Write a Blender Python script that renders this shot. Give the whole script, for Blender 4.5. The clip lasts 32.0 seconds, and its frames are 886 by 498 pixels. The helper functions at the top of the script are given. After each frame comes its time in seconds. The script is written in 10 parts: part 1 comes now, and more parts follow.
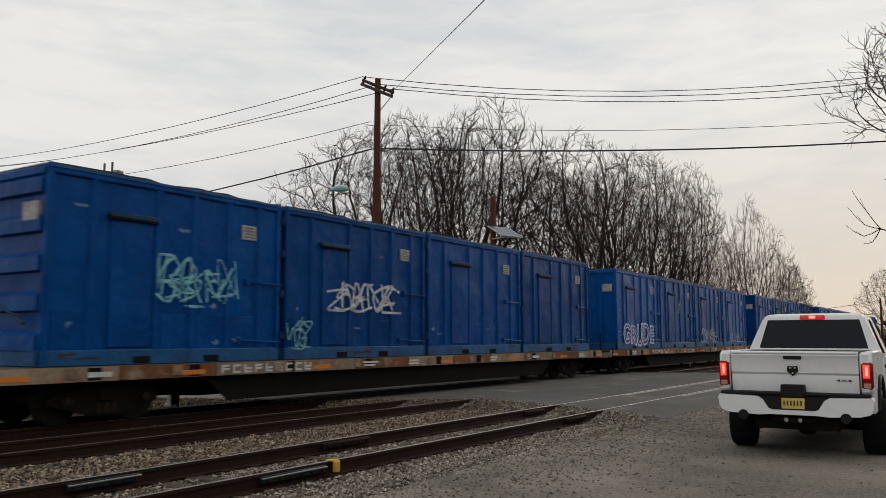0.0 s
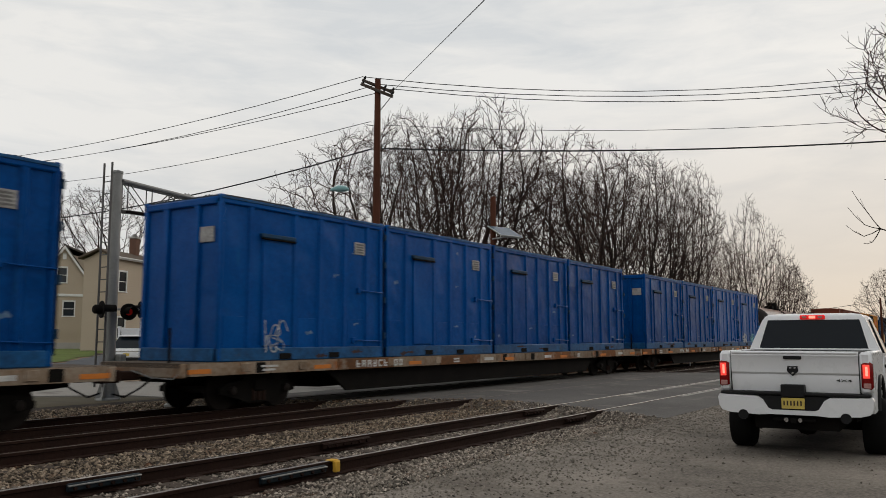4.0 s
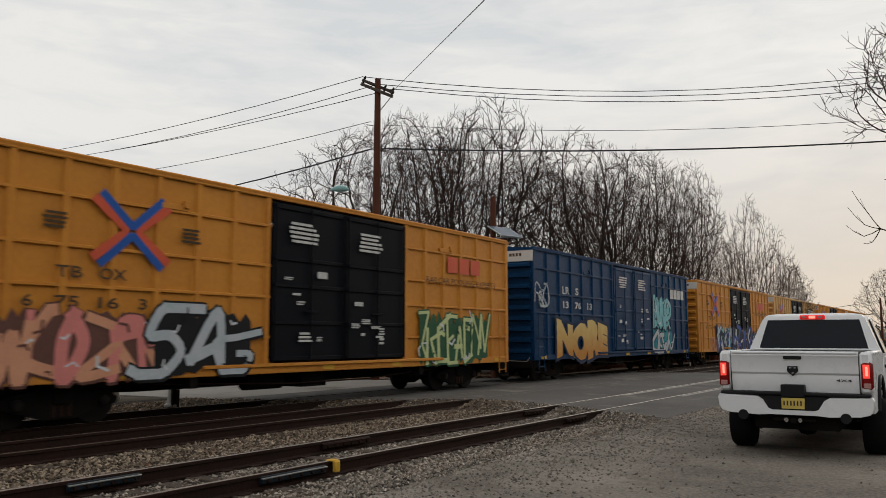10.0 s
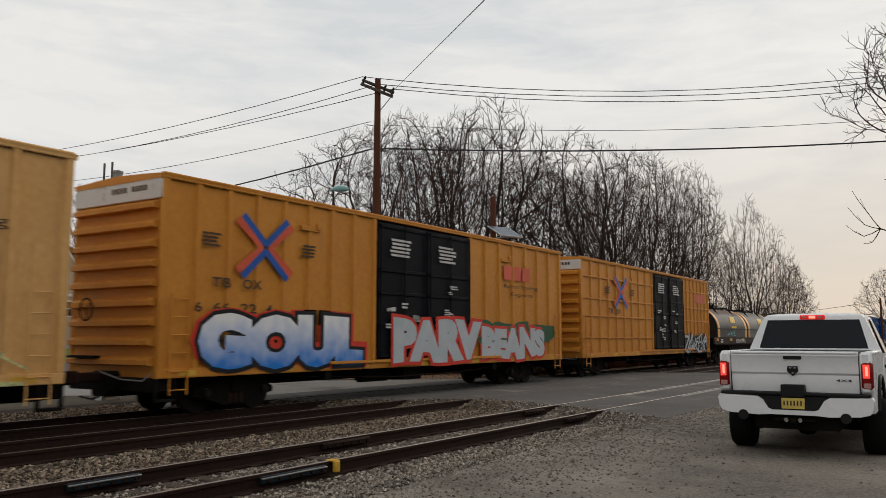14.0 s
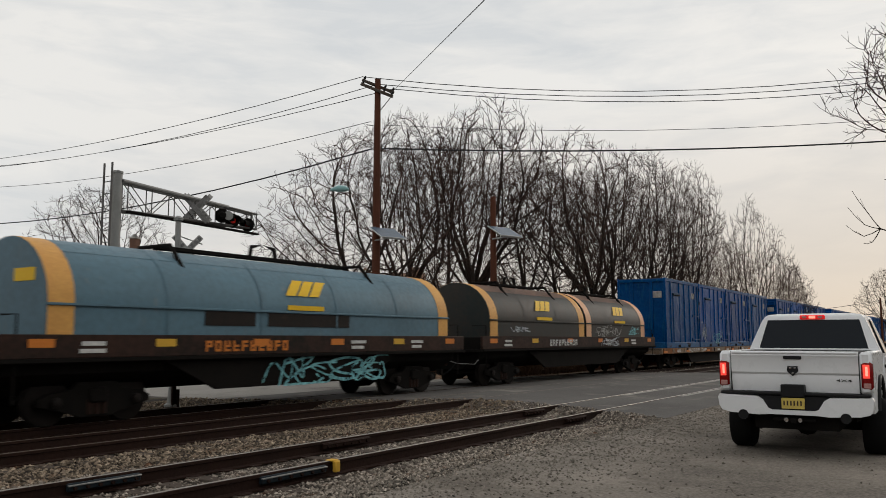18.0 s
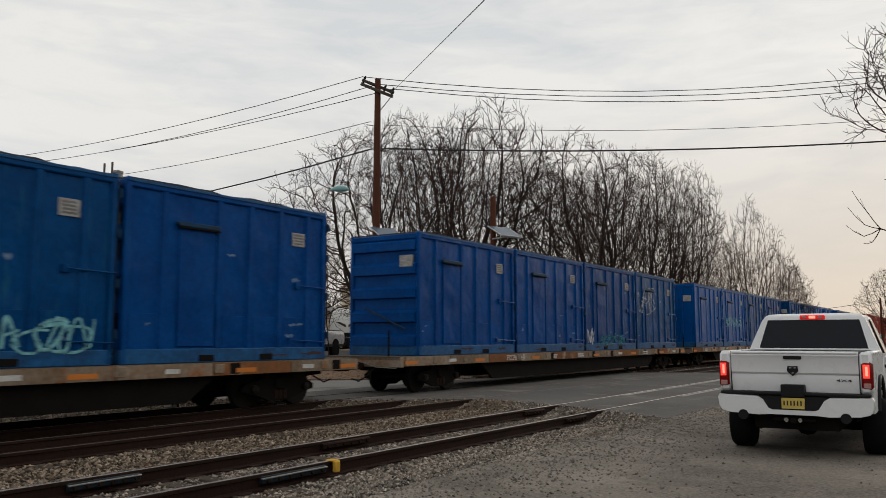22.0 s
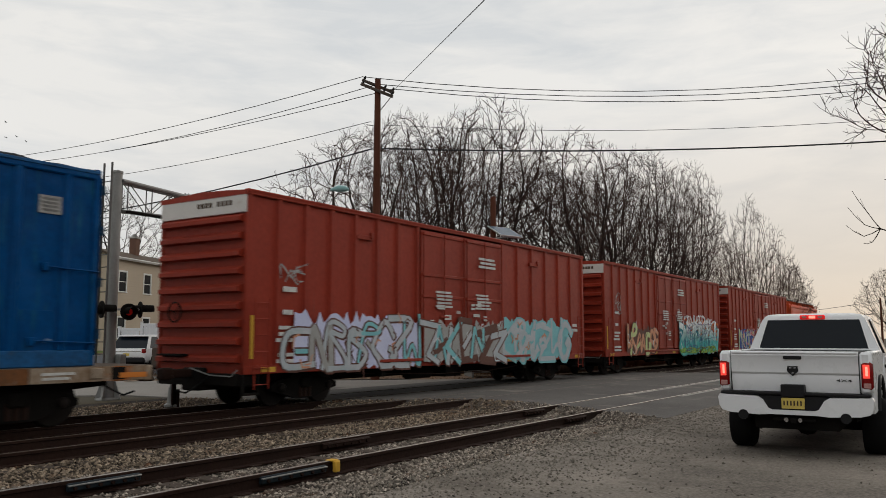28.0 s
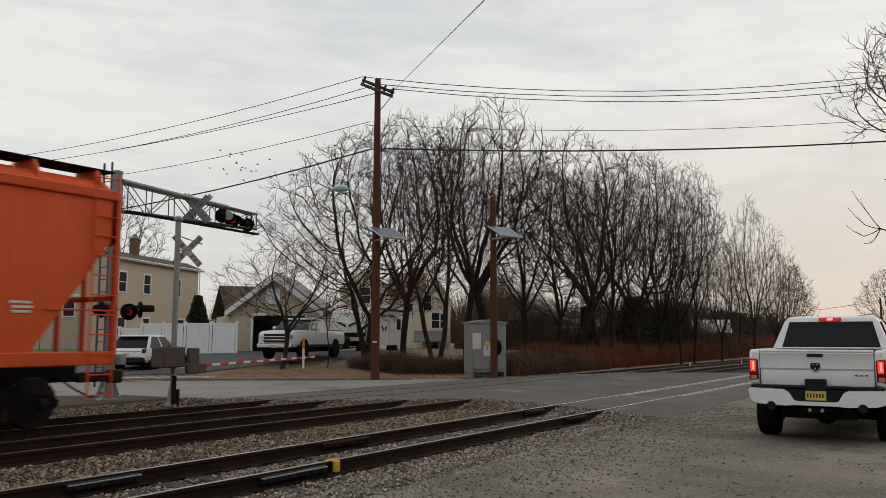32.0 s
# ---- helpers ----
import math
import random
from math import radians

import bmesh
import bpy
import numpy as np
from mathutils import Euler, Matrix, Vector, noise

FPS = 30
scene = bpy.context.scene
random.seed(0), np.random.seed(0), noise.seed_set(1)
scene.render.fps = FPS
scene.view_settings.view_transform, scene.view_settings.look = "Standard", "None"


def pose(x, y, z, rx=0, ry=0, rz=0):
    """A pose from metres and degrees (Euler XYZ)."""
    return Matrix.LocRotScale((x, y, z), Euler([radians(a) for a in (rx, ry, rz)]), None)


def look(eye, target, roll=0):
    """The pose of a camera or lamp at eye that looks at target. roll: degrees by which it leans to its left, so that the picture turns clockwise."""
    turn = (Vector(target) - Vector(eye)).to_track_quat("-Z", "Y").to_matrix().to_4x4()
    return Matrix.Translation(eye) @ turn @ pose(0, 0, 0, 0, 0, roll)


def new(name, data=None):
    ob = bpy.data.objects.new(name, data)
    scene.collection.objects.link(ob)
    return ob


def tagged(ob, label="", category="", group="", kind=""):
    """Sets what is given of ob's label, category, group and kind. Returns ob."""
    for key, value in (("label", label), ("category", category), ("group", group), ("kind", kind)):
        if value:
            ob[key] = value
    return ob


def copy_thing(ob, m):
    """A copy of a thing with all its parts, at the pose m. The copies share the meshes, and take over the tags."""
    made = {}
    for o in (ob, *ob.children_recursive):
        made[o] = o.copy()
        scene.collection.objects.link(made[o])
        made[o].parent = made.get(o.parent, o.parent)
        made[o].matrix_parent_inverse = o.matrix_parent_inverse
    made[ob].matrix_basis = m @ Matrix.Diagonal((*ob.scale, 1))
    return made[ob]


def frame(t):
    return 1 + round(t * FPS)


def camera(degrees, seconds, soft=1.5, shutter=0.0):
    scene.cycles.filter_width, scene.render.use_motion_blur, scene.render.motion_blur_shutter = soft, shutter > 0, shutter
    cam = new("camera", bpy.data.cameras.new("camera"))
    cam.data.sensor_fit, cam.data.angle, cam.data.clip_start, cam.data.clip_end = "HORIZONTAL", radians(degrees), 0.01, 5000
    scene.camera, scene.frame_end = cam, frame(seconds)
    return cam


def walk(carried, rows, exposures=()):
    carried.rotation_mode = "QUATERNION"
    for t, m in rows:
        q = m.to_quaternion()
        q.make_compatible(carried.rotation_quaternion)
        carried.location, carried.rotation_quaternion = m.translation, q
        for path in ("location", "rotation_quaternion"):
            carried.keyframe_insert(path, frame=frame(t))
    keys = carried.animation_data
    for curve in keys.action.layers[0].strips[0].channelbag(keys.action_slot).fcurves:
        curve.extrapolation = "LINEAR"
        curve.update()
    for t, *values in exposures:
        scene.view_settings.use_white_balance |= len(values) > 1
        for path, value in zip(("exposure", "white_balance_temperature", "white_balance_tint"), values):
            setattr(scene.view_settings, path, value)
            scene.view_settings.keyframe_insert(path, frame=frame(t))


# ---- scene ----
# The plan: x runs along the tracks away to the distance, y across them, z = 0 is the top of the train's rails.
TURN = 33.488
EYE = (0.0, 0.0, 1.67)
AIM = (math.cos(radians(TURN)) * 10, math.sin(radians(TURN)) * 10, 1.67 + 10 * math.tan(radians(6.245)))
cam = camera(57.0, 32.0, 0.6, 0.14)
walk(cam, [(0, look(EYE, AIM)), (32.0, look(EYE, AIM))], exposures=[(0, 0.0, 6560, 11.5), (32.0, 0.0, 6560, 11.5)])
SPEED = 20.1
TRACK_Y = 15.7

# ---- light: an overcast late afternoon, a little warm low over the tracks ----
world = bpy.data.worlds.new("overcast_sky")
scene.world = world
world.use_nodes = True
wn, wl = world.node_tree.nodes, world.node_tree.links
wn.clear()


def wnode(kind, **kw):
    n = wn.new(kind)
    for k, v in kw.items():
        n.inputs[k].default_value = v
    return n


w_out, w_bg = wn.new("ShaderNodeOutputWorld"), wn.new("ShaderNodeBackground")
w_sky = wn.new("ShaderNodeTexSky")
w_sky.sky_type, w_sky.sun_disc = "NISHITA", False
w_sky.sun_elevation, w_sky.sun_rotation = radians(16), radians(90)
w_co = wn.new("ShaderNodeTexCoord")
w_sep = wn.new("ShaderNodeSeparateXYZ")
wl.new(w_co.outputs["Generated"], w_sep.inputs[0])
w_map = wn.new("ShaderNodeMapping")
w_map.inputs["Scale"].default_value = (1.0, 1.0, 4.5)
wl.new(w_co.outputs["Generated"], w_map.inputs["Vector"])
w_noise = wnode("ShaderNodeTexNoise", Scale=2.6, Detail=6.0, Roughness=0.55, Distortion=0.4)
wl.new(w_map.outputs[0], w_noise.inputs["Vector"])
w_noise2 = wnode("ShaderNodeTexNoise", Scale=7.5, Detail=5.0, Roughness=0.6, Distortion=0.6)
wl.new(w_map.outputs[0], w_noise2.inputs["Vector"])
w_cl = wn.new("ShaderNodeValToRGB")
w_cl.color_ramp.elements[0].position, w_cl.color_ramp.elements[0].color = 0.37, (0.66, 0.69, 0.70, 1)
w_cl.color_ramp.elements[1].position, w_cl.color_ramp.elements[1].color = 0.56, (0.83, 0.83, 0.80, 1)
w_mixn = wn.new("ShaderNodeMix")
w_mixn.inputs[0].default_value = 0.35
wl.new(w_noise.outputs["Fac"], w_mixn.inputs[2])
wl.new(w_noise2.outputs["Fac"], w_mixn.inputs[3])
wl.new(w_mixn.outputs[0], w_cl.inputs[0])
# the cloud is warmer towards the low sun and duller near the horizon
w_low = wn.new("ShaderNodeMapRange")
w_low.inputs[1].default_value, w_low.inputs[2].default_value = 0.0, 0.30
w_low.inputs[3].default_value, w_low.inputs[4].default_value = 1.0, 0.0
wl.new(w_sep.outputs["Z"], w_low.inputs[0])
w_side = wn.new("ShaderNodeMapRange")
w_side.inputs[1].default_value, w_side.inputs[2].default_value = 0.45, 1.0
wl.new(w_sep.outputs["X"], w_side.inputs[0])
w_mul = wn.new("ShaderNodeMath")
w_mul.operation = "MULTIPLY"
wl.new(w_low.outputs[0], w_mul.inputs[0])
wl.new(w_side.outputs[0], w_mul.inputs[1])
w_warm = wn.new("ShaderNodeMix")
w_warm.data_type = "RGBA"
w_warm.inputs[7].default_value = (0.62, 0.555, 0.475, 1)
wl.new(w_mul.outputs[0], w_warm.inputs[0])
wl.new(w_cl.outputs[0], w_warm.inputs[6])
w_thin = wn.new("ShaderNodeMix")
w_thin.data_type = "RGBA"
w_thin.inputs[0].default_value = 0.97
w_str = wn.new("ShaderNodeVectorMath")
w_str.operation = "SCALE"
w_str.inputs[3].default_value = 0.1
wl.new(w_sky.outputs[0], w_str.inputs[0])
wl.new(w_str.outputs[0], w_thin.inputs[6])
wl.new(w_warm.outputs[2], w_thin.inputs[7])
wl.new(w_thin.outputs[2], w_bg.inputs[0])
w_bg.inputs[1].default_value = 1.0
wl.new(w_bg.outputs[0], w_out.inputs[0])

sun_data = bpy.data.lights.new("sun", "SUN")
sun_data.energy, sun_data.angle, sun_data.color = 0.5, radians(25), (1.0, 0.9, 0.78)
sun = new("sun", sun_data)
sun.matrix_world = look((60, -14, 22), (0, 0, 0))


# ---- materials ----
def mat(name, color, rough=0.6, metal=0.0, second=None, amount=0.5, big=1.2, fine=18.0, bump=0.15, stain=None, stain_at=0.6,
        streak=False, emit=0.0, spec=0.15, tint=0.0, bump_scale=None, stain_scale=2.2):
    """A worn surface: two colours mixed by broad and fine noise, stains with their own shape, fine relief."""
    m = bpy.data.materials.new(name)
    m.use_nodes = True
    n, l = m.node_tree.nodes, m.node_tree.links
    b = n["Principled BSDF"]
    b.inputs["Roughness"].default_value, b.inputs["Metallic"].default_value = rough, metal
    b.inputs["Specular IOR Level"].default_value = spec
    co = n.new("ShaderNodeTexCoord")
    info = n.new("ShaderNodeObjectInfo")
    off = n.new("ShaderNodeVectorMath")
    off.operation = "ADD"
    sc = n.new("ShaderNodeMath")
    sc.operation = "MULTIPLY"
    sc.inputs[1].default_value = 37.0
    l.new(info.outputs["Random"], sc.inputs[0])
    l.new(co.outputs["Object"], off.inputs[0])
    l.new(sc.outputs[0], off.inputs[1])
    pos = off.outputs[0]
    c1 = (*color, 1)
    c2 = (*(second or [c * 0.62 for c in color]), 1)
    nb = n.new("ShaderNodeTexNoise")
    nb.inputs["Scale"].default_value, nb.inputs["Detail"].default_value = big, 4
    nf = n.new("ShaderNodeTexNoise")
    nf.inputs["Scale"].default_value, nf.inputs["Detail"].default_value = fine, 3
    l.new(pos, nb.inputs["Vector"])
    l.new(pos, nf.inputs["Vector"])
    av = n.new("ShaderNodeMix")
    av.inputs[0].default_value = 0.45
    l.new(nb.outputs["Fac"], av.inputs[2])
    l.new(nf.outputs["Fac"], av.inputs[3])
    rng = n.new("ShaderNodeMapRange")
    rng.inputs[1].default_value, rng.inputs[2].default_value = 0.38, 0.64
    rng.inputs[3].default_value, rng.inputs[4].default_value = 0.0, amount
    l.new(av.outputs[0], rng.inputs[0])
    mx = n.new("ShaderNodeMix")
    mx.data_type = "RGBA"
    mx.inputs[6].default_value, mx.inputs[7].default_value = c1, c2
    l.new(rng.outputs[0], mx.inputs[0])
    colour = mx.outputs[2]
    if stain:
        st = n.new("ShaderNodeTexNoise")
        st.inputs["Scale"].default_value, st.inputs["Detail"].default_value, st.inputs["Roughness"].default_value = stain_scale, 7, 0.68
        if streak:
            mp = n.new("ShaderNodeMapping")
            mp.inputs["Scale"].default_value = (3.2, 3.2, 0.3)
            l.new(pos, mp.inputs["Vector"])
            l.new(mp.outputs[0], st.inputs["Vector"])
        else:
            l.new(pos, st.inputs["Vector"])
        sr = n.new("ShaderNodeMapRange")
        sr.inputs[1].default_value, sr.inputs[2].default_value = stain_at, stain_at + 0.12
        l.new(st.outputs["Fac"], sr.inputs[0])
        sm = n.new("ShaderNodeMix")
        sm.data_type = "RGBA"
        sm.inputs[7].default_value = (*stain, 1)
        l.new(sr.outputs[0], sm.inputs[0])
        l.new(colour, sm.inputs[6])
        colour = sm.outputs[2]
    if tint:
        hv = n.new("ShaderNodeHueSaturation")
        tr = n.new("ShaderNodeMapRange")
        tr.inputs[3].default_value, tr.inputs[4].default_value = 1 - tint, 1 + tint
        l.new(info.outputs["Random"], tr.inputs[0])
        l.new(tr.outputs[0], hv.inputs["Value"])
        l.new(colour, hv.inputs["Color"])
        colour = hv.outputs[0]
    l.new(colour, b.inputs["Base Color"])
    rr = n.new("ShaderNodeMapRange")
    rr.inputs[3].default_value, rr.inputs[4].default_value = max(rough - 0.1, 0.02), min(rough + 0.12, 1)
    l.new(nf.outputs["Fac"], rr.inputs[0])
    l.new(rr.outputs[0], b.inputs["Roughness"])
    if bump:
        bp = n.new("ShaderNodeBump")
        bp.inputs["Strength"].default_value, bp.inputs["Distance"].default_value = bump, 0.02
        if bump_scale:
            nn = n.new("ShaderNodeTexNoise")
            nn.inputs["Scale"].default_value, nn.inputs["Detail"].default_value = bump_scale, 2
            l.new(pos, nn.inputs["Vector"])
            l.new(nn.outputs["Fac"], bp.inputs["Height"])
            bp.inputs["Distance"].default_value = 0.08
        else:
            l.new(nf.outputs["Fac"], bp.inputs["Height"])
        l.new(bp.outputs[0], b.inputs["Normal"])
    if emit:
        b.inputs["Emission Color"].default_value, b.inputs["Emission Strength"].default_value = c1, emit
    return m


def fade(name, low, high, z0, z1, rough=0.5):
    """Spray paint that goes from one colour at the foot of the piece to another at its top, patchily."""
    m = mat(name, low, rough, bump=0.05)
    n, l = m.node_tree.nodes, m.node_tree.links
    b = n["Principled BSDF"]
    co, sep, nz = n.new("ShaderNodeTexCoord"), n.new("ShaderNodeSeparateXYZ"), n.new("ShaderNodeTexNoise")
    nz.inputs["Scale"].default_value = 2.5
    l.new(co.outputs["Object"], sep.inputs[0])
    l.new(co.outputs["Object"], nz.inputs["Vector"])
    mr, ad = n.new("ShaderNodeMapRange"), n.new("ShaderNodeMath")
    ad.operation = "MULTIPLY_ADD"
    ad.inputs[1].default_value, ad.inputs[2].default_value = 0.7, -0.35
    l.new(nz.outputs["Fac"], ad.inputs[0])
    mr.inputs[1].default_value, mr.inputs[2].default_value = z0, z1
    l.new(sep.outputs["Z"], mr.inputs[0])
    sm = n.new("ShaderNodeMath")
    sm.operation = "ADD"
    sm.use_clamp = True
    l.new(mr.outputs[0], sm.inputs[0])
    l.new(ad.outputs[0], sm.inputs[1])
    mx = n.new("ShaderNodeMix")
    mx.data_type = "RGBA"
    mx.inputs[6].default_value, mx.inputs[7].default_value = (*low, 1), (*high, 1)
    l.new(sm.outputs[0], mx.inputs[0])
    l.new(mx.outputs[2], b.inputs["Base Color"])
    return m


def glass(name, color, rough=0.05, spec=0.3):
    m = bpy.data.materials.new(name)
    m.use_nodes = True
    b = m.node_tree.nodes["Principled BSDF"]
    b.inputs["Base Color"].default_value, b.inputs["Roughness"].default_value = (*color, 1), rough
    b.inputs["Specular IOR Level"].default_value = spec
    return m


M = dict(
    asphalt=mat("asphalt", (0.125, 0.118, 0.112), 0.9, second=(0.075, 0.07, 0.067), amount=0.8, big=0.35, fine=30, bump=0.5, stain=(0.19, 0.175, 0.155), stain_at=0.56, stain_scale=0.5),
    asphalt_old=mat("faded_street_asphalt", (0.27, 0.255, 0.235), 0.9, second=(0.18, 0.17, 0.155), amount=0.8, big=0.3, fine=30, bump=0.5, stain=(0.12, 0.11, 0.10), stain_at=0.58, stain_scale=0.6),
    asphalt_new=mat("asphalt_new", (0.10, 0.104, 0.113), 0.9, second=(0.072, 0.073, 0.08), big=0.5, fine=40, bump=0.4),
    lot=mat("gravel_lot", (0.255, 0.225, 0.192), 0.95, second=(0.11, 0.096, 0.082), amount=1.0, big=0.6, fine=26, bump=0.9, stain=(0.13, 0.112, 0.095), stain_at=0.53, stain_scale=0.7),
    # near-black: the shade between the stones is put into this colour
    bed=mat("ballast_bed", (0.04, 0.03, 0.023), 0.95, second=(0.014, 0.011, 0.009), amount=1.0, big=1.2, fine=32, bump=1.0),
    stone=mat("ballast_stone", (0.42, 0.365, 0.305), 0.9, second=(0.09, 0.072, 0.058), amount=1.0, big=9.0, fine=14, bump=0.4, stain=(0.13, 0.07, 0.04), stain_at=0.57),
    stone_brown=mat("brake_dusted_stone", (0.38, 0.30, 0.22), 0.9, second=(0.09, 0.067, 0.048), amount=1.0, big=9.0, fine=14, bump=0.4, stain=(0.12, 0.06, 0.035), stain_at=0.55),
    bed_dirt=mat("crossing_edge_dirt", (0.10, 0.082, 0.066), 0.95, second=(0.05, 0.04, 0.033), amount=0.9, big=1.2, fine=26, bump=0.9),
    grit=mat("street_grit", (0.22, 0.195, 0.165), 0.95, second=(0.10, 0.088, 0.074), amount=1.0, big=6.0, fine=20, bump=0.2),
    rust=mat("rusty_steel", (0.026, 0.012, 0.008), 0.8, 0.1, second=(0.012, 0.007, 0.006), bump=0.3, big=2, fine=25),
    dull_head=mat("dull_rail_head", (0.12, 0.095, 0.075), 0.5, 0.6, second=(0.05, 0.038, 0.03), big=2, fine=40, bump=0.05),
    shine=mat("polished_rail", (0.42, 0.38, 0.34), 0.32, 0.9, second=(0.22, 0.19, 0.17), big=2, fine=40, bump=0.05),
    tie=mat("creosoted_timber", (0.055, 0.042, 0.034), 0.9, second=(0.1, 0.08, 0.065), amount=0.7, big=2.5, fine=30, bump=0.6),
    soil=mat("leaf_littered_soil", (0.26, 0.18, 0.125), 0.95, second=(0.15, 0.10, 0.068), amount=0.9, big=0.7, fine=14, bump=0.8, stain=(0.25, 0.17, 0.11), stain_at=0.57, stain_scale=3),
    grass=mat("lawn_grass", (0.12, 0.16, 0.04), 0.95, second=(0.08, 0.10, 0.03), amount=0.9, big=0.6, fine=25, bump=0.8),
    far=mat("winter_ground", (0.09, 0.075, 0.05), 0.95, second=(0.055, 0.05, 0.035), amount=0.9, big=0.05, fine=1.0, bump=0.3),
    concrete=mat("kerb_concrete", (0.42, 0.40, 0.37), 0.85, second=(0.3, 0.28, 0.26), big=1.5, fine=30, bump=0.3),
    bark=mat("dark_bark", (0.034, 0.024, 0.019), 0.95, second=(0.02, 0.015, 0.012), amount=0.9, big=3, fine=24, bump=0.8),
    thicket=mat("grey_brown_thicket", (0.105, 0.070, 0.052), 0.95, second=(0.055, 0.038, 0.030), bump=0.0, big=0.4, fine=3, tint=0.25),
    cabinet_grey=mat("weathered_cabinet_sheet", (0.26, 0.255, 0.245), 0.6, 0.2, second=(0.19, 0.185, 0.175), big=1.2, fine=12, bump=0.12, stain=(0.14, 0.11, 0.09), stain_at=0.6),
    twig=mat("bare_twigs", (0.050, 0.030, 0.023), 0.95, second=(0.028, 0.018, 0.014), bump=0.0, big=0.5, fine=4, tint=0.25),
    brush=mat("red_brown_brush", (0.20, 0.066, 0.034), 0.95, second=(0.09, 0.038, 0.022), amount=1.0, big=0.5, fine=5, bump=0.0),
    brush_brown=mat("brown_brush", (0.13, 0.075, 0.046), 0.95, second=(0.075, 0.045, 0.03), amount=1.0, big=0.5, fine=5, bump=0.0),
    litter=mat("dead_leaves", (0.36, 0.23, 0.15), 0.95, second=(0.17, 0.10, 0.06), amount=1.0, big=2.5, fine=14, bump=0.0),
    evergreen=mat("evergreen_leaves", (0.030, 0.034, 0.022), 0.9, second=(0.020, 0.022, 0.015), big=0.8, fine=6, bump=0.0),
    pole=mat("brown_pole_timber", (0.092, 0.034, 0.020), 0.9, second=(0.055, 0.022, 0.014), big=1.2, fine=20, bump=0.5, stain=(0.04, 0.025, 0.02), stain_at=0.6, streak=True),
    wire=mat("black_cable", (0.02, 0.02, 0.02), 0.7, bump=0),
    galv=mat("galvanised_steel", (0.27, 0.27, 0.26), 0.55, 0.3, second=(0.19, 0.19, 0.18), big=2, fine=20, bump=0.1, stain=(0.24, 0.22, 0.2), stain_at=0.62),
    alu=mat("aluminium_sheet", (0.42, 0.43, 0.43), 0.5, 0.3, second=(0.32, 0.33, 0.33), big=1.5, fine=15, bump=0.1, stain=(0.25, 0.22, 0.19), stain_at=0.64),
    black=mat("black_steel", (0.008, 0.0075, 0.007), 0.85, second=(0.016, 0.013, 0.011), big=2, fine=18, bump=0.2, spec=0.05),
    black_paint=mat("black_door_paint", (0.004, 0.005, 0.008), 0.6, second=(0.008, 0.009, 0.011), spec=0.06, bump=0.08, big=1, fine=15),
    white=mat("white_paint", (0.72, 0.72, 0.70), 0.5, second=(0.6, 0.6, 0.58), bump=0.05),
    vinyl=mat("white_vinyl_fence", (0.74, 0.75, 0.77), 0.5, second=(0.67, 0.68, 0.7), bump=0.05),
    siding=mat("beige_siding", (0.45, 0.375, 0.285), 0.6, second=(0.40, 0.33, 0.25), bump=0.05, big=0.6),
    siding_pale=mat("pale_siding", (0.70, 0.62, 0.49), 0.6, second=(0.62, 0.54, 0.42), bump=0.05, big=0.6),
    shingle=mat("roof_shingles", (0.085, 0.075, 0.066), 0.9, second=(0.055, 0.05, 0.045), big=1.5, fine=22, bump=0.5),
    shingle_pale=mat("sunned_roof_shingles", (0.15, 0.145, 0.14), 0.6, second=(0.10, 0.095, 0.09), spec=0.4, big=1.5, fine=22, bump=0.4),
    shingle_tan=mat("tan_brown_roof_shingles", (0.26, 0.165, 0.115), 0.9, second=(0.19, 0.12, 0.085), big=1.5, fine=22, bump=0.5),
    shingle_brown=mat("brown_roof_shingles", (0.11, 0.085, 0.065), 0.9, second=(0.075, 0.058, 0.045), big=1.5, fine=22, bump=0.5),
    brick=mat("chimney_brick", (0.16, 0.09, 0.065), 0.9, second=(0.1, 0.06, 0.045), big=3, fine=20, bump=0.4),
    winglass=glass("window_glass", (0.02, 0.025, 0.03)),
    carglass=glass("dark_car_glass", (0.007, 0.011, 0.016), 0.04, 0.15),
    carwhite=mat("white_car_paint", (0.74, 0.75, 0.76), 0.28, spec=0.4, second=(0.68, 0.69, 0.71), bump=0.0, big=0.7, fine=6),
    silver=mat("silver_car_paint", (0.35, 0.36, 0.38), 0.3, 0.4, bump=0.0),
    rubber=mat("tyre_rubber", (0.009, 0.009, 0.009), 0.85, spec=0.08, bump=0.2, fine=40),
    plastic=mat("black_plastic", (0.014, 0.014, 0.015), 0.55, bump=0.1),
    chrome=mat("chrome", (0.55, 0.55, 0.55), 0.18, 1.0, bump=0),
    sign_white=mat("weathered_white_sign", (0.44, 0.43, 0.41), 0.6, second=(0.22, 0.21, 0.2), amount=1, big=5, fine=20, bump=0.05),
    sign_grey=mat("weathered_sign_back", (0.20, 0.195, 0.19), 0.6, second=(0.12, 0.115, 0.11), amount=1, big=5, fine=20, bump=0.05),
    red_lens=mat("red_lens", (0.22, 0.008, 0.008), 0.2, bump=0.0, fine=30),
    red_glow=mat("lit_brake_lens", (1.0, 0.06, 0.045), 0.25, bump=0, emit=0.7, second=(1.0, 0.2, 0.12)),
    red_hot=mat("brake_bulb", (1.0, 0.35, 0.25), 0.25, bump=0, emit=1.0),
    red_glow_dim=mat("lit_high_brake_lens", (0.85, 0.02, 0.02), 0.25, bump=0, emit=0.35),
    red_signal=mat("lit_signal_lens", (1.0, 0.04, 0.03), 0.25, bump=0, emit=0.03),
    lens_pale=mat("pale_lens", (0.42, 0.20, 0.18), 0.25, second=(0.5, 0.35, 0.33), bump=0),
    plate=mat("yellow_plate", (0.62, 0.47, 0.12), 0.5, bump=0.02),
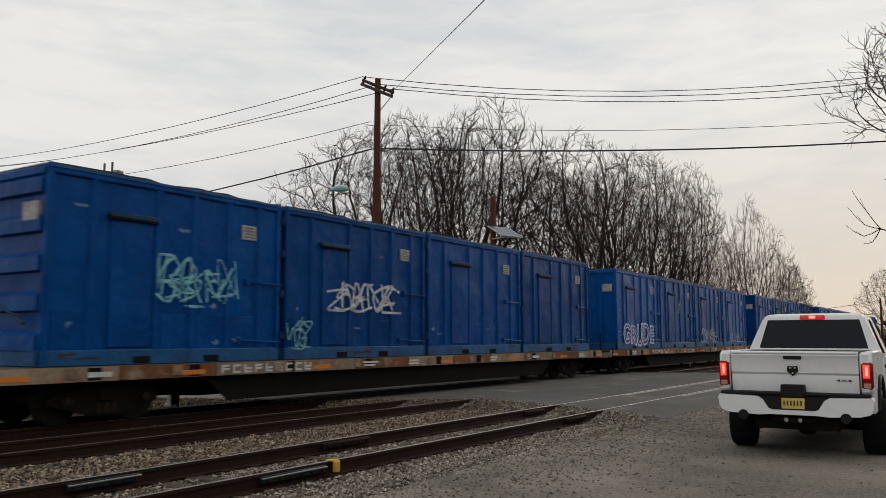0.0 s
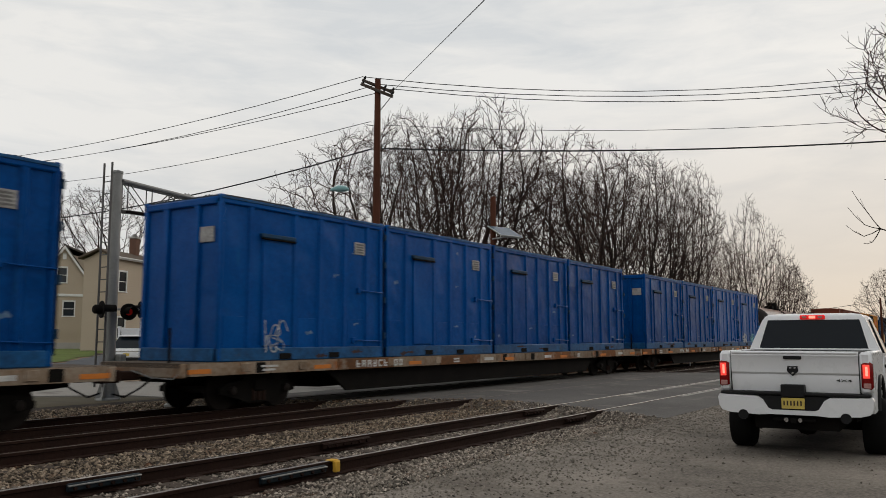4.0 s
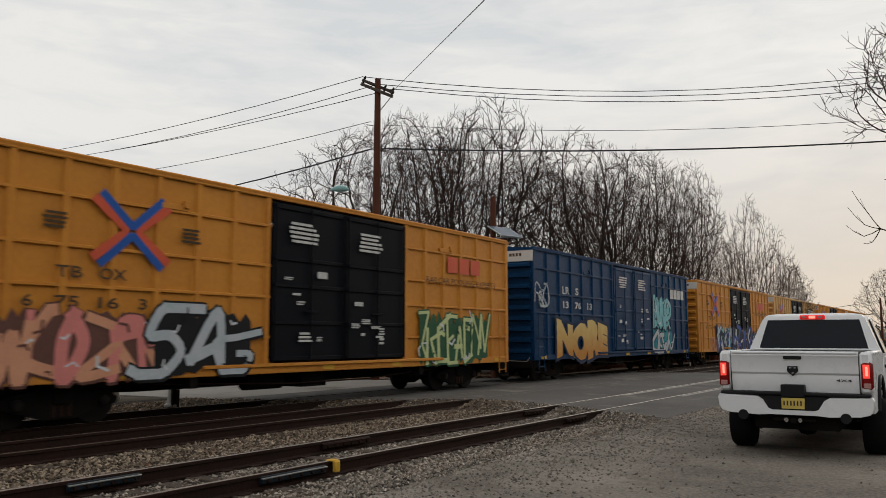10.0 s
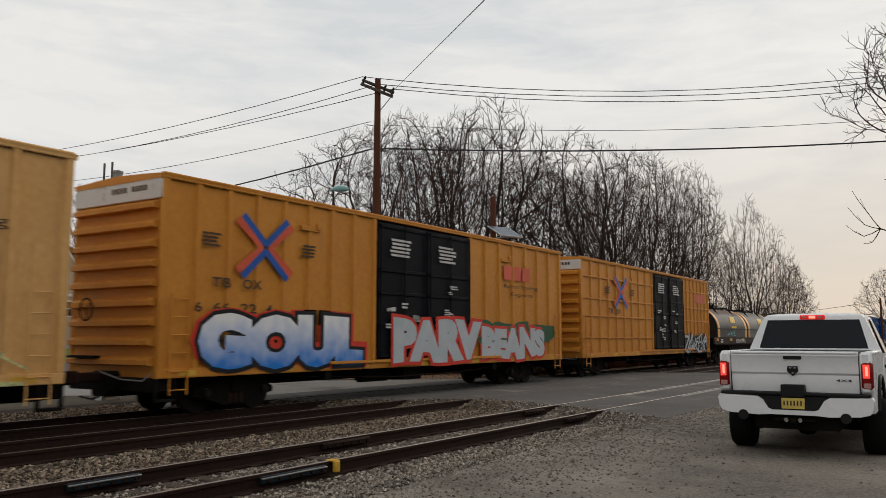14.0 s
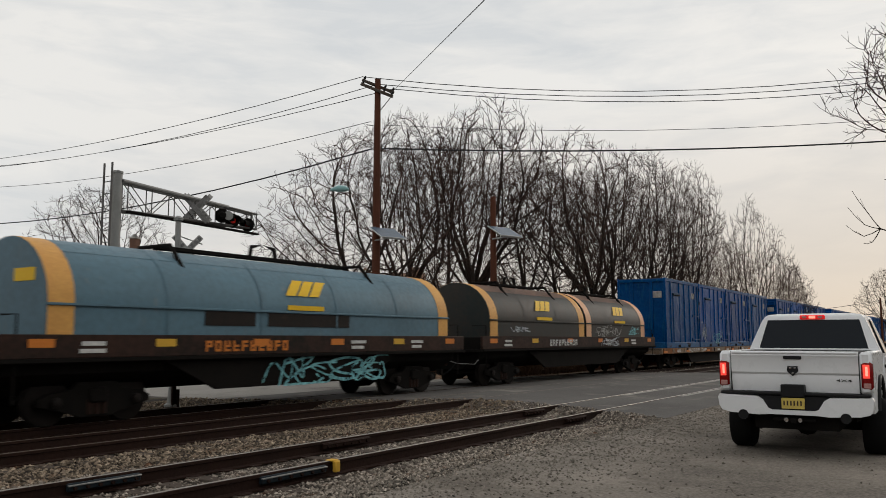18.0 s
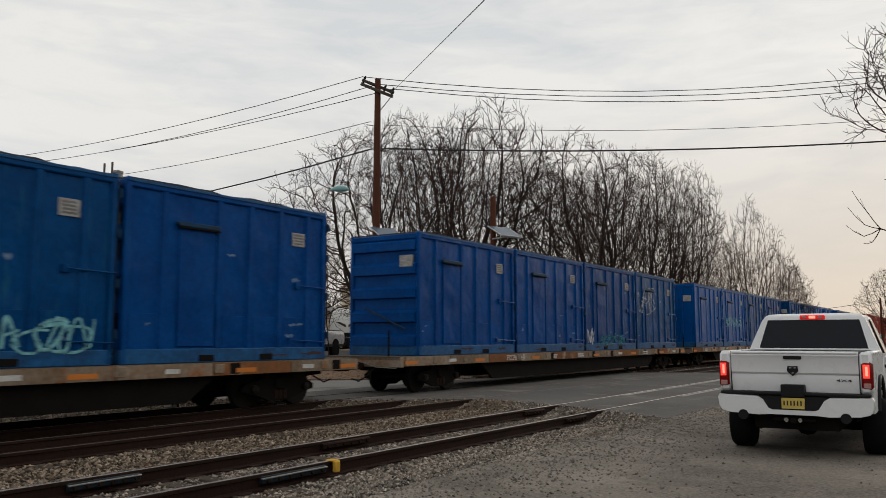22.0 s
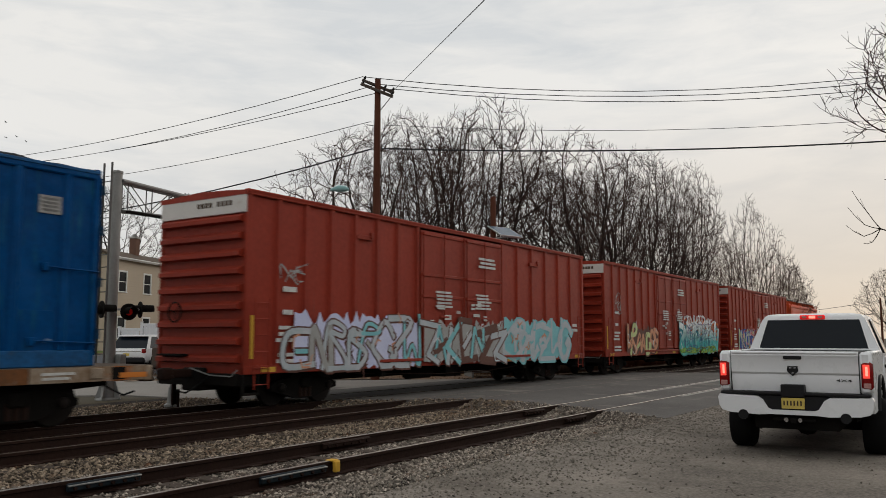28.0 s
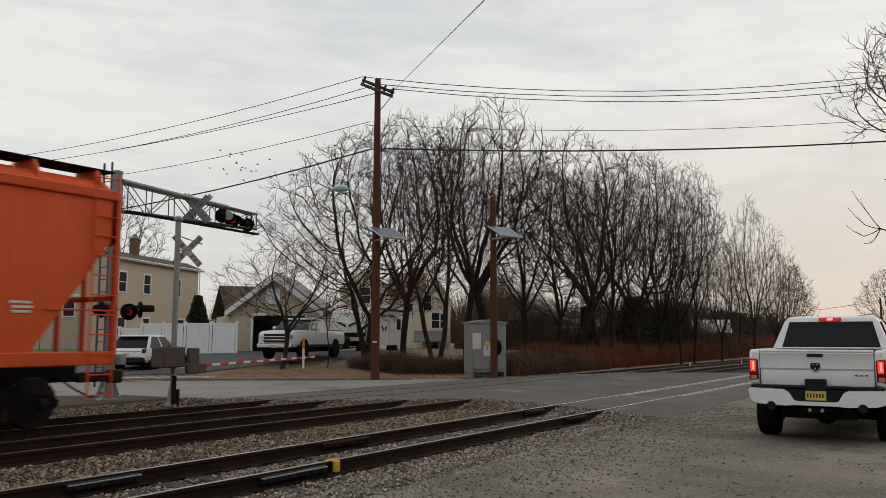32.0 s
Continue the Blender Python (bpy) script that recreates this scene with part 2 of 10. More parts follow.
    orange_mark=mat("orange_reflector", (0.62, 0.20, 0.035), 0.55, second=(0.45, 0.14, 0.03), bump=0.05),
    yellow_mark=mat("yellow_reflector", (0.62, 0.36, 0.045), 0.55, second=(0.5, 0.28, 0.04), bump=0.05),
    truss=mat("dull_truss_steel", (0.13, 0.125, 0.12), 0.6, 0.3, second=(0.08, 0.075, 0.07), bump=0.1),
    lamp_teal=mat("pale_teal_lamp", (0.22, 0.40, 0.40), 0.4, bump=0.02),
    letter=mat("white_lettering", (0.624, 0.624, 0.6), 0.7, second=(0.384, 0.384, 0.372), amount=0.8, big=4, fine=25, bump=0.0),
    letter_dark=mat("dark_lettering", (0.075, 0.05, 0.03), 0.7, bump=0.0),
    blue_worn=mat("scuffed_blue_steel", (0.010, 0.095, 0.25), 0.5, second=(0.008, 0.045, 0.12), amount=1.0, big=2.0, fine=12, bump=0.3, stain=(0.035, 0.06, 0.085), stain_at=0.6),
    # stain in the blue paints: greenish reflections put into the colour as streaks
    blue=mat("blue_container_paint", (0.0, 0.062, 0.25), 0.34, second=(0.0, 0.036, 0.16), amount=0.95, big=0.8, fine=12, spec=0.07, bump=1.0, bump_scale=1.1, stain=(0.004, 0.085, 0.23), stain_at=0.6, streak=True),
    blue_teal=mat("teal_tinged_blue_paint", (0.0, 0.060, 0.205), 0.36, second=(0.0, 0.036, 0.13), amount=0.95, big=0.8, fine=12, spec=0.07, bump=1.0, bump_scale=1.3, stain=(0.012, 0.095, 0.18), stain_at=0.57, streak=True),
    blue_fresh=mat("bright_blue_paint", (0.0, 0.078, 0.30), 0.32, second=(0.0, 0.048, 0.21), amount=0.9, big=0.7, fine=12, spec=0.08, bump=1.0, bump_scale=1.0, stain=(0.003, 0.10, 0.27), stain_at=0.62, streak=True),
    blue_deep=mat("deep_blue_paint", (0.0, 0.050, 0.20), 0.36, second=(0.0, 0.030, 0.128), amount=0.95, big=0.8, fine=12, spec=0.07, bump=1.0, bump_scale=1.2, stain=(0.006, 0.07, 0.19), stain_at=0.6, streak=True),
    blue_dull=mat("worn_blue_steel", (0.003, 0.045, 0.11), 0.6, second=(0.012, 0.03, 0.05), amount=0.9, big=2.0, fine=14, bump=0.3, stain=(0.06, 0.08, 0.10), stain_at=0.58, tint=0.15),
    lid=mat("dirty_container_lid", (0.03, 0.05, 0.08), 0.9, second=(0.06, 0.055, 0.05), amount=1, big=1, fine=10, bump=0.6),
    flat_sill=mat("weathered_flatcar_sill", (0.29, 0.235, 0.18), 0.75, second=(0.17, 0.105, 0.06), amount=1, big=0.9, fine=10, bump=0.3, stain=(0.27, 0.085, 0.02), stain_at=0.57, stain_scale=1.3, tint=0.2),
    flat_rust=mat("rusted_flatcar_sill", (0.22, 0.085, 0.03), 0.8, second=(0.12, 0.06, 0.03), amount=1, big=1.1, fine=10, bump=0.3, stain=(0.29, 0.24, 0.19), stain_at=0.56, stain_scale=1.5, tint=0.2),
    deck=mat("flatcar_deck", (0.11, 0.085, 0.065), 0.9, second=(0.07, 0.05, 0.04), big=1, fine=12, bump=0.4),
    ns=mat("red_brown_boxcar_paint", (0.19, 0.046, 0.022), 0.6, second=(0.145, 0.037, 0.02), amount=0.9, big=0.5, fine=9, bump=0.12, stain=(0.262, 0.0897, 0.0552), stain_at=0.6, streak=True),
    red=mat("oxide_red_boxcar_paint", (0.275, 0.032, 0.015), 0.55, second=(0.21, 0.026, 0.014), amount=0.9, big=0.5, fine=9, bump=0.12, stain=(0.179, 0.0414, 0.0276), stain_at=0.62, streak=True, tint=0.06),
    yellow=mat("yellow_boxcar_paint", (0.57, 0.235, 0.033), 0.55, second=(0.48, 0.185, 0.028), amount=0.9, big=0.5, fine=8, bump=0.12, stain=(0.423, 0.193, 0.0513), stain_at=0.6, streak=True),
    yellow_pale=mat("faded_yellow_boxcar_paint", (0.649, 0.38, 0.145), 0.6, second=(0.552, 0.297, 0.103), amount=0.9, big=0.5, fine=8, bump=0.12, stain=(0.414, 0.221, 0.0966), stain_at=0.58, streak=True),
    navy=mat("navy_boxcar_paint", (0.004, 0.038, 0.105), 0.5, second=(0.003, 0.027, 0.075), amount=0.9, big=0.6, fine=9, bump=0.1, stain=(0.012, 0.055, 0.12), stain_at=0.62, streak=True, spec=0.1),
    cap_white=mat("pale_end_panel", (0.6, 0.576, 0.54), 0.6, second=(0.48, 0.456, 0.42), bump=0.08, stain=(0.36, 0.24, 0.168), stain_at=0.62),
    tank_black=mat("black_tank_paint", (0.010, 0.008, 0.007), 0.5, second=(0.021, 0.014, 0.011), amount=1, big=0.5, fine=9, bump=0.12, stain=(0.035, 0.022, 0.016), stain_at=0.6),
    coil_brown=mat("brown_coil_hood", (0.0466, 0.0311, 0.028), 0.5, second=(0.0673, 0.0414, 0.0352), amount=1, big=0.6, fine=8, bump=0.12),
    coil_rust=mat("rusty_hood_top", (0.166, 0.0897, 0.0621), 0.6, second=(0.11, 0.0759, 0.0621), amount=1, big=0.8, fine=8, bump=0.15, stain=(0.207, 0.124, 0.0828), stain_at=0.58),
    coil_grey=mat("grey_coil_hood", (0.117, 0.117, 0.11), 0.5, second=(0.0759, 0.0759, 0.069), amount=1, big=0.6, fine=8, bump=0.12, stain=(0.166, 0.11, 0.0828), stain_at=0.62),
    coil_dark=mat("dark_coil_hood", (0.022, 0.027, 0.026), 0.5, second=(0.04, 0.032, 0.027), amount=1, big=0.6, fine=8, bump=0.12),
    coil_blue=mat("blue_grey_coil_hood", (0.103, 0.186, 0.235), 0.45, second=(0.0828, 0.138, 0.172), amount=0.9, big=0.6, fine=8, bump=0.12, stain=(0.152, 0.193, 0.207), stain_at=0.6, streak=True),
    coil_band=mat("yellow_hood_band", (0.69, 0.373, 0.103), 0.5, second=(0.552, 0.276, 0.0828), amount=0.9, bump=0.08, stain=(0.276, 0.152, 0.069), stain_at=0.62),
    coil_band_pink=mat("faded_hood_band", (0.718, 0.414, 0.235), 0.5, second=(0.58, 0.304, 0.166), amount=0.9, bump=0.08),
    coil_sill=mat("rusty_coil_car_sill", (0.042, 0.020, 0.014), 0.7, second=(0.014, 0.011, 0.009), amount=1, big=0.9, fine=9, bump=0.2),
    logo_yellow=mat("yellow_emblem", (0.78, 0.50, 0.024), 0.5, second=(0.74, 0.40, 0.024), bump=0.03),
    logo_red=mat("red_emblem", (0.635, 0.103, 0.0483), 0.5, bump=0.03),
    logo_blue=mat("blue_emblem", (0.0207, 0.0966, 0.373), 0.5, bump=0.03),
    hopper=mat("orange_hopper_paint", (0.58, 0.082, 0.022), 0.5, second=(0.51, 0.07, 0.02), amount=0.7, big=0.5, fine=8, bump=0.08, stain=(0.552, 0.152, 0.069), stain_at=0.62, streak=True),
    s_white=mat("white_spray_paint", (0.624, 0.648, 0.66), 0.6, second=(0.432, 0.468, 0.504), bump=0.03, big=3),
    s_lilac=mat("pale_lilac_spray_paint", (0.58, 0.607, 0.78), 0.6, second=(0.414, 0.442, 0.69), bump=0.03, big=2),
    s_black=mat("black_spray_paint", (0.012, 0.012, 0.014), 0.6, bump=0.03),
    s_mint=mat("mint_spray_paint", (0.221, 0.524, 0.552), 0.6, second=(0.138, 0.386, 0.455), bump=0.03, big=2),
    s_teal=mat("teal_spray_paint", (0.0166, 0.276, 0.262), 0.6, second=(0.0138, 0.138, 0.262), amount=1, bump=0.03, big=2.2),
    s_pink=mat("pink_spray_paint", (0.662, 0.221, 0.193), 0.6, second=(0.469, 0.166, 0.152), bump=0.03, big=2),
    s_salmon=mat("salmon_spray_paint", (0.621, 0.304, 0.179), 0.6, second=(0.455, 0.193, 0.124), bump=0.03, big=2),
    s_orange=mat("orange_spray_paint", (0.759, 0.179, 0.0276), 0.6, bump=0.03, big=2),
    s_yellow=mat("yellow_spray_paint", (0.78, 0.497, 0.069), 0.6, second=(0.621, 0.331, 0.138), amount=0.9, bump=0.03, big=2),
    s_cyan=mat("bright_blue_spray_paint", (0.0138, 0.304, 0.69), 0.6, bump=0.03),
    s_red=mat("red_spray_paint", (0.635, 0.0483, 0.0276), 0.6, bump=0.03),
    s_blue=mat("deep_blue_spray_paint", (0.0276, 0.0828, 0.359), 0.6, bump=0.03),
    s_grey=mat("silver_spray_paint", (0.36, 0.36, 0.348), 0.5, second=(0.264, 0.264, 0.252), bump=0.03, big=2),
    s_pale=mat("pale_spray_paint", (0.48, 0.492, 0.528), 0.6, second=(0.36, 0.432, 0.456), amount=1, bump=0.03, big=2),
    s_lime=mat("pale_lime_spray_paint", (0.524, 0.58, 0.276), 0.6, second=(0.386, 0.469, 0.235), bump=0.03, big=2),
    s_green=mat("dark_green_spray_paint", (0.0276, 0.103, 0.0483), 0.6, bump=0.03),
    s_plum=mat("plum_spray_paint", (0.138, 0.0621, 0.0483), 0.6, bump=0.03),
    f_tank=fade("rust_topped_tank_paint", (0.036, 0.058, 0.08), (0.20, 0.085, 0.045), 3.5, 4.2, 0.36),
    f_gold=fade("gold_to_cream_spray", (0.48, 0.20, 0.03), (0.62, 0.46, 0.16), 1.0, 2.4),
    s_purple=mat("purple_spray_paint", (0.09, 0.05, 0.26), 0.6, second=(0.06, 0.04, 0.2), bump=0.03),
    s_leaf=mat("bright_green_spray_paint", (0.22, 0.40, 0.05), 0.6, second=(0.14, 0.32, 0.05), bump=0.03),
    s_navy=mat("navy_spray_paint", (0.006, 0.02, 0.06), 0.6, bump=0.03),
    f_lime=fade("green_to_lime_spray", (0.0138, 0.235, 0.069), (0.524, 0.759, 0.0552), 1.6, 2.6),
    f_ice=fade("blue_to_white_spray", (0.0138, 0.179, 0.58), (0.78, 0.78, 0.78), 1.0, 2.2),
    f_flame=fade("teal_to_white_spray", (0.0138, 0.386, 0.373), (0.759, 0.78, 0.78), 1.4, 2.5),
)


# ---- building blocks ----
class Shape:
    """Collects vertices and faces of one part."""

    def __init__(self):
        self.v, self.f = [], []

    def add(self, vs, fs):
        o = len(self.v)
        self.v += [tuple(p) for p in vs]
        self.f += [tuple(i + o for i in f) for f in fs]
        return self

    def box(self, x0, x1, y0, y1, z0, z1):
        vs = [(x, y, z) for x in (x0, x1) for y in (y0, y1) for z in (z0, z1)]
        return self.add(vs, [(0, 1, 3, 2), (4, 6, 7, 5), (0, 4, 5, 1), (2, 3, 7, 6), (0, 2, 6, 4), (1, 5, 7, 3)])

    def cbox(self, x0, x1, y0, y1, z0, z1, c=0.02):
        """A box with chamfered edges."""
        lo, hi = (x0, y0, z0), (x1, y1, z1)
        c = min(c, (x1 - x0) / 2.2, (y1 - y0) / 2.2, (z1 - z0) / 2.2)
        vs, ids = [], {}
        for s in [(a, b, d) for a in (0, 1) for b in (0, 1) for d in (0, 1)]:
            for ax in range(3):
                p = [(lo[k] + (0 if k == ax else c)) if s[k] == 0 else (hi[k] - (0 if k == ax else c)) for k in range(3)]
                ids[(s, ax)] = len(vs)
                vs.append(p)
        fs = []
        for ax in range(3):
            u, w = (ax + 1) % 3, (ax + 2) % 3
            for side in (0, 1):
                q = []
                for a, b in ((0, 0), (1, 0), (1, 1), (0, 1)):
                    s = [0, 0, 0]
                    s[ax], s[u], s[w] = side, a, b
                    q.append(ids[(tuple(s), ax)])
                fs.append(tuple(q) if side else tuple(reversed(q)))
            for a in (0, 1):
                for b in (0, 1):
                    s0, s1 = [0, 0, 0], [0, 0, 0]
                    s0[ax], s1[ax] = 0, 1
                    s0[u] = s1[u] = a
                    s0[w] = s1[w] = b
                    s0, s1 = tuple(s0), tuple(s1)
                    q = (ids[(s0, u)], ids[(s1, u)], ids[(s1, w)], ids[(s0, w)])
                    fs.append(q if (a == b) else tuple(reversed(q)))
        for s in [(a, b, d) for a in (0, 1) for b in (0, 1) for d in (0, 1)]:
            t = (ids[(s, 0)], ids[(s, 1)], ids[(s, 2)])
            fs.append(t if sum(s) % 2 else tuple(reversed(t)))
        return self.add(vs, fs)

    def prism(self, poly, axis, a, b):
        """Extrudes a polygon along x, y or z from a to b. The polygon is in the other two axes, in order."""
        n = len(poly)

        def put(p, h):
            return {"x": (h, p[0], p[1]), "y": (p[0], h, p[1]), "z": (p[0], p[1], h)}[axis]
        vs = [put(p, a) for p in poly] + [put(p, b) for p in poly]
        fs = [tuple(range(n)), tuple(reversed(range(n, 2 * n)))] + [(i, n + i, n + (i + 1) % n, (i + 1) % n) for i in range(n)]
        area = sum(poly[i][0] * poly[(i + 1) % n][1] - poly[(i + 1) % n][0] * poly[i][1] for i in range(n))
        if (area > 0) == (axis != "y") and b > a or (area < 0) == (axis != "y") and b < a:
            fs = [tuple(reversed(f)) for f in fs]
        return self.add(vs, fs)

    def tube(self, pts, radii, n=8, cap=True):
        pts = [Vector(p) for p in pts]
        if not isinstance(radii, (list, tuple)):
            radii = [radii] * len(pts)
        vs, up = [], None
        for i, p in enumerate(pts):
            d = (pts[min(i + 1, len(pts) - 1)] - pts[max(i - 1, 0)]).normalized()
            if up is None:
                up = Vector((0, 0, 1)) if abs(d.z) < 0.9 else Vector((1, 0, 0))
            u = d.cross(up).normalized()
            w = d.cross(u).normalized()
            for k in range(n):
                a = 2 * math.pi * k / n
                vs.append(p + (u * math.cos(a) + w * math.sin(a)) * radii[i])
        fs = [(i * n + k, i * n + (k + 1) % n, (i + 1) * n + (k + 1) % n, (i + 1) * n + k) for i in range(len(pts) - 1) for k in range(n)]
        if cap:
            fs += [tuple(reversed(range(n))), tuple(range((len(pts) - 1) * n, len(pts) * n))]
        return self.add(vs, fs)

    def lathe(self, prof, axis, c, n=20):
        """Turns a profile of (radius, place along the axis) round an axis through c."""
        vs = []
        for r, h in prof:
            for k in range(n):
                a = 2 * math.pi * k / n
                p, q = r * math.cos(a), r * math.sin(a)
                o = {"x": (h, p, q), "y": (p, h, q), "z": (p, q, h)}[axis]
                vs.append((c[0] + o[0], c[1] + o[1], c[2] + o[2]))
        m = len(prof)
        fs = [(i * n + k, i * n + (k + 1) % n, (i + 1) * n + (k + 1) % n, (i + 1) * n + k) for i in range(m - 1) for k in range(n)]
        fs += [tuple(reversed(range(n))), tuple(range((m - 1) * n, m * n))]
        return self.add(vs, fs)

    def loft(self, rings, closed=True):
        n = len(rings[0])
        vs = [p for r in rings for p in r]
        fs = [(i * n + k, i * n + (k + 1) % n, (i + 1) * n + (k + 1) % n, (i + 1) * n + k) for i in range(len(rings) - 1) for k in range(n)]
        if closed:
            fs += [tuple(reversed(range(n))), tuple(range((len(rings) - 1) * n, len(rings) * n))]
        return self.add(vs, fs)


def mesh_of(name, sh, material, smooth=True):
    me = bpy.data.meshes.new(name)
    me.from_pydata(sh.v, [], sh.f)
    bm = bmesh.new()
    bm.from_mesh(me)
    if len(bm.faces) < 30000:
        bmesh.ops.recalc_face_normals(bm, faces=bm.faces)
    bm.to_mesh(me)
    bm.free()
    me.materials.append(material)
    if smooth:
        me.shade_smooth()
        me.set_sharp_from_angle(angle=radians(38))
    return me


def part(name, sh, material=None, parent=None, label="", smooth=True):
    ob = new(name, mesh_of(name, sh, material, smooth) if isinstance(sh, Shape) else sh)
    if parent:
        ob.parent = parent
    return tagged(ob, label)


def thing(name, m, label, category, group="", kind=""):
    e = new(name)
    e.matrix_basis = m
    e.empty_display_size = 0.3
    return tagged(e, label, category, group, kind)


def W(right, ahead, z=0.0):
    """A point of the far side's plan, given by metres to the side and straight ahead from where the street is watched."""
    a = radians(TURN)
    return Vector((ahead * math.cos(a) + right * math.sin(a), ahead * math.sin(a) - right * math.cos(a), z))


def smooth01(x, a, b):
    t = min(max((x - a) / (b - a), 0), 1)
    return t * t * (3 - 2 * t)


def rise(x, y):
    """Height of the far side's ground, which climbs gently behind the street."""
    ahead = x * math.cos(radians(TURN)) + y * math.sin(radians(TURN))
    return 0.88 * min(max((ahead - 34.0) / 14.0, 0.0), 1.0) * smooth01(y, 21, 27)


# ---- ground, roads, tracks ----
def ground_z(x, y):
    dip = 0.42 * smooth01(y, 5.7, 6.5) * (1 - smooth01(y, 18.7, 19.6))
    return -0.05 - dip + (rise(x, y) if y > 20 else 0)


def sheet(name, xs, ys, zf, material, inside=None):
    sh, ids = Shape(), {}
    vs, fs = [], []
    for x in xs:
        for y in ys:
            ids[(x, y)] = len(vs)
            vs.append((x, y, zf(x, y)))
    for i in range(len(xs) - 1):
        for j in range(len(ys) - 1):
            if inside is None or inside((xs[i] + xs[i + 1]) / 2, (ys[j] + ys[j + 1]) / 2):
                fs.append((ids[(xs[i], ys[j])], ids[(xs[i + 1], ys[j])], ids[(xs[i + 1], ys[j + 1])], ids[(xs[i], ys[j + 1])]))
    sh.add(vs, fs)
    return mesh_of(name, sh, material)


def span(a, b, step):
    n = max(1, round((b - a) / step))
    return [a + (b - a) * i / n for i in range(n + 1)]


def within(poly):
    def test(x, y):
        c = False
        for i in range(len(poly)):
            (x0, y0), (x1, y1) = poly[i][:2], poly[i - 1][:2]
            if (y0 > y) != (y1 > y) and x < (x1 - x0) * (y - y0) / (y1 - y0) + x0:
                c = not c
        return c
    return test


gx = [-2500, -900, -300, -120] + span(-60, 140, 4) + [200, 400, 900, 2500]
gy = [-2500, -900, -300, -120, -60] + span(-30, 70, 1.0) + [90, 140, 300, 900, 2500]
tagged(part("ground", sheet("ground", gx, gy, ground_z, M["far"])), "flat brown winter ground reaching to the horizon", "ground", kind="structure")

near_lot = Shape().prism([(-60, -30), (140, -30), (140, 5.75), (17.0, 5.75), (15, 5.55), (11, 5.85), (7, 5.6), (3, 5.85), (-60, 5.7)], "z", -0.3, -0.012)
tagged(part("street_near", near_lot, M["lot"]), "worn grey-brown asphalt street with loose grit", "street", kind="structure")
road_poly = [(17.2, 5.752), (19.0, 9), (19.7, 12), (16.9, 15.0), (15.7, 18), (15.3, 21.5), (9, 28.5), (-6, 46), (4, 52), (19.6, 29.6), (22.4, 27), (25.7, 22.3),
             (29.4, 18.3), (33.5, 16.8), (38.8, 15.2), (41.5, 11), (44, 5.752)]
street_poly = [(15.7, 18.004), (15.3, 21.5), (9, 28.5), (-6, 46), (4, 52), (19.0, 29.6), (21.8, 26.8), (25.2, 21.9), (28.9, 18.304), (29.1, 18.004)]
cross_poly = [(17.2, 5.752), (19.0, 9), (19.7, 12), (16.9, 15.0), (15.7, 18), (29.6, 18), (33.5, 16.8), (38.8, 15.2), (41.5, 11), (44, 5.752)]
tagged(part("road", Shape().prism(cross_poly, "z", -0.3, -0.010), M["asphalt"]), "grey asphalt level crossing road patched and faded", "road", kind="structure")
tagged(part("street_far", Shape().prism(street_poly, "z", -0.3, -0.010), M["asphalt_old"]), "pale worn asphalt street beyond the tracks", "street", kind="structure")

verge = [(18.4, 29.8), (21.4, 27.0), (24.8, 22.0), (28.6, 18.2), (33.5, 17.0), (120, 17.0), (120, 70), (10, 70)]
tagged(part("verge", sheet("verge", span(8, 120, 1.0), span(16.5, 70, 0.75), lambda x, y: ground_z(x, y) + 0.03 + 0.05 * noise.noise((x * 0.7, y * 0.7, 3)) + 0.34 * (1 - smooth01(y, 18.7, 19.6)) * smooth01(y, 16.4, 18.0),
                            M["soil"], within(verge))), "verge of brown soil strewn with dead leaves", "verge", kind="structure")
drive = [tuple(W(r, d).xy) for r, d in [(-19, 34.4), (-11.2, 36.0), (-9.4, 38.6), (-6.6, 42.0), (-3.0, 44), (-2.2, 52), (-19, 50)]]
tagged(part("driveway", sheet("driveway", span(10, 50, 0.4), span(20, 62, 0.4), lambda x, y: ground_z(x, y) + 0.075, M["asphalt_new"], within(drive))),
       "dark smooth asphalt driveway by the garage", "driveway", kind="structure")
lawn = [tuple(W(r, d).xy) for r, d in [(-36, 36), (-19.4, 37), (-19.4, 64), (-40, 66)]]
tagged(part("lawn", sheet("lawn", span(0, 40, 0.8), span(36, 90, 0.8), lambda x, y: ground_z(x, y) + 0.06, M["grass"], within(lawn))), "short green front lawn", "lawn", kind="structure")
walk_sh = Shape()
for i in range(5):
    a, b = W(-14.6 + i * 1.0, 34.0 + i * 0.06), W(-13.64 + i * 1.0, 34.06 + i * 0.06)
    c, d = W(-13.64 + i * 1.0, 35.36 + i * 0.06), W(-14.6 + i * 1.0, 35.3 + i * 0.06)
    z = ground_z(a.x, a.y) + 0.05
    walk_sh.prism([a.xy, b.xy, c.xy, d.xy], "z", z - 0.1, z + 0.045)
tagged(part("sidewalk", walk_sh, M["concrete"]), "pale concrete sidewalk slabs at the driveway mouth", "sidewalk", kind="structure")
# kerb of the far street
kerb = Shape()
kp = [(21.2, 27.45), (22.2, 26.3), (25.25, 21.95), (27.4, 19.7)]
for i in range(len(kp) - 1):
    a, b = Vector((*kp[i], 0)), Vector((*kp[i + 1], 0))
    s = (b - a).cross(Vector((0, 0, 1))).normalized() * -0.13
    kerb.prism([a.xy, b.xy, (b + s).xy, (a + s).xy], "z", -0.2, 0.035)
tagged(part("kerb", kerb, M["asphalt"]), "low worn kerb along the street", "kerb", kind="structure")


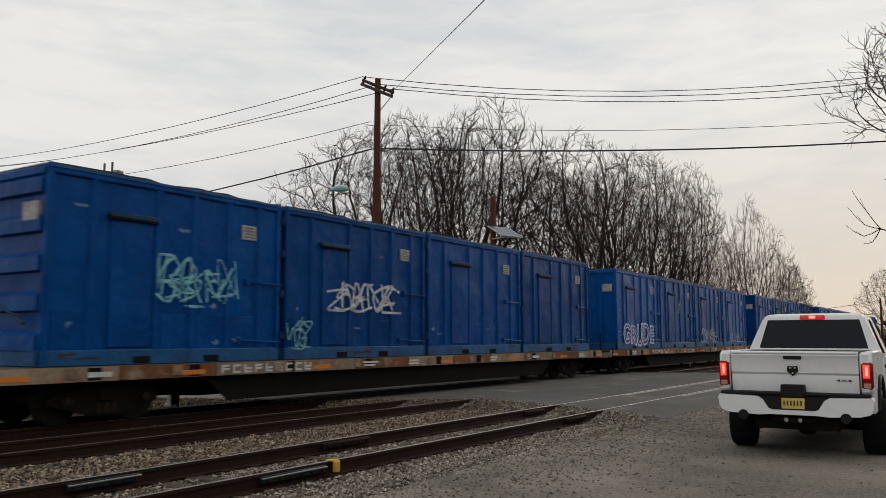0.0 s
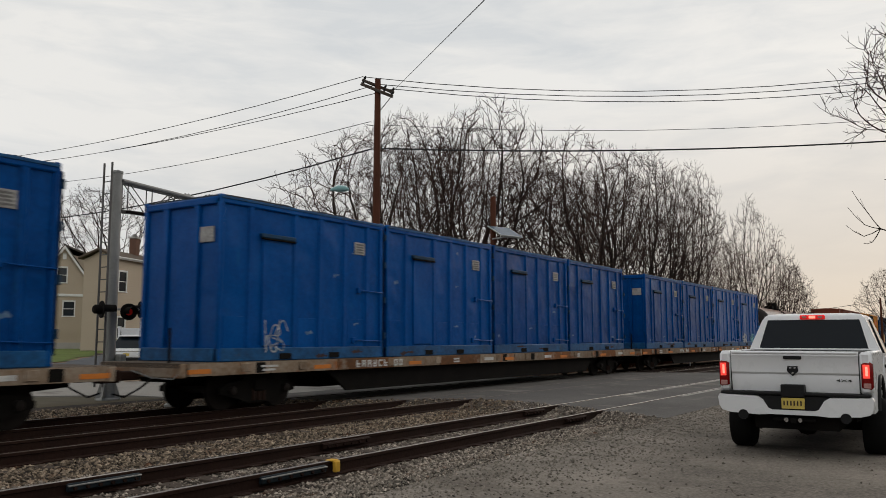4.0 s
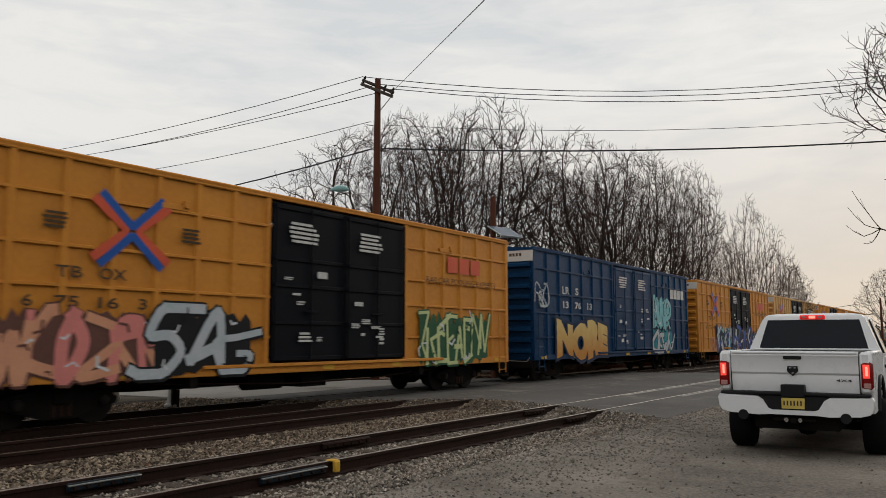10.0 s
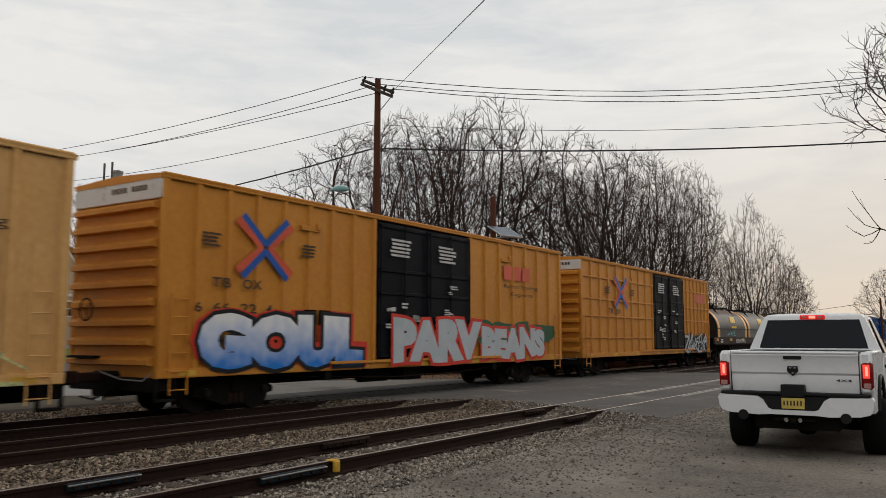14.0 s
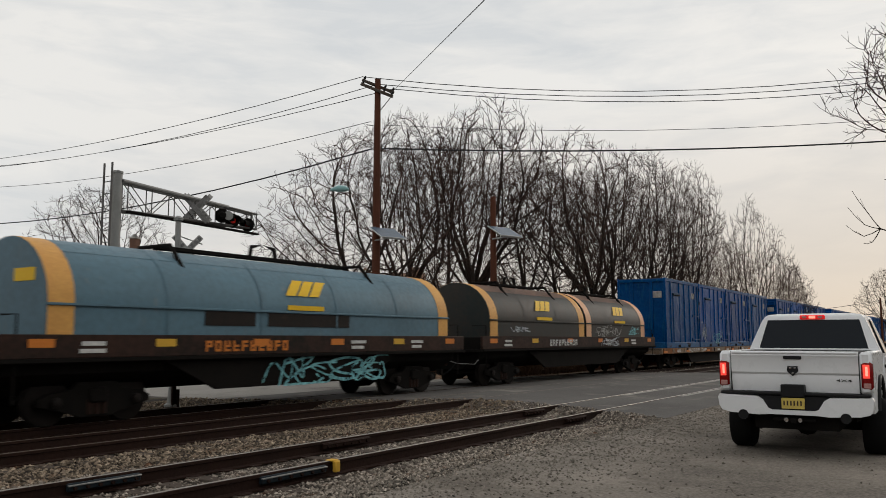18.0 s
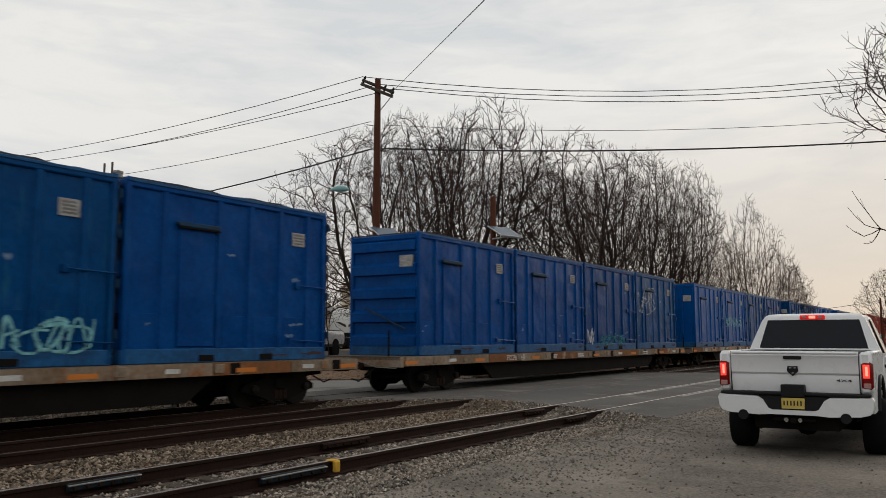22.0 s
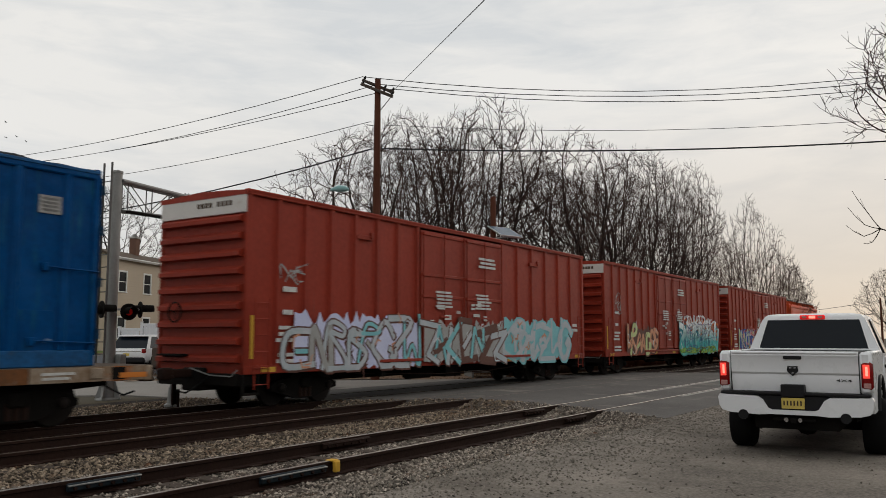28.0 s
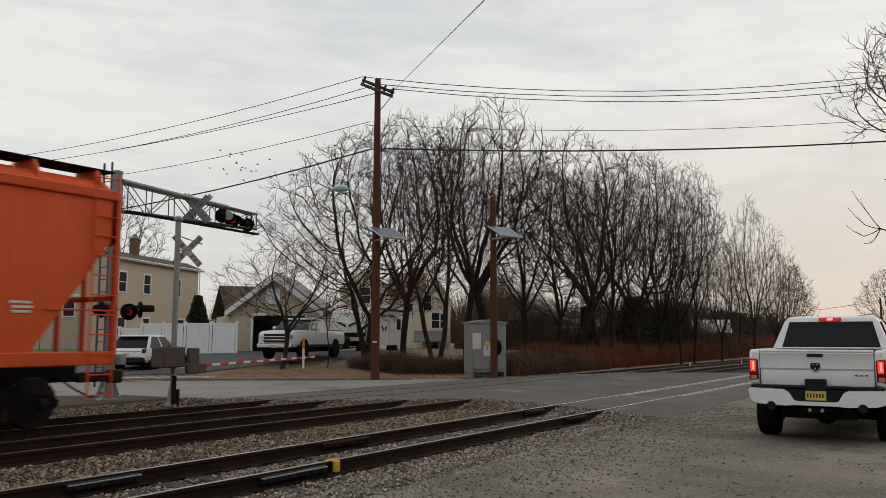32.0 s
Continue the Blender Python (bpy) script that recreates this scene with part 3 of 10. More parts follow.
def rail_shape(x0, x1, y, z):
    """A flat-bottomed rail: head, web and foot."""
    p = [(-0.07, -0.165), (0.07, -0.165), (0.07, -0.15), (0.012, -0.135), (0.012, -0.045), (0.036, -0.035), (0.036, -0.004), (0.026, 0.0), (-0.026, 0.0),
         (-0.036, -0.004), (-0.036, -0.035), (-0.012, -0.045), (-0.012, -0.135), (-0.07, -0.15)]
    return Shape().prism([(a + y, b * 1.2 + z) for a, b in p], "x", x0, x1)


track_rows = [("near", 7.62, 9.15, 0.0), ("middle", 12.08, 13.42, -0.01), ("far", 15.0, 16.45, 0.0)]
tie_mesh = mesh_of("tie", Shape().cbox(-0.115, 0.115, -1.3, 1.3, -0.33, -0.155, 0.012), M["tie"])
plate_mesh = mesh_of("tie_plate", Shape().cbox(-0.1, 0.1, -0.17, 0.17, -0.157, -0.143, 0.006), M["rust"])
for nm, ya, yb, zz in track_rows:
    t = thing("railway_track", pose(0, 0, 0), "rusty railway track on grey crushed-stone ballast", "track", "railway tracks", "structure")
    for y in (ya, yb):
        part("rail", rail_shape(-60, 900, y, zz), M["rust"], t)
        part("rail_head", Shape().prism([(y - 0.030, zz - 0.006), (y + 0.030, zz - 0.006), (y + 0.024, zz + 0.003), (y - 0.024, zz + 0.003)], "x", -60, 900), M["shine"] if nm == "near" else M["dull_head"], t, "worn shiny running surface")
    rng = random.Random(len(nm))
    for x in span(-6, 19, 0.54) + span(39, 64, 0.54):
        o = part("tie", tie_mesh, None, t)
        o.location, o.rotation_euler = (x + rng.uniform(-0.03, 0.03), (ya + yb) / 2 + rng.uniform(-0.04, 0.04), zz - 0.033 + rng.uniform(-0.012, 0.004)), (0, 0, rng.uniform(-0.02, 0.02))
        if x < 17:
            for y in (ya, yb):
                o = part("tie_plate", plate_mesh, None, t)
                o.location = (x, y, zz - 0.033)
# insulated joints of the near track
band_m = mat("pale_crossing_header", (0.30, 0.29, 0.27), 0.8, second=(0.18, 0.17, 0.16), big=1.5, fine=20, bump=0.2)
for x0, y in ((23.4, 9.15), (23.9, 7.62)):
    tagged(part("crossing_header", Shape().cbox(x0, 43.5, y - 0.20, y - 0.05, -0.05, -0.002, 0.01), band_m), "pale worn header strip beside a crossing rail", "header strip", kind="structure")
joint_m = mat("dark_blue_joint_bar", (0.012, 0.02, 0.026), 0.45, second=(0.008, 0.012, 0.015), bump=0.1)
for x0, x1, y, mm in ((5.75, 6.75, 9.15, joint_m), (7.35, 8.55, 7.62, joint_m), (10.2, 11.4, 9.15, M["rust"]), (17.2, 18.2, 9.15, M["rust"]), (16.2, 17.2, 7.62, M["rust"])):
    j = thing("joint_bar", pose(0, 0, 0), "bolted steel joint bar on a rail's side", "joint bar", "joint bars")
    part("bar", Shape().cbox(x0, x1, y - 0.085, y - 0.03, -0.125, -0.03, 0.012), mm, j)
    part("lip", Shape().cbox(x0, x1, y - 0.10, y - 0.05, -0.065, -0.045, 0.006), M["galv"] if mm is joint_m else M["rust"], j)
    for k in range(6):
        xx = x0 + (x1 - x0) * (k + 0.5) / 6
        part("bolt", Shape().lathe([(0.022, -0.03), (0.022, 0.0), (0.012, 0.005)], "y", (xx, y - 0.085, -0.09), 6), M["rust"], j)
clampy = thing("rail_clamp", pose(0, 0, 0), "yellow painted clamp on the near rail", "clamp")
part("clamp", Shape().cbox(8.67, 8.81, 7.55, 7.68, -0.01, 0.012, 0.008), M["yellow_mark"], clampy)
part("jaw", Shape().cbox(8.69, 8.79, 7.50, 7.57, -0.15, 0.0, 0.012), M["yellow_mark"], clampy)

# ballast: loose crushed stone on a bed whose near-black colour paints the shaded gaps
ins_road = within(road_poly)


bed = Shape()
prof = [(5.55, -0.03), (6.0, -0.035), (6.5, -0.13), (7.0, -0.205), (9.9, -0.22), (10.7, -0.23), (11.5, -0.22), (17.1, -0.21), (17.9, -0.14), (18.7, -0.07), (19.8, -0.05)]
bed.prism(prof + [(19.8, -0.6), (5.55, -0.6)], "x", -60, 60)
tagged(part("ballast", bed, M["bed"]), "near-black ballast bed under the tracks, coloured as the shade between stones", "ballast", kind="structure")


def edge_x(y):
    """Where the crossing's asphalt ends on the side of the open tracks."""
    return float(np.interp(y, [5.7, 9, 12, 15, 18], [17.1, 19.0, 19.7, 16.9, 15.7]))


def mound(x, y):
    """The stone and dirt banked up against the asphalt's edge, above the bed."""
    e = edge_x(y)
    u = smooth01(x, e - 1.3, e - 0.05)
    k = min(1.0, max(0.0, (min(abs(y - q) for _, a, b, _z in track_rows for q in (a, b)) - 0.07) / 0.12))
    return (-0.016 - prof_z(y)) * u * k if x < e + 0.6 else 0.0


def stones(name, n, x0, x1, y0, y1, r0, r1, seed, keep, zf, material=None):
    rs = np.random.RandomState(seed)
    base = np.array([(1, 0, 0), (0, 1, 0), (-1, 0, 0), (0, -1, 0), (0, 0, 1), (0, 0, -0.7)], float)
    tri = np.array([(0, 1, 4), (1, 2, 4), (2, 3, 4), (3, 0, 4), (1, 0, 5), (2, 1, 5), (3, 2, 5), (0, 3, 5)])
    p = rs.rand(n, 2) * (x1 - x0, y1 - y0) + (x0, y0)
    p = p[[keep(a, b, rs.rand()) for a, b in p]]
    n = len(p)
    r = r0 + (r1 - r0) * rs.rand(n) ** 1.5
    v = base[None] * (1 + 0.5 * (rs.rand(n, 6, 1) - 0.5)) + 0.25 * (rs.rand(n, 6, 3) - 0.5)
    v *= (0.8 + 0.7 * rs.rand(n, 1, 3)) * r[:, None, None]
    v[:, :, 2] *= 0.75
    a = rs.rand(n) * 6.28
    c, s = np.cos(a)[:, None], np.sin(a)[:, None]
    tilt = (rs.rand(n) - 0.5)[:, None] * 1.2
    x, y, z = v[:, :, 0] * c - v[:, :, 1] * s, v[:, :, 0] * s + v[:, :, 1] * c, v[:, :, 2]
    z = z + x * tilt
    zz = np.array([zf(b) + mound(a_, b) * (b > 6) for a_, b in p])
    out = np.stack([x + p[:, :1], y + p[:, 1:], z + zz[:, None] + r[:, None] * (0.1 + 0.5 * rs.rand(n, 1))], 2).reshape(-1, 3)
    f = (tri[None] + 6 * np.arange(n)[:, None, None]).reshape(-1, 3)
    me = bpy.data.meshes.new(name)
    me.from_pydata(out.tolist(), [], f.tolist())
    me.materials.append(material or stone_mat)
    return new(name, me)


def each_stone(m, low, high):
    """Every stone gets a brightness of its own."""
    n, l = m.node_tree.nodes, m.node_tree.links
    g, h, r = n.new("ShaderNodeNewGeometry"), n.new("ShaderNodeHueSaturation"), n.new("ShaderNodeMapRange")
    r.inputs[3].default_value, r.inputs[4].default_value = low, high
    b = n["Principled BSDF"]
    src = b.inputs["Base Color"].links[0].from_socket
    l.new(g.outputs["Random Per Island"], r.inputs[0])
    l.new(r.outputs[0], h.inputs["Value"])
    l.new(src, h.inputs["Color"])
    l.new(h.outputs[0], b.inputs["Base Color"])
    return m


stone_mat = each_stone(M["stone"], 0.22, 1.4)
each_stone(M["stone_brown"], 0.2, 1.3)
each_stone(M["grit"], 0.75, 1.4)


def prof_z(y):
    for (a, za), (b, zb) in zip(prof, prof[1:]):
        if a <= y <= b:
            return za + (zb - za) * (y - a) / (b - a)
    return -0.05


def in_ballast(x, y, q):
    if x > edge_x(y) + 0.25 - 1.1 * q * q or (ins_road(x, y) and y > 17.5):
        return False
    for _, a, b, _z in track_rows:
        if min(abs(y - a), abs(y - b)) < 0.14:
            return False
    return y > 6.2 or q < smooth01(y, 5.0, 6.2)


apron = sheet("dirt_apron", span(13.5, 19.9, 0.16), span(5.8, 17.9, 0.06), lambda x, y: prof_z(y) + mound(x, y) - 0.004, M["bed_dirt"], lambda x, y: edge_x(y) - 1.4 < x < edge_x(y) + 0.1)
tagged(part("dirt_apron", apron), "dirt and grit banked against the crossing's edge", "dirt", kind="structure")
tagged(stones("ballast_stones", 54000, 0.0, 20.5, 10.4, 19.0, 0.016, 0.037, 14, in_ballast, prof_z, M["stone_brown"]), "loose brown stones between the far rails", "stones", kind="stuff")
tagged(stones("ballast_stones", 52000, 0.0, 20.5, 5.2, 10.5, 0.013, 0.031, 4, in_ballast, prof_z), "loose grey and brown crushed stones between the rails", "stones", kind="stuff")
tagged(stones("roadside_grit", 50000, 3.0, 21.0, 0.0, 6.6, 0.005, 0.02, 5, lambda x, y, q: q < 0.03 + smooth01(y, 2.6, 5.4) ** 1.6 * 0.95 + 0.10 * (noise.noise((x * 0.6, y * 0.6, 9)) > 0.25) and not ins_road(x, y), lambda y: -0.015 if y < 6 else prof_z(y), M["grit"]),
       "scattered grit along the street's edge", "grit", kind="stuff")
tagged(stones("far_ballast_stones", 5000, 36, 60, 14.2, 18.6, 0.03, 0.06, 6, lambda x, y, q: not ins_road(x, y), lambda y: -0.17), "pale stones beside the far rails", "stones", kind="stuff")


# ---- bare trees ----
def colony(seed, height, radius, base, full=0.6, point=0.5, stems=1, lean=(0.0, 0.0), buds=1500, step=0.24, twig_r=0.0090, twigs=2, rough_=0.28, leaves=0, limbs=4):
    """Trunk and crown of a leafless tree: shoots that grow towards the free space of an uneven crown, thicker where more of them join."""
    rs = np.random.RandomState(seed)
    rng = random.Random(seed)
    pts = []
    while len(pts) < buds:
        f, a, q = rng.random(), rng.uniform(0, 6.283), rng.random() ** 0.42
        w = (f / full) ** 0.6 if f < full else max(1 - ((f - full) / (1 - full)) ** 1.8, 0.0) ** point
        w *= 1 + rough_ * 1.7 * noise.noise((math.cos(a) * 1.3 + seed, math.sin(a) * 1.3, f * 3.2))
        z = height * (base + (1 - base) * f)
        if rng.random() < 0.25 + 0.75 * w:
            pts.append((math.cos(a) * radius * w * q + lean[0] * z, math.sin(a) * radius * w * q + lean[1] * z, z))
    buds_ = np.array(pts)
    nodes, parent, way = [], [], []
    for k in range(stems):
        a = 6.283 * k / stems + seed
        d = np.array([lean[0] + (0.24 * math.cos(a) if stems > 1 else 0), lean[1] + (0.24 * math.sin(a) if stems > 1 else 0), 1.0])
        p = np.array([0.12 * math.cos(a) * (stems > 1), 0.12 * math.sin(a) * (stems > 1), -0.25])
        prev = -1
        while p[2] < height * (base + 0.04):
            nodes.append(p.copy())
            parent.append(prev)
            way.append(d / np.linalg.norm(d))
            prev = len(nodes) - 1
            d = d + rs.uniform(-0.10, 0.10, 3) * (1, 1, 0)
            p = p + d / np.linalg.norm(d) * step
        for j in range(limbs):
            at_ = prev - int(rng.uniform(0, 0.3) * height * base / step) if j else prev
            az, up = a + 6.283 * j / limbs + rng.uniform(-0.5, 0.5), rng.uniform(0.75, 1.9) if j else 3.0
            v, last = np.array([math.cos(az), math.sin(az), up]), max(at_, 0)
            for _ in range(int(height * rng.uniform(0.16, 0.28) / step)):
                v = v / np.linalg.norm(v) + rs.uniform(-0.13, 0.13, 3) + np.array([0, 0, 0.035])
                v = v / np.linalg.norm(v)
                nodes.append(nodes[last] + v * step)
                parent.append(last)
                way.append(v)
                last = len(nodes) - 1
    best, who = np.full(len(buds_), 1e9), np.zeros(len(buds_), int)

    def seen(lo):
        for i in range(lo, len(nodes)):
            dd = np.linalg.norm(buds_ - nodes[i], axis=1)
            m = dd < best
            best[m], who[m] = dd[m], i
    seen(0)
    alive, born = np.ones(len(buds_), bool), {}
    for it in range(90):
        ids = np.where(alive & (best < (height * 0.5 if it < 12 else 2.6)))[0]
        if len(ids) == 0:
            break
        pull = {}
        for i in ids:
            v = buds_[i] - nodes[who[i]]
            pull[who[i]] = pull.get(who[i], 0) + v / (np.linalg.norm(v) + 1e-6)
        lo = len(nodes)
        for i, v in pull.items():
            born[i] = born.get(i, 0) + 1
            if born[i] > 3:
                alive[who == i] = False
                continue
            v = v / (np.linalg.norm(v) + 1e-6) + way[i] * 0.6 + np.array([0, 0, 0.17]) + rs.uniform(-0.20, 0.20, 3)
            v = v / np.linalg.norm(v)
            nodes.append(nodes[i] + v * step)
            parent.append(i)
            way.append(v)
        seen(lo)
        alive &= best > step * 1.5
        if len(nodes) > 9000:
            break
    n = len(nodes)
    weight = np.zeros(n)
    kids = [[] for _ in range(n)]
    for i in range(n):
        if parent[i] >= 0:
            kids[parent[i]].append(i)
    for i in range(n - 1, -1, -1):
        if not kids[i]:
            weight[i] = 1.0
        if parent[i] >= 0:
            weight[parent[i]] += weight[i]
    rad = twig_r * 1.1 * weight ** 0.5
    cap_r = height * 0.014
    rad = np.where(rad > cap_r, cap_r + (rad - cap_r) * 0.35, rad)
    wood, crown = Shape(), Shape()

    def follow(i, start):
        chain = [i] if start < 0 else [start, i]
        while kids[chain[-1]]:
            chain.append(max(kids[chain[-1]], key=lambda c: weight[c]))
        for c in chain[(0 if start < 0 else 1):]:
            main = max(kids[c], key=lambda q: weight[q]) if kids[c] else None
            todo.extend((q, c) for q in kids[c] if q != main)
        rr = [min(rad[c], rad[i]) for c in chain]
        cut = next((k for k, r_ in enumerate(rr) if r_ < twig_r * 3.2), len(chain))
        if cut >= 2:
            wood.tube([nodes[c] for c in chain[:cut + 1]], rr[:cut + 1], 7 if rr[0] > 0.06 else 5, cap=False)
        lo = max(cut - 1, 0) if cut >= 2 else 0
        if len(chain) - lo >= 2:
            crown.tube([nodes[c] for c in chain[lo:]], rr[lo:], 3, cap=False)
    todo = [(i, -1) for i in range(n) if parent[i] < 0]
    while todo:
        i, st_ = todo.pop()
        follow(i, st_)
    for i in range(n):
        if weight[i] > 5:
            continue
        for _ in range(twigs if weight[i] < 2 else (1 if rng.random() < 0.7 else 0)):
            d = Vector(way[i]) + Vector((rng.uniform(-1, 1), rng.uniform(-1, 1), rng.uniform(-0.45, 0.85))) * 0.85
            d.normalize()
            p0 = Vector(nodes[i])
            ln = rng.uniform(0.22, 0.62)
            p1 = p0 + d * ln * 0.5 + Vector((rng.uniform(-1, 1), rng.uniform(-1, 1), rng.uniform(-1, 1))) * 0.05
            p2 = p1 + (d + Vector((rng.uniform(-0.4, 0.4), rng.uniform(-0.4, 0.4), rng.uniform(-0.1, 0.5)))).normalized() * ln * 0.5
            crown.tube([p0, p1, p2], [twig_r * 0.9, twig_r * 0.8, twig_r * 0.55], 3, cap=False)
            if rng.random() < 0.6:
                d2 = (d + Vector((rng.uniform(-1, 1), rng.uniform(-1, 1), rng.uniform(-0.6, 0.8)))).normalized()
                crown.tube([p1, p1 + d2 * ln * 0.55], [twig_r * 0.7, twig_r * 0.5], 3, cap=False)
            if leaves and rng.random() < leaves:
                crown.add([p2 + Vector((rng.uniform(-0.05, 0.05), rng.uniform(-0.05, 0.05), rng.uniform(-0.05, 0.05))) for _j in range(3)], [(0, 1, 2)])
    k = height / max(v[2] for v in crown.v)
    wood.v = [(a, b, c * k) for a, b, c in wood.v]
    crown.v = [(a, b, c * k) for a, b, c in crown.v]
    return mesh_of("trunk", wood, M["bark"]), mesh_of("crown", crown, M["twig"], smooth=False)


TREES = {}
KINDS = {"round": dict(seed=3, height=10, radius=4.0, base=0.20, full=0.5, point=0.5, stems=1, limbs=6, buds=1750, leaves=0.05),
         "vase": dict(seed=8, height=10, radius=3.7, base=0.22, full=0.62, point=0.42, stems=2, limbs=4, buds=1750),
         "tall": dict(seed=21, height=10, radius=2.9, base=0.26, full=0.45, point=0.8, stems=1, limbs=6, buds=1600, rough_=0.4),
         "leaning": dict(seed=14, height=10, radius=3.9, base=0.18, full=0.6, point=0.5, stems=1, limbs=6, lean=(0.10, -0.05), buds=1250, leaves=0.10),
         "spreading": dict(seed=67, height=10, radius=5.2, base=0.14, full=0.52, point=0.5, stems=2, limbs=4, buds=1500, rough_=0.35),
         "low": dict(seed=30, height=5, radius=3.0, base=0.28, full=0.5, point=0.6, lean=(-0.14, 0.16), limbs=5, buds=620, step=0.18, twig_r=0.006, twigs=2),
         "slender": dict(seed=52, height=10, radius=1.0, base=0.34, full=0.45, point=0.9, limbs=0, buds=330, twig_r=0.007, twigs=2),
         "layered": dict(seed=77, height=10, radius=3.8, base=0.18, full=0.34, point=1.1, limbs=6, buds=1350, rough_=0.5, leaves=0.25)}


def tree(kind, at, height, turn, label, group="bare trees", wide=1.0):
    if kind not in TREES:
        TREES[kind] = colony(**KINDS[kind]), KINDS[kind]["height"]
    (trunk, crown), h0 = TREES[kind]
    x, y = at[0], at[1]
    t = thing("tree", pose(x, y, ground_z(x, y), 0, 0, turn), label, "tree", group)
    s = height / h0
    for nm, me in (("trunk", trunk), ("crown", crown)):
        o = part(nm, me, None, t)
        o.scale = (s * wide, s * wide, s)
    return t


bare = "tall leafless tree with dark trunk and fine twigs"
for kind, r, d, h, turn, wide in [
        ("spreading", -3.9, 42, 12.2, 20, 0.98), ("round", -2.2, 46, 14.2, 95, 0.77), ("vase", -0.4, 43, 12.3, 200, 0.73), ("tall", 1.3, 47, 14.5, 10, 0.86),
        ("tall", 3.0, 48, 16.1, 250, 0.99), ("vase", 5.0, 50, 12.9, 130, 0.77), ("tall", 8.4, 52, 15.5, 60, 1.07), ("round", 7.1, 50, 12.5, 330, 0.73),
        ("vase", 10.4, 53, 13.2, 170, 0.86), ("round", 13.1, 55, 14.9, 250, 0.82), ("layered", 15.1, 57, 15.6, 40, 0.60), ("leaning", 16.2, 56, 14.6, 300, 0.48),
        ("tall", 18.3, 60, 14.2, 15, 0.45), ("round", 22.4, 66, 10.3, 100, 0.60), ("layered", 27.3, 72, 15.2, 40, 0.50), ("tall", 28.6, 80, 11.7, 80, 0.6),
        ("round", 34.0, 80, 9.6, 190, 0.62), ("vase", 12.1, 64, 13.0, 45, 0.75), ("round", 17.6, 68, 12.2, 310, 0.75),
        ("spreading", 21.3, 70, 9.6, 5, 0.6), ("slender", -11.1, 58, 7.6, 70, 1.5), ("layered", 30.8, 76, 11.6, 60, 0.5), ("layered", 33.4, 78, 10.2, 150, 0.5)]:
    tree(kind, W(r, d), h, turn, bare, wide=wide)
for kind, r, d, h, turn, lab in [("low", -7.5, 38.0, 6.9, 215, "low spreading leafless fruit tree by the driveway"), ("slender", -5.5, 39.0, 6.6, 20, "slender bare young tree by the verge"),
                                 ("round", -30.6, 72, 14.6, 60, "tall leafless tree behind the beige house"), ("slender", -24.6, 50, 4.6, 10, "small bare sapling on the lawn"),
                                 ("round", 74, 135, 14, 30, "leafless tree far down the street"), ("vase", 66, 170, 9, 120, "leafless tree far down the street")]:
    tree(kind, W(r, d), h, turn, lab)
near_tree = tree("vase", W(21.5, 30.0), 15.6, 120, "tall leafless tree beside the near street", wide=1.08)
foot = W(21.5, 30.0)


def bough_point(r, d, z):
    p = W(r, d)
    return Vector((p.x - foot.x, p.y - foot.y, z))


fork = bough_point(15.8, 29.2, 5.65)
limb = Shape().tube([bough_point(21.4, 30.0, 3.4), bough_point(18.6, 29.6, 4.9), bough_point(17.0, 29.3, 5.3), fork], [0.10, 0.055, 0.035, 0.022], 6, cap=False)
for tip_r, tip_z, bow in ((14.74, 7.0, 0.08), (14.55, 6.4, -0.12), (14.45, 5.75, -0.22), (15.05, 5.1, -0.1)):
    tip = bough_point(tip_r, 29.0, tip_z)
    mid = fork.lerp(tip, 0.5) + Vector((0, 0, bow - 0.12))
    limb.tube([fork, fork.lerp(mid, 0.5) + Vector((0, 0, -0.03)), mid, mid.lerp(tip, 0.55) + Vector((0, 0, -0.04)), tip], [0.018, 0.016, 0.014, 0.011, 0.007], 5)
    limb.tube([mid, mid + (tip - fork) * 0.22 + Vector((0, 0, 0.16))], [0.008, 0.005], 4)
part("bough", limb, M["bark"], near_tree, "long low bough with upturned tips").matrix_basis = Matrix.Rotation(radians(-120), 4, "Z")


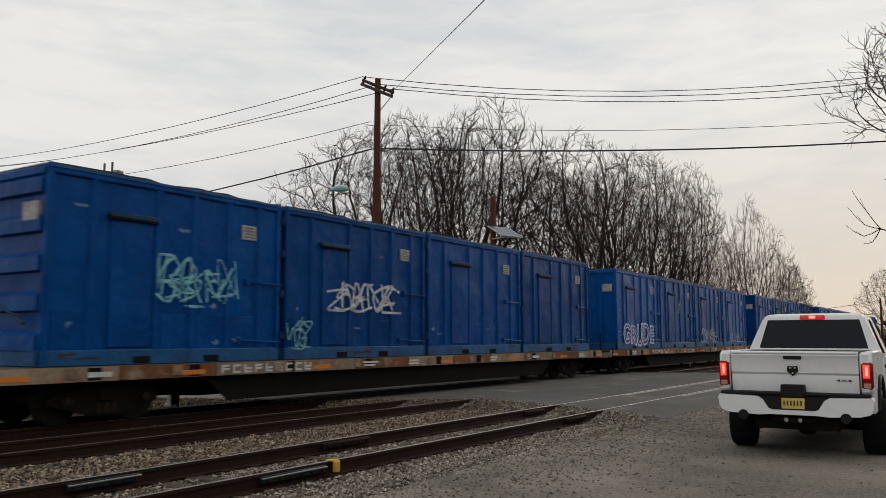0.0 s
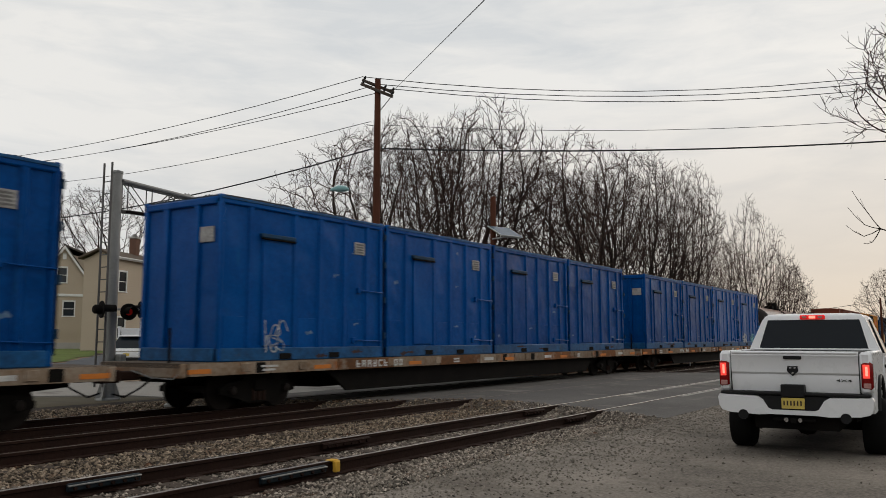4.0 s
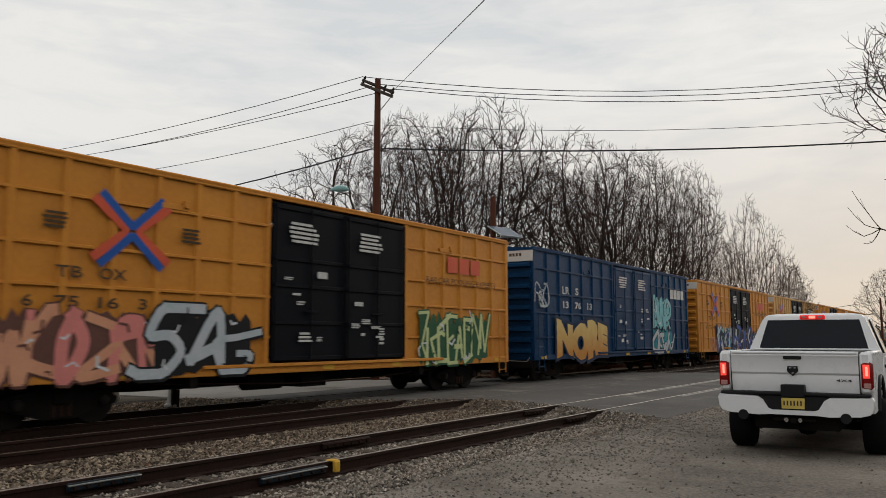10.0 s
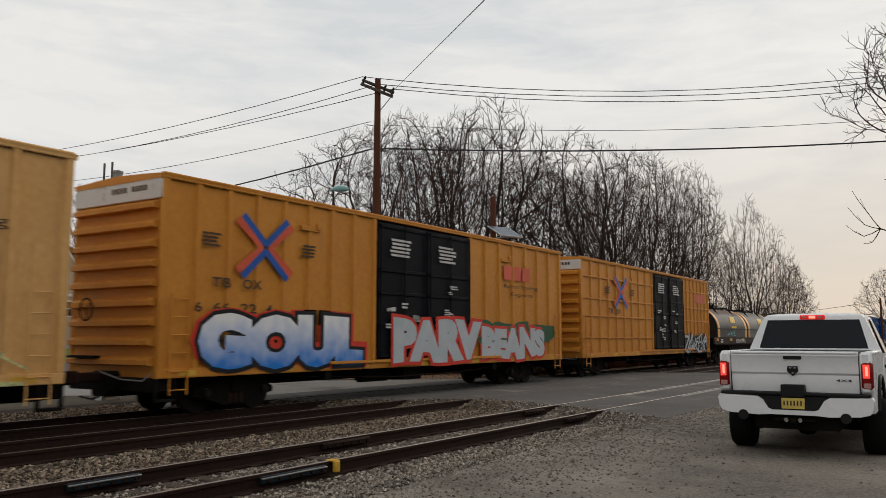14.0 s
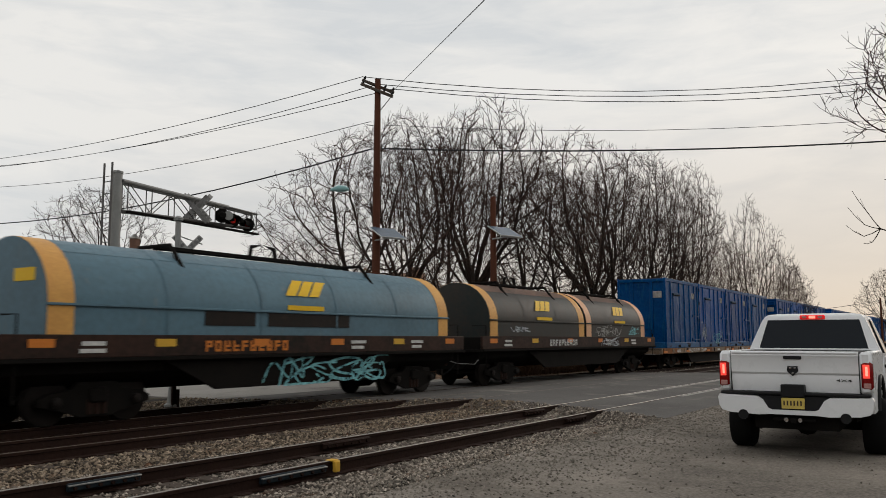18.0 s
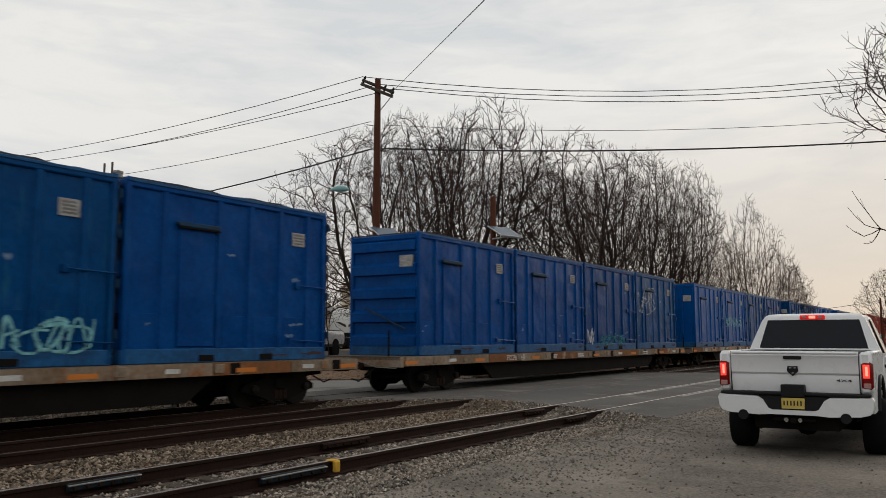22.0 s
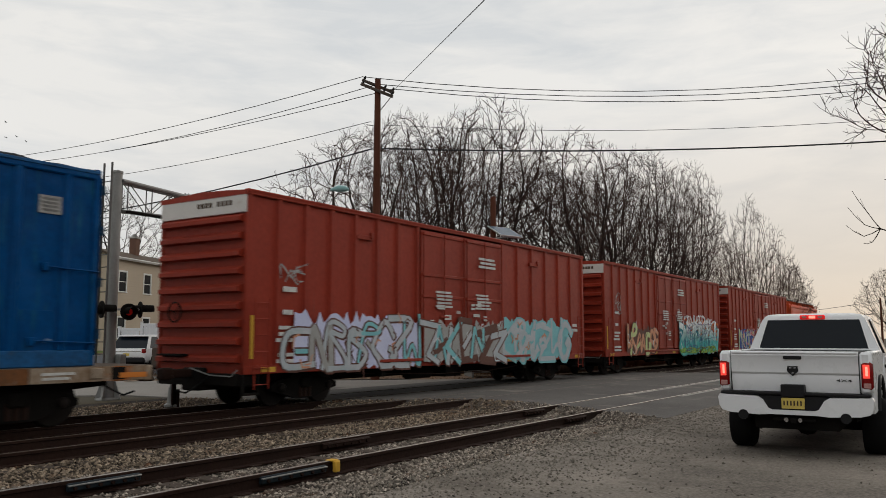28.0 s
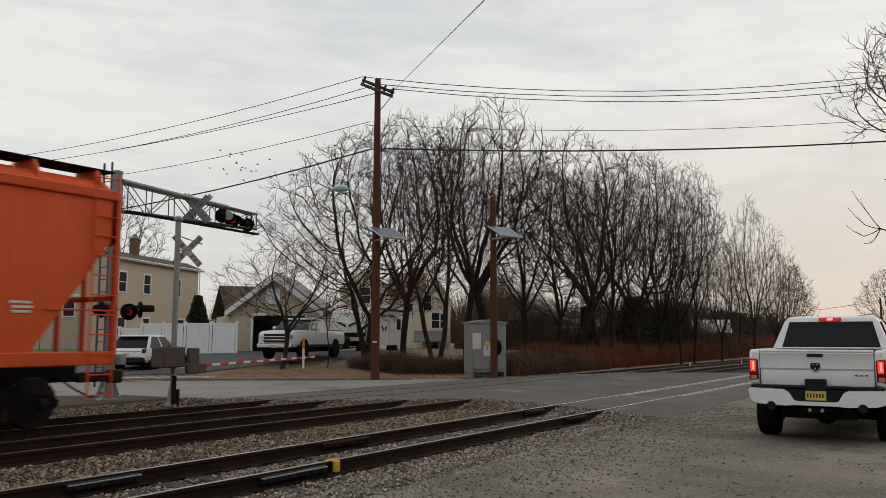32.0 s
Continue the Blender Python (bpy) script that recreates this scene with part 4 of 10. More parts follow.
# ---- brush, litter, dark evergreens ----
def tufts(name, n, area, h0, h1, seed, material, spread=0.5, w=0.012, leaves=2):
    """Dense upright stems with small leaf scraps, as one mesh."""
    rs = random.Random(seed)
    vs, fs = [], []
    for _ in range(n):
        x, y, hk = area(rs)
        z = ground_z(x, y) + 0.03 + (0.34 * (1 - smooth01(y, 18.7, 19.6)) if y > 16.4 else 0)
        h = rs.uniform(h0, h1) * hk
        a = rs.uniform(0, 6.28)
        dx, dy = math.cos(a) * spread * h * rs.random(), math.sin(a) * spread * h * rs.random()
        b = rs.uniform(0, 3.14)
        ux, uy = math.cos(b) * w, math.sin(b) * w
        o = len(vs)
        vs += [(x - ux, y - uy, z), (x + ux, y + uy, z), (x + dx * 0.5 + ux * 0.7, y + dy * 0.5 + uy * 0.7, z + h * 0.6), (x + dx * 0.5 - ux * 0.7, y + dy * 0.5 - uy * 0.7, z + h * 0.6), (x + dx, y + dy, z + h)]
        fs += [(o, o + 1, o + 2, o + 3), (o + 3, o + 2, o + 4)]
        for _k in range(leaves):
            f = rs.uniform(0.25, 1.0)
            cx, cy, cz = x + dx * f + rs.uniform(-0.1, 0.1), y + dy * f + rs.uniform(-0.1, 0.1), z + h * f + rs.uniform(-0.08, 0.08)
            q = rs.uniform(0.02, 0.055) * (1 + w * 25) * 0.8
            o = len(vs)
            vs += [(cx + rs.uniform(-q, q), cy + rs.uniform(-q, q), cz + rs.uniform(-q, q)) for _j in range(3)]
            fs += [(o, o + 1, o + 2)]
    me = bpy.data.meshes.new(name)
    me.from_pydata(vs, [], fs)
    me.materials.append(material)
    return new(name, me)


def patch(x0, x1, ya, yb, depth):
    """Picks places in a band that runs from (x0, ya) to (x1, yb), that many metres deep, in lumps."""
    def pick(rs):
        u = rs.random()
        x, y = x0 + (x1 - x0) * u, ya + (yb - ya) * u + rs.random() * depth
        return x, y, max(0.7 + 0.6 * noise.noise((x * 0.45, y * 0.45, 1.0)), 0.35)
    return pick


tagged(tufts("brush", 6000, patch(30.3, 33.4, 22.6, 19.9, 3.0), 0.5, 1.15, 1, M["brush_brown"], 1.0, 0.009, 5), "low tangled brown brush behind the pole", "brush", kind="stuff")
tagged(tufts("brush", 11000, patch(33.2, 43.0, 18.0, 18.0, 3.6), 0.6, 1.4, 2, M["brush_brown"], 1.0, 0.01, 5), "tangled brown brush beside the cabinet", "brush", kind="stuff")
tagged(tufts("brush", 19000, patch(42, 72, 18.4, 18.6, 4.5), 0.9, 1.9, 3, M["brush"], 0.9, 0.016, 4), "long bank of rust-red brush beside the tracks", "brush", kind="stuff")
tagged(tufts("brush", 10000, patch(72, 150, 18.6, 18.8, 5.0), 1.1, 2.4, 7, M["brush"], w=0.035), "distant rust-red brush along the tracks", "brush", kind="stuff")


def along(r0, r1, d0, d1, depth):
    """The same by metres to the side and ahead, for the undergrowth of the far wood."""
    def pick(rs):
        u = rs.random()
        p = W(r0 + (r1 - r0) * u, d0 + (d1 - d0) * u + rs.random() * depth)
        return p.x, p.y, max(0.7 + 0.7 * noise.noise((p.x * 0.25, p.y * 0.25, 5.0)), 0.3)
    return pick


tagged(tufts("undergrowth", 3000, along(1.0, 10, 62, 74, 10), 5.0, 8.0, 15, M["thicket"], 0.5, 0.02, 5), "tall bare saplings crowded behind the trees", "undergrowth", kind="stuff")
tagged(tufts("undergrowth", 10000, along(1.5, 26, 54, 72, 8), 2.2, 6.0, 11, M["thicket"], 0.5, 0.016, 5), "dense bare undergrowth between the trees", "undergrowth", kind="stuff")
tagged(tufts("undergrowth", 9000, along(4, 40, 68, 105, 16), 3.0, 7.5, 12, M["thicket"], 0.35, 0.03, 5), "dense bare undergrowth deeper in the wood", "undergrowth", kind="stuff")
tagged(tufts("far_wood", 7000, along(-40, 60, 120, 150, 30), 4.0, 10.0, 13, M["thicket"], 0.3, 0.07, 6), "far belt of bare grey-brown woodland", "woodland", kind="stuff")
tagged(tufts("far_wood", 5000, along(60, 160, 190, 330, 30), 5.0, 11.0, 14, M["twig"], 0.3, 0.12, 6), "far belt of bare grey-brown woodland down the line", "woodland", kind="stuff")


def scatter_leaves(name, n, poly, seed):
    rs = random.Random(seed)
    vs, fs = [], []
    test = within(poly)
    x0, x1, y0, y1 = min(p[0] for p in poly), max(p[0] for p in poly), min(p[1] for p in poly), max(p[1] for p in poly)
    while len(fs) < n:
        x, y = rs.uniform(x0, x1), rs.uniform(y0, y1)
        if not test(x, y):
            continue
        z = ground_z(x, y) + 0.05 + (0.34 * (1 - smooth01(y, 18.7, 19.6)) * smooth01(y, 16.4, 18.0))
        q = 0.06
        o = len(vs)
        vs += [(x + rs.uniform(-q, q), y + rs.uniform(-q, q), z + rs.uniform(0, 0.05)) for _ in range(3)]
        fs.append((o, o + 1, o + 2))
    me = bpy.data.meshes.new(name)
    me.from_pydata(vs, [], fs)
    me.materials.append(M["litter"])
    return new(name, me)


tagged(scatter_leaves("leaf_litter", 14000, [(21.6, 27.4), (25.1, 22.1), (28.9, 18.4), (36, 17.6), (38, 24), (27, 36), (21, 32)], 9), "fallen brown leaves over the verge", "leaves", kind="stuff")


def evergreen(r, d, h, w, seed):
    rs = random.Random(seed)
    p = W(r, d)
    t = thing("evergreen_shrub", pose(p.x, p.y, ground_z(p.x, p.y)), "dark evergreen thicket under the bare trees", "shrub", "evergreen thicket")
    part("trunk", Shape().tube([(0, 0, -0.1), (0.1, 0, h * 0.5)], [0.12, 0.05], 6), M["bark"], t)
    vs, fs = [], []
    for _ in range(5200):
        f = rs.random() ** 0.8
        a, rad = rs.uniform(0, 6.28), w * math.sqrt(rs.random()) * (1.05 - 0.7 * f) * (0.8 + 0.35 * math.sin(3 * f + seed))
        c = (math.cos(a) * rad, math.sin(a) * rad, 0.1 + f * h)
        q = rs.uniform(0.06, 0.16)
        o = len(vs)
        vs += [(c[0] + rs.uniform(-q, q), c[1] + rs.uniform(-q, q), c[2] + rs.uniform(-q, q)) for _j in range(3)]
        fs.append((o, o + 1, o + 2))
    me = bpy.data.meshes.new("foliage")
    me.from_pydata(vs, [], fs)
    me.materials.append(M["evergreen"])
    part("foliage", me, None, t)


for i, (r, d, h, w) in enumerate([(14.6, 63, 4.6, 2.2), (17.6, 66, 4.4, 2.4), (20.0, 70, 3.8, 2.2), (10.6, 60, 3.4, 1.8), (24.4, 84, 4.4, 2.4), (31, 92, 4.0, 3.0), (36, 100, 4.0, 3.2), (-15.6, 52, 3.4, 1.0)]):
    evergreen(r, d, h, w, i)


# an added wood, out of view behind the camera, shading the tracks from low sky
wood_rng, wv, wf = random.Random(61), [], []
for _ in range(15000):
    x, y = wood_rng.uniform(-75, 110), wood_rng.uniform(-24, -14)
    top = 8.5 + 3.0 * noise.noise((x * 0.09, y * 0.09, 2.0))
    z = top * wood_rng.random() ** 0.85
    q = wood_rng.uniform(0.45, 0.8)
    o = len(wv)
    wv += [(x + wood_rng.uniform(-q, q), y + wood_rng.uniform(-q, q), z + wood_rng.uniform(-q, q)) for _j in range(3)]
    wf.append((o, o + 1, o + 2))
me = bpy.data.meshes.new("near_wood")
me.from_pydata(wv, [], wf)
me.materials.append(M["twig"])
tagged(new("near_wood", me), "unseen brown thicket added behind the camera to shade the tracks", "woodland", kind="stuff")


# ---- houses, fence, yard ----
def siding_wall(parent, L, h, material, at, turn=0, gable=0.0, name="wall", openings=(), board=0.16):
    """A wall of lap boards in its own plane: x along it, z up, facing -y. Openings are (x0, x1, z0, z1)."""
    sh = Shape()
    n = int(math.ceil((h + gable) / board))
    for i in range(n):
        z0, z1 = i * board, min((i + 1) * board, h + gable)
        a, b = 0.0, L
        if z1 > h:
            f = min((z1 - h) / gable, 1)
            a, b = L / 2 * f, L - L / 2 * f
        cuts = sorted([(o[0], o[1]) for o in openings if o[2] < z1 - 0.02 and o[3] > z0 + 0.02])
        x = a
        for c0, c1 in cuts + [(b, b)]:
            if c0 > x:
                sh.prism([(-0.012, z1), (-0.035, z0), (0.05, z0), (0.05, z1)], "x", x, min(c0, b))
            x = max(x, c1)
    o = part(name, sh, material, parent)
    o.matrix_basis = Matrix.Translation(at) @ pose(0, 0, 0, 0, 0, turn)
    return o


def window(parent, x, z, w, h, at=(0, 0, 0), turn=0):
    """A sash window set in a wall facing -y: frame, panes, sill."""
    base = Matrix.Translation(at) @ pose(0, 0, 0, 0, 0, turn) @ Matrix.Translation((x, 0, z))
    fr = Shape()
    for a in (-w / 2 - 0.09, w / 2):
        fr.cbox(a, a + 0.09, -0.06, 0.06, -0.02, h + 0.02, 0.01)
    fr.cbox(-w / 2 - 0.09, w / 2 + 0.09, -0.07, 0.06, h, h + 0.11, 0.01)
    fr.cbox(-w / 2, w / 2, -0.03, 0.03, h * 0.5 - 0.025, h * 0.5 + 0.025, 0.008)
    win = part("window", fr, M["white"], parent)
    win.matrix_basis = base
    part("sill", Shape().cbox(-w / 2 - 0.12, w / 2 + 0.12, -0.09, 0.05, -0.08, 0.0, 0.01), M["white"], win)
    for a, b, y in ((0.0, h * 0.5, 0.012), (h * 0.5, h, -0.004)):
        part("pane", Shape().box(-w / 2, w / 2, y, y + 0.006, a, b), M["winglass"], win)
    return win


def gable_roof(parent, L, depth, h, rise_z, material, over=0.3, th=0.14, name="roof"):
    """Ridge along y, over a house of width L (x) and that depth (y)."""
    sh = Shape()
    k = rise_z / (L / 2)
    for s in (0, 1):
        a, b = (-over, L / 2) if s == 0 else (L + over, L / 2)
        za, zb = h - over * k, h + rise_z
        sh.prism([(a, za), (b, zb), (b, zb + th), (a, za + th)], "y", -over, depth + over)
    return part(name, sh, material, parent)


def side_walls(parent, L, depth, h, material, back_gable=0.0):
    siding_wall(parent, depth, h, material, (0, depth, 0), -90)
    siding_wall(parent, depth, h, material, (L, 0, 0), 90)
    siding_wall(parent, L, h, material, (L, depth, 0), 180, back_gable)


# two-storey beige house, seen along its long side
p0 = W(-21.3, 50.6) + Vector((1.5 * math.cos(radians(22)), 1.5 * math.sin(radians(22)), 0))
hz, HL2, HD2 = 0.75, 10.8, 2.2
house = thing("house", pose(p0.x, p0.y, hz, 0, 0, 22), "two-storey beige-sided house with white-trimmed windows", "house", "houses")
wins = [(0.85, 3.95, 0.8, 1.25), (3.75, 3.95, 0.8, 1.25), (7.8, 3.95, 0.75, 1.2), (0.85, 0.95, 0.8, 1.3), (3.75, 0.95, 0.8, 1.3), (8.4, 0.9, 0.95, 1.35)]
siding_wall(house, HL2, 6.05, M["siding"], (0, 0, 0), 0, openings=[(x - w / 2, x + w / 2, z, z + h) for x, z, w, h in wins])
for x, z, w, h in wins:
    window(house, x, z, w, h)
side_walls(house, HL2, HD2, 6.05, M["siding"])
rf = Shape()
rf.prism([(-0.3, 6.0), (HD2 / 2, 6.55), (HD2 + 0.3, 6.0), (HD2 + 0.3, 6.13), (HD2 / 2, 6.69), (-0.3, 6.13)], "x", -0.3, HL2 + 0.3)
part("roof", rf, M["shingle_brown"], house)
for x in (0.0, HL2 - 0.1):
    part("gable", Shape().prism([(0.05, 6.02), (HD2 - 0.05, 6.02), (HD2 / 2, 6.5)], "x", x, x + 0.1), M["siding"], house)
part("fascia", Shape().cbox(-0.3, HL2 + 0.3, -0.32, -0.28, 5.96, 6.12, 0.01), M["white"], house)
part("gutter", Shape().tube([(-0.3, -0.36, 6.08), (HL2 + 0.3, -0.36, 6.06)], 0.05, 6), M["white"], house)
part("downpipe", Shape().tube([(HL2 + 0.08, -0.1, 6.0), (HL2 + 0.08, -0.1, 0.1)], 0.045, 6), M["white"], house)
ch = part("chimney", Shape().cbox(3.5, 4.0, 0.8, 1.3, 6.1, 7.75, 0.02), M["brick"], house)
part("chimney_cap", Shape().cbox(3.43, 4.07, 0.73, 1.37, 7.75, 7.85, 0.02), M["concrete"], ch)
part("flue", Shape().lathe([(0.12, 7.85), (0.12, 8.05), (0.15, 8.07)], "z", (3.75, 1.05, 0), 10), M["galv"], ch)
part("foundation", Shape().box(0.03, HL2 - 0.03, 0.03, HD2 - 0.03, -1.0, 0.0), M["concrete"], house)
dk = part("deck", Shape().cbox(2.5, 5.9, -2.2, -0.05, 0.1, 0.25, 0.02), M["white"], house)
for x in np.linspace(2.55, 5.8, 14):
    part("baluster", Shape().box(x, x + 0.05, -2.2, -2.15, 0.25, 1.2), M["white"], dk)
part("handrail", Shape().cbox(2.5, 5.9, -2.23, -2.12, 1.2, 1.28, 0.01), M["white"], dk)

# beige cape house with its gable to the street
p1 = W(-31.3, 60.2) + Vector((0.65 * math.cos(radians(33)), -0.65 * math.sin(radians(33)), 0))
CWD, CHT, CRI = 4.6, 4.5, 3.3
cape = thing("house", pose(p1.x, p1.y, 0.85, 0, 0, -33), "beige cape house with white rakes and a dormer", "house", "houses")
cw = [(0.65, 2.2, 0.65, 1.25), (2.75, 2.5, 0.72, 1.05), (2.2, 5.0, 0.58, 1.1)]
siding_wall(cape, CWD, CHT, M["siding"], (0, 0, 0), 0, CRI, openings=[(x - w / 2, x + w / 2, z, z + h) for x, z, w, h in cw])
for x, z, w, h in cw:
    window(cape, x, z, w, h)
side_walls(cape, CWD, 10, CHT, M["siding"], CRI)
gable_roof(cape, CWD, 10, CHT, CRI, M["shingle"], 0.2)
part("band", Shape().cbox(-0.02, CWD + 0.02, -0.09, -0.04, 3.95, 4.15, 0.01), M["white"], cape)
for s in (0, 1):
    a, b = ((-0.2, 4.2), (CWD / 2, 7.8)) if s == 0 else ((CWD + 0.2, 4.2), (CWD / 2, 7.8))
    part("rake_board", Shape().prism([(a[0], a[1]), (b[0], b[1]), (b[0], b[1] - 0.26), (a[0], a[1] - 0.2)], "y", -0.26, -0.2), M["white"], cape)
part("vent", Shape().cbox(CWD / 2 - 0.13, CWD / 2 + 0.13, -0.08, -0.03, 6.75, 7.2, 0.02), M["white"], cape)
part("foundation", Shape().box(-0.02, CWD + 0.02, -0.1, 10, -1.0, 0.5), M["concrete"], cape)
part("dormer", Shape().prism([(2.6, 7.25), (4.3, 6.85), (4.3, 4.7), (3.3, 6.1)], "y", 0.9, 8.5), M["siding"], cape)
part("dormer_roof", Shape().prism([(2.3, 7.95), (4.6, 7.05), (4.6, 6.9), (2.3, 7.8)], "y", 0.6, 8.8), M["shingle"], cape)
part("downpipe", Shape().tube([(CWD + 0.08, -0.12, 4.3), (CWD + 0.08, -0.12, 0.05)], 0.05, 6), M["white"], cape)
wing = part("wing", Shape().box(-5.5, -0.05, 2.5, 8, -0.5, 2.7), M["siding_pale"], cape)
part("wing_roof", Shape().prism([(2.1, 2.65), (5.3, 4.4), (8.4, 2.65), (8.4, 2.8), (5.3, 4.55), (2.1, 2.8)], "x", -5.8, -0.05), M["shingle"], cape)
window(cape, -1.0, 0.8, 0.9, 1.4, (0, 2.5, 0))
part("porch", Shape().cbox(-1.9, -0.1, 1.6, 2.48, -0.6, 0.25, 0.02), M["white"], cape)

# garage with its open door
p2 = W(-12.65, 49.2)
gar = thing("garage", pose(p2.x, p2.y, 0.84, 0, 0, TURN - 90), "beige detached garage with a dark open doorway", "garage", "houses")
siding_wall(gar, 5.1, 2.72, M["siding"], (0, 0, 0), 0, 1.95, openings=[(1.25, 4.35, 0, 2.18)], board=0.2)
side_walls(gar, 5.1, 7.5, 2.72, M["siding"], 1.95)
gable_roof(gar, 5.1, 7.5, 2.72, 1.95, M["shingle_pale"], 0.35)
for s in (0, 1):
    a, b = ((-0.38, 2.42), (2.55, 4.72)) if s == 0 else ((5.48, 2.42), (2.55, 4.72))
    part("rake_board", Shape().prism([(a[0], a[1]), (b[0], b[1]), (b[0], b[1] - 0.42), (a[0], a[1] - 0.3)], "y", -0.42, -0.35), M["white"], gar)
tr = Shape()
tr.cbox(1.12, 1.25, -0.06, 0.06, 0, 2.3, 0.01).cbox(4.35, 4.48, -0.06, 0.06, 0, 2.3, 0.01).cbox(1.12, 4.48, -0.065, 0.06, 2.18, 2.32, 0.01)
part("door_trim", tr, M["white"], gar)
part("loft_door", Shape().cbox(2.0, 2.85, -0.075, -0.03, 2.85, 3.8, 0.015), M["white"], gar)
part("garage_floor", Shape().box(0.06, 5.04, 0.06, 7.4, -0.6, 0.02), M["concrete"], gar)
# dark panel across the garage, some way behind the doorway
part("inner_lining", Shape().box(0.2, 4.9, 3.2, 3.3, 0.02, 2.7), M["tie"], gar)
part("raised_door", Shape().cbox(1.3, 4.3, 0.2, 2.4, 2.28, 2.34, 0.01), M["white"], gar)

# houses among the trees
p3 = W(-8.2, 66)
hb = thing("house", pose(p3.x, p3.y, 0.8, 0, 0, TURN - 90), "cream two-storey house with brown roofs half hidden by bare trees", "house", "houses")
for x0, wide_, eave, peak, y0, ws in ((0.0, 3.9, 4.75, 1.6, 0.0, ((1.9, 3.7, 0.8, 1.25), (0.9, 0.8, 0.8, 1.3), (2.9, 0.8, 0.8, 1.3))),
                                      (3.9, 2.6, 4.3, 0.0, 0.7, ((1.45, 2.4, 0.75, 1.3),)),
                                      (6.5, 2.3, 3.6, 1.9, -0.3, ((0.45, 3.1, 0.6, 1.2), (1.1, 1.7, 0.6, 1.2), (1.75, 1.7, 0.5, 1.1), (0.9, 0.0, 0.8, 0.8)))):
    siding_wall(hb, wide_, eave, M["siding_pale"], (x0, y0, 0), 0, peak, openings=[(x - w / 2, x + w / 2, z, z + h) for x, z, w, h in ws])
    for x, z, w, h in ws:
        window(hb, x0 + x, z, w, h, (0, y0, 0))
    part("shell", Shape().box(x0 + 0.08, x0 + wide_ - 0.08, y0 + 0.3, 7.0, -0.8, eave - 0.05), M["siding_pale"], hb)
    for q in (0.0, wide_ - 0.06):
        part("side_wall", Shape().box(x0 + q, x0 + q + 0.06, y0 + 0.06, 7.0, -0.8, eave), M["siding_pale"], hb)
    if peak:
        mid = x0 + wide_ / 2
        part("roof", Shape().prism([(x0 - 0.3, eave - 0.2), (mid, eave + peak + 0.05), (x0 + wide_ + 0.3, eave - 0.2), (x0 + wide_ + 0.3, eave - 0.05), (mid, eave + peak + 0.22), (x0 - 0.3, eave - 0.05)], "y", y0 - 0.3, 7.2), M["shingle_tan"], hb)
        for e in (x0 - 0.3, x0 + wide_ + 0.3):
            part("rake_board", Shape().prism([(e, eave - 0.25), (mid, eave + peak - 0.02), (mid, eave + peak - 0.2), (e, eave - 0.42)], "y", y0 - 0.34, y0 - 0.29), M["white"], hb)
part("roof", Shape().prism([(0.3, 4.2), (3.6, 6.3), (6.9, 4.2), (6.9, 4.35), (3.6, 6.46), (0.3, 4.35)], "x", 3.7, 6.7), M["shingle_tan"], hb, "brown shingled main roof")
part("chimney", Shape().cbox(5.5, 6.2, 3.3, 3.9, 5.8, 6.9, 0.02), M["shingle_tan"], hb, "short brick chimney")
part("lean_to_roof", Shape().prism([(-1.9, 0.55), (-0.3, 1.35), (-0.3, 1.47), (-1.9, 0.67)], "x", 5.9, 8.3), M["shingle_pale"], hb)
for x in (6.0, 8.1):
    part("porch_post", Shape().box(x, x + 0.12, -1.8, -1.68, -0.8, 0.6), M["white"], hb)
p3 = W(-16.2, 62)
hd = thing("house", pose(p3.x, p3.y, 0.8, 0, 0, -33), "dark-roofed low house behind the garage", "house", "houses")
siding_wall(hd, 6, 2.6, M["siding_pale"], (0, 0, 0))
part("shell", Shape().box(0.06, 5.94, 0.06, 7, -0.6, 2.6), M["siding_pale"], hd)
part("roof", Shape().prism([(-0.4, 2.5), (3.5, 4.9), (7.4, 2.5), (7.4, 2.65), (3.5, 5.05), (-0.4, 2.65)], "x", -0.3, 6.3), M["shingle_brown"], hd)
for i, (r, d, w, dp, h) in enumerate([(4.2, 62, 7, 5, 2.4), (9.3, 66, 5, 4, 2.0), (14.8, 80, 4, 3, 2.0), (25.8, 74, 3.4, 3, 2.3)]):
    p3 = W(r, d)
    s_ = thing("shed", pose(p3.x, p3.y, 0.8 * smooth01(p3.y, 25, 38) - 0.05, 0, 0, -40 + 20 * i), "low pale outbuilding beyond the brush", "shed", "outbuildings")
    wo = [(w * 0.3, w * 0.3 + 0.8, 0.9, 1.7)]
    siding_wall(s_, w, h, M["siding_pale"] if i < 2 else M["white"], (0, 0, 0), 0, 1.0 if i > 1 else 0.0, openings=wo)
    window(s_, w * 0.3 + 0.4, 0.9, 0.8, 0.8)
    part("shell", Shape().box(0.05, w - 0.05, 0.06, dp, -0.4, h - 0.02), M["tie"], s_)
    gable_roof(s_, w, dp, h, 1.0, M["alu"] if i < 2 else M["white"], 0.25)

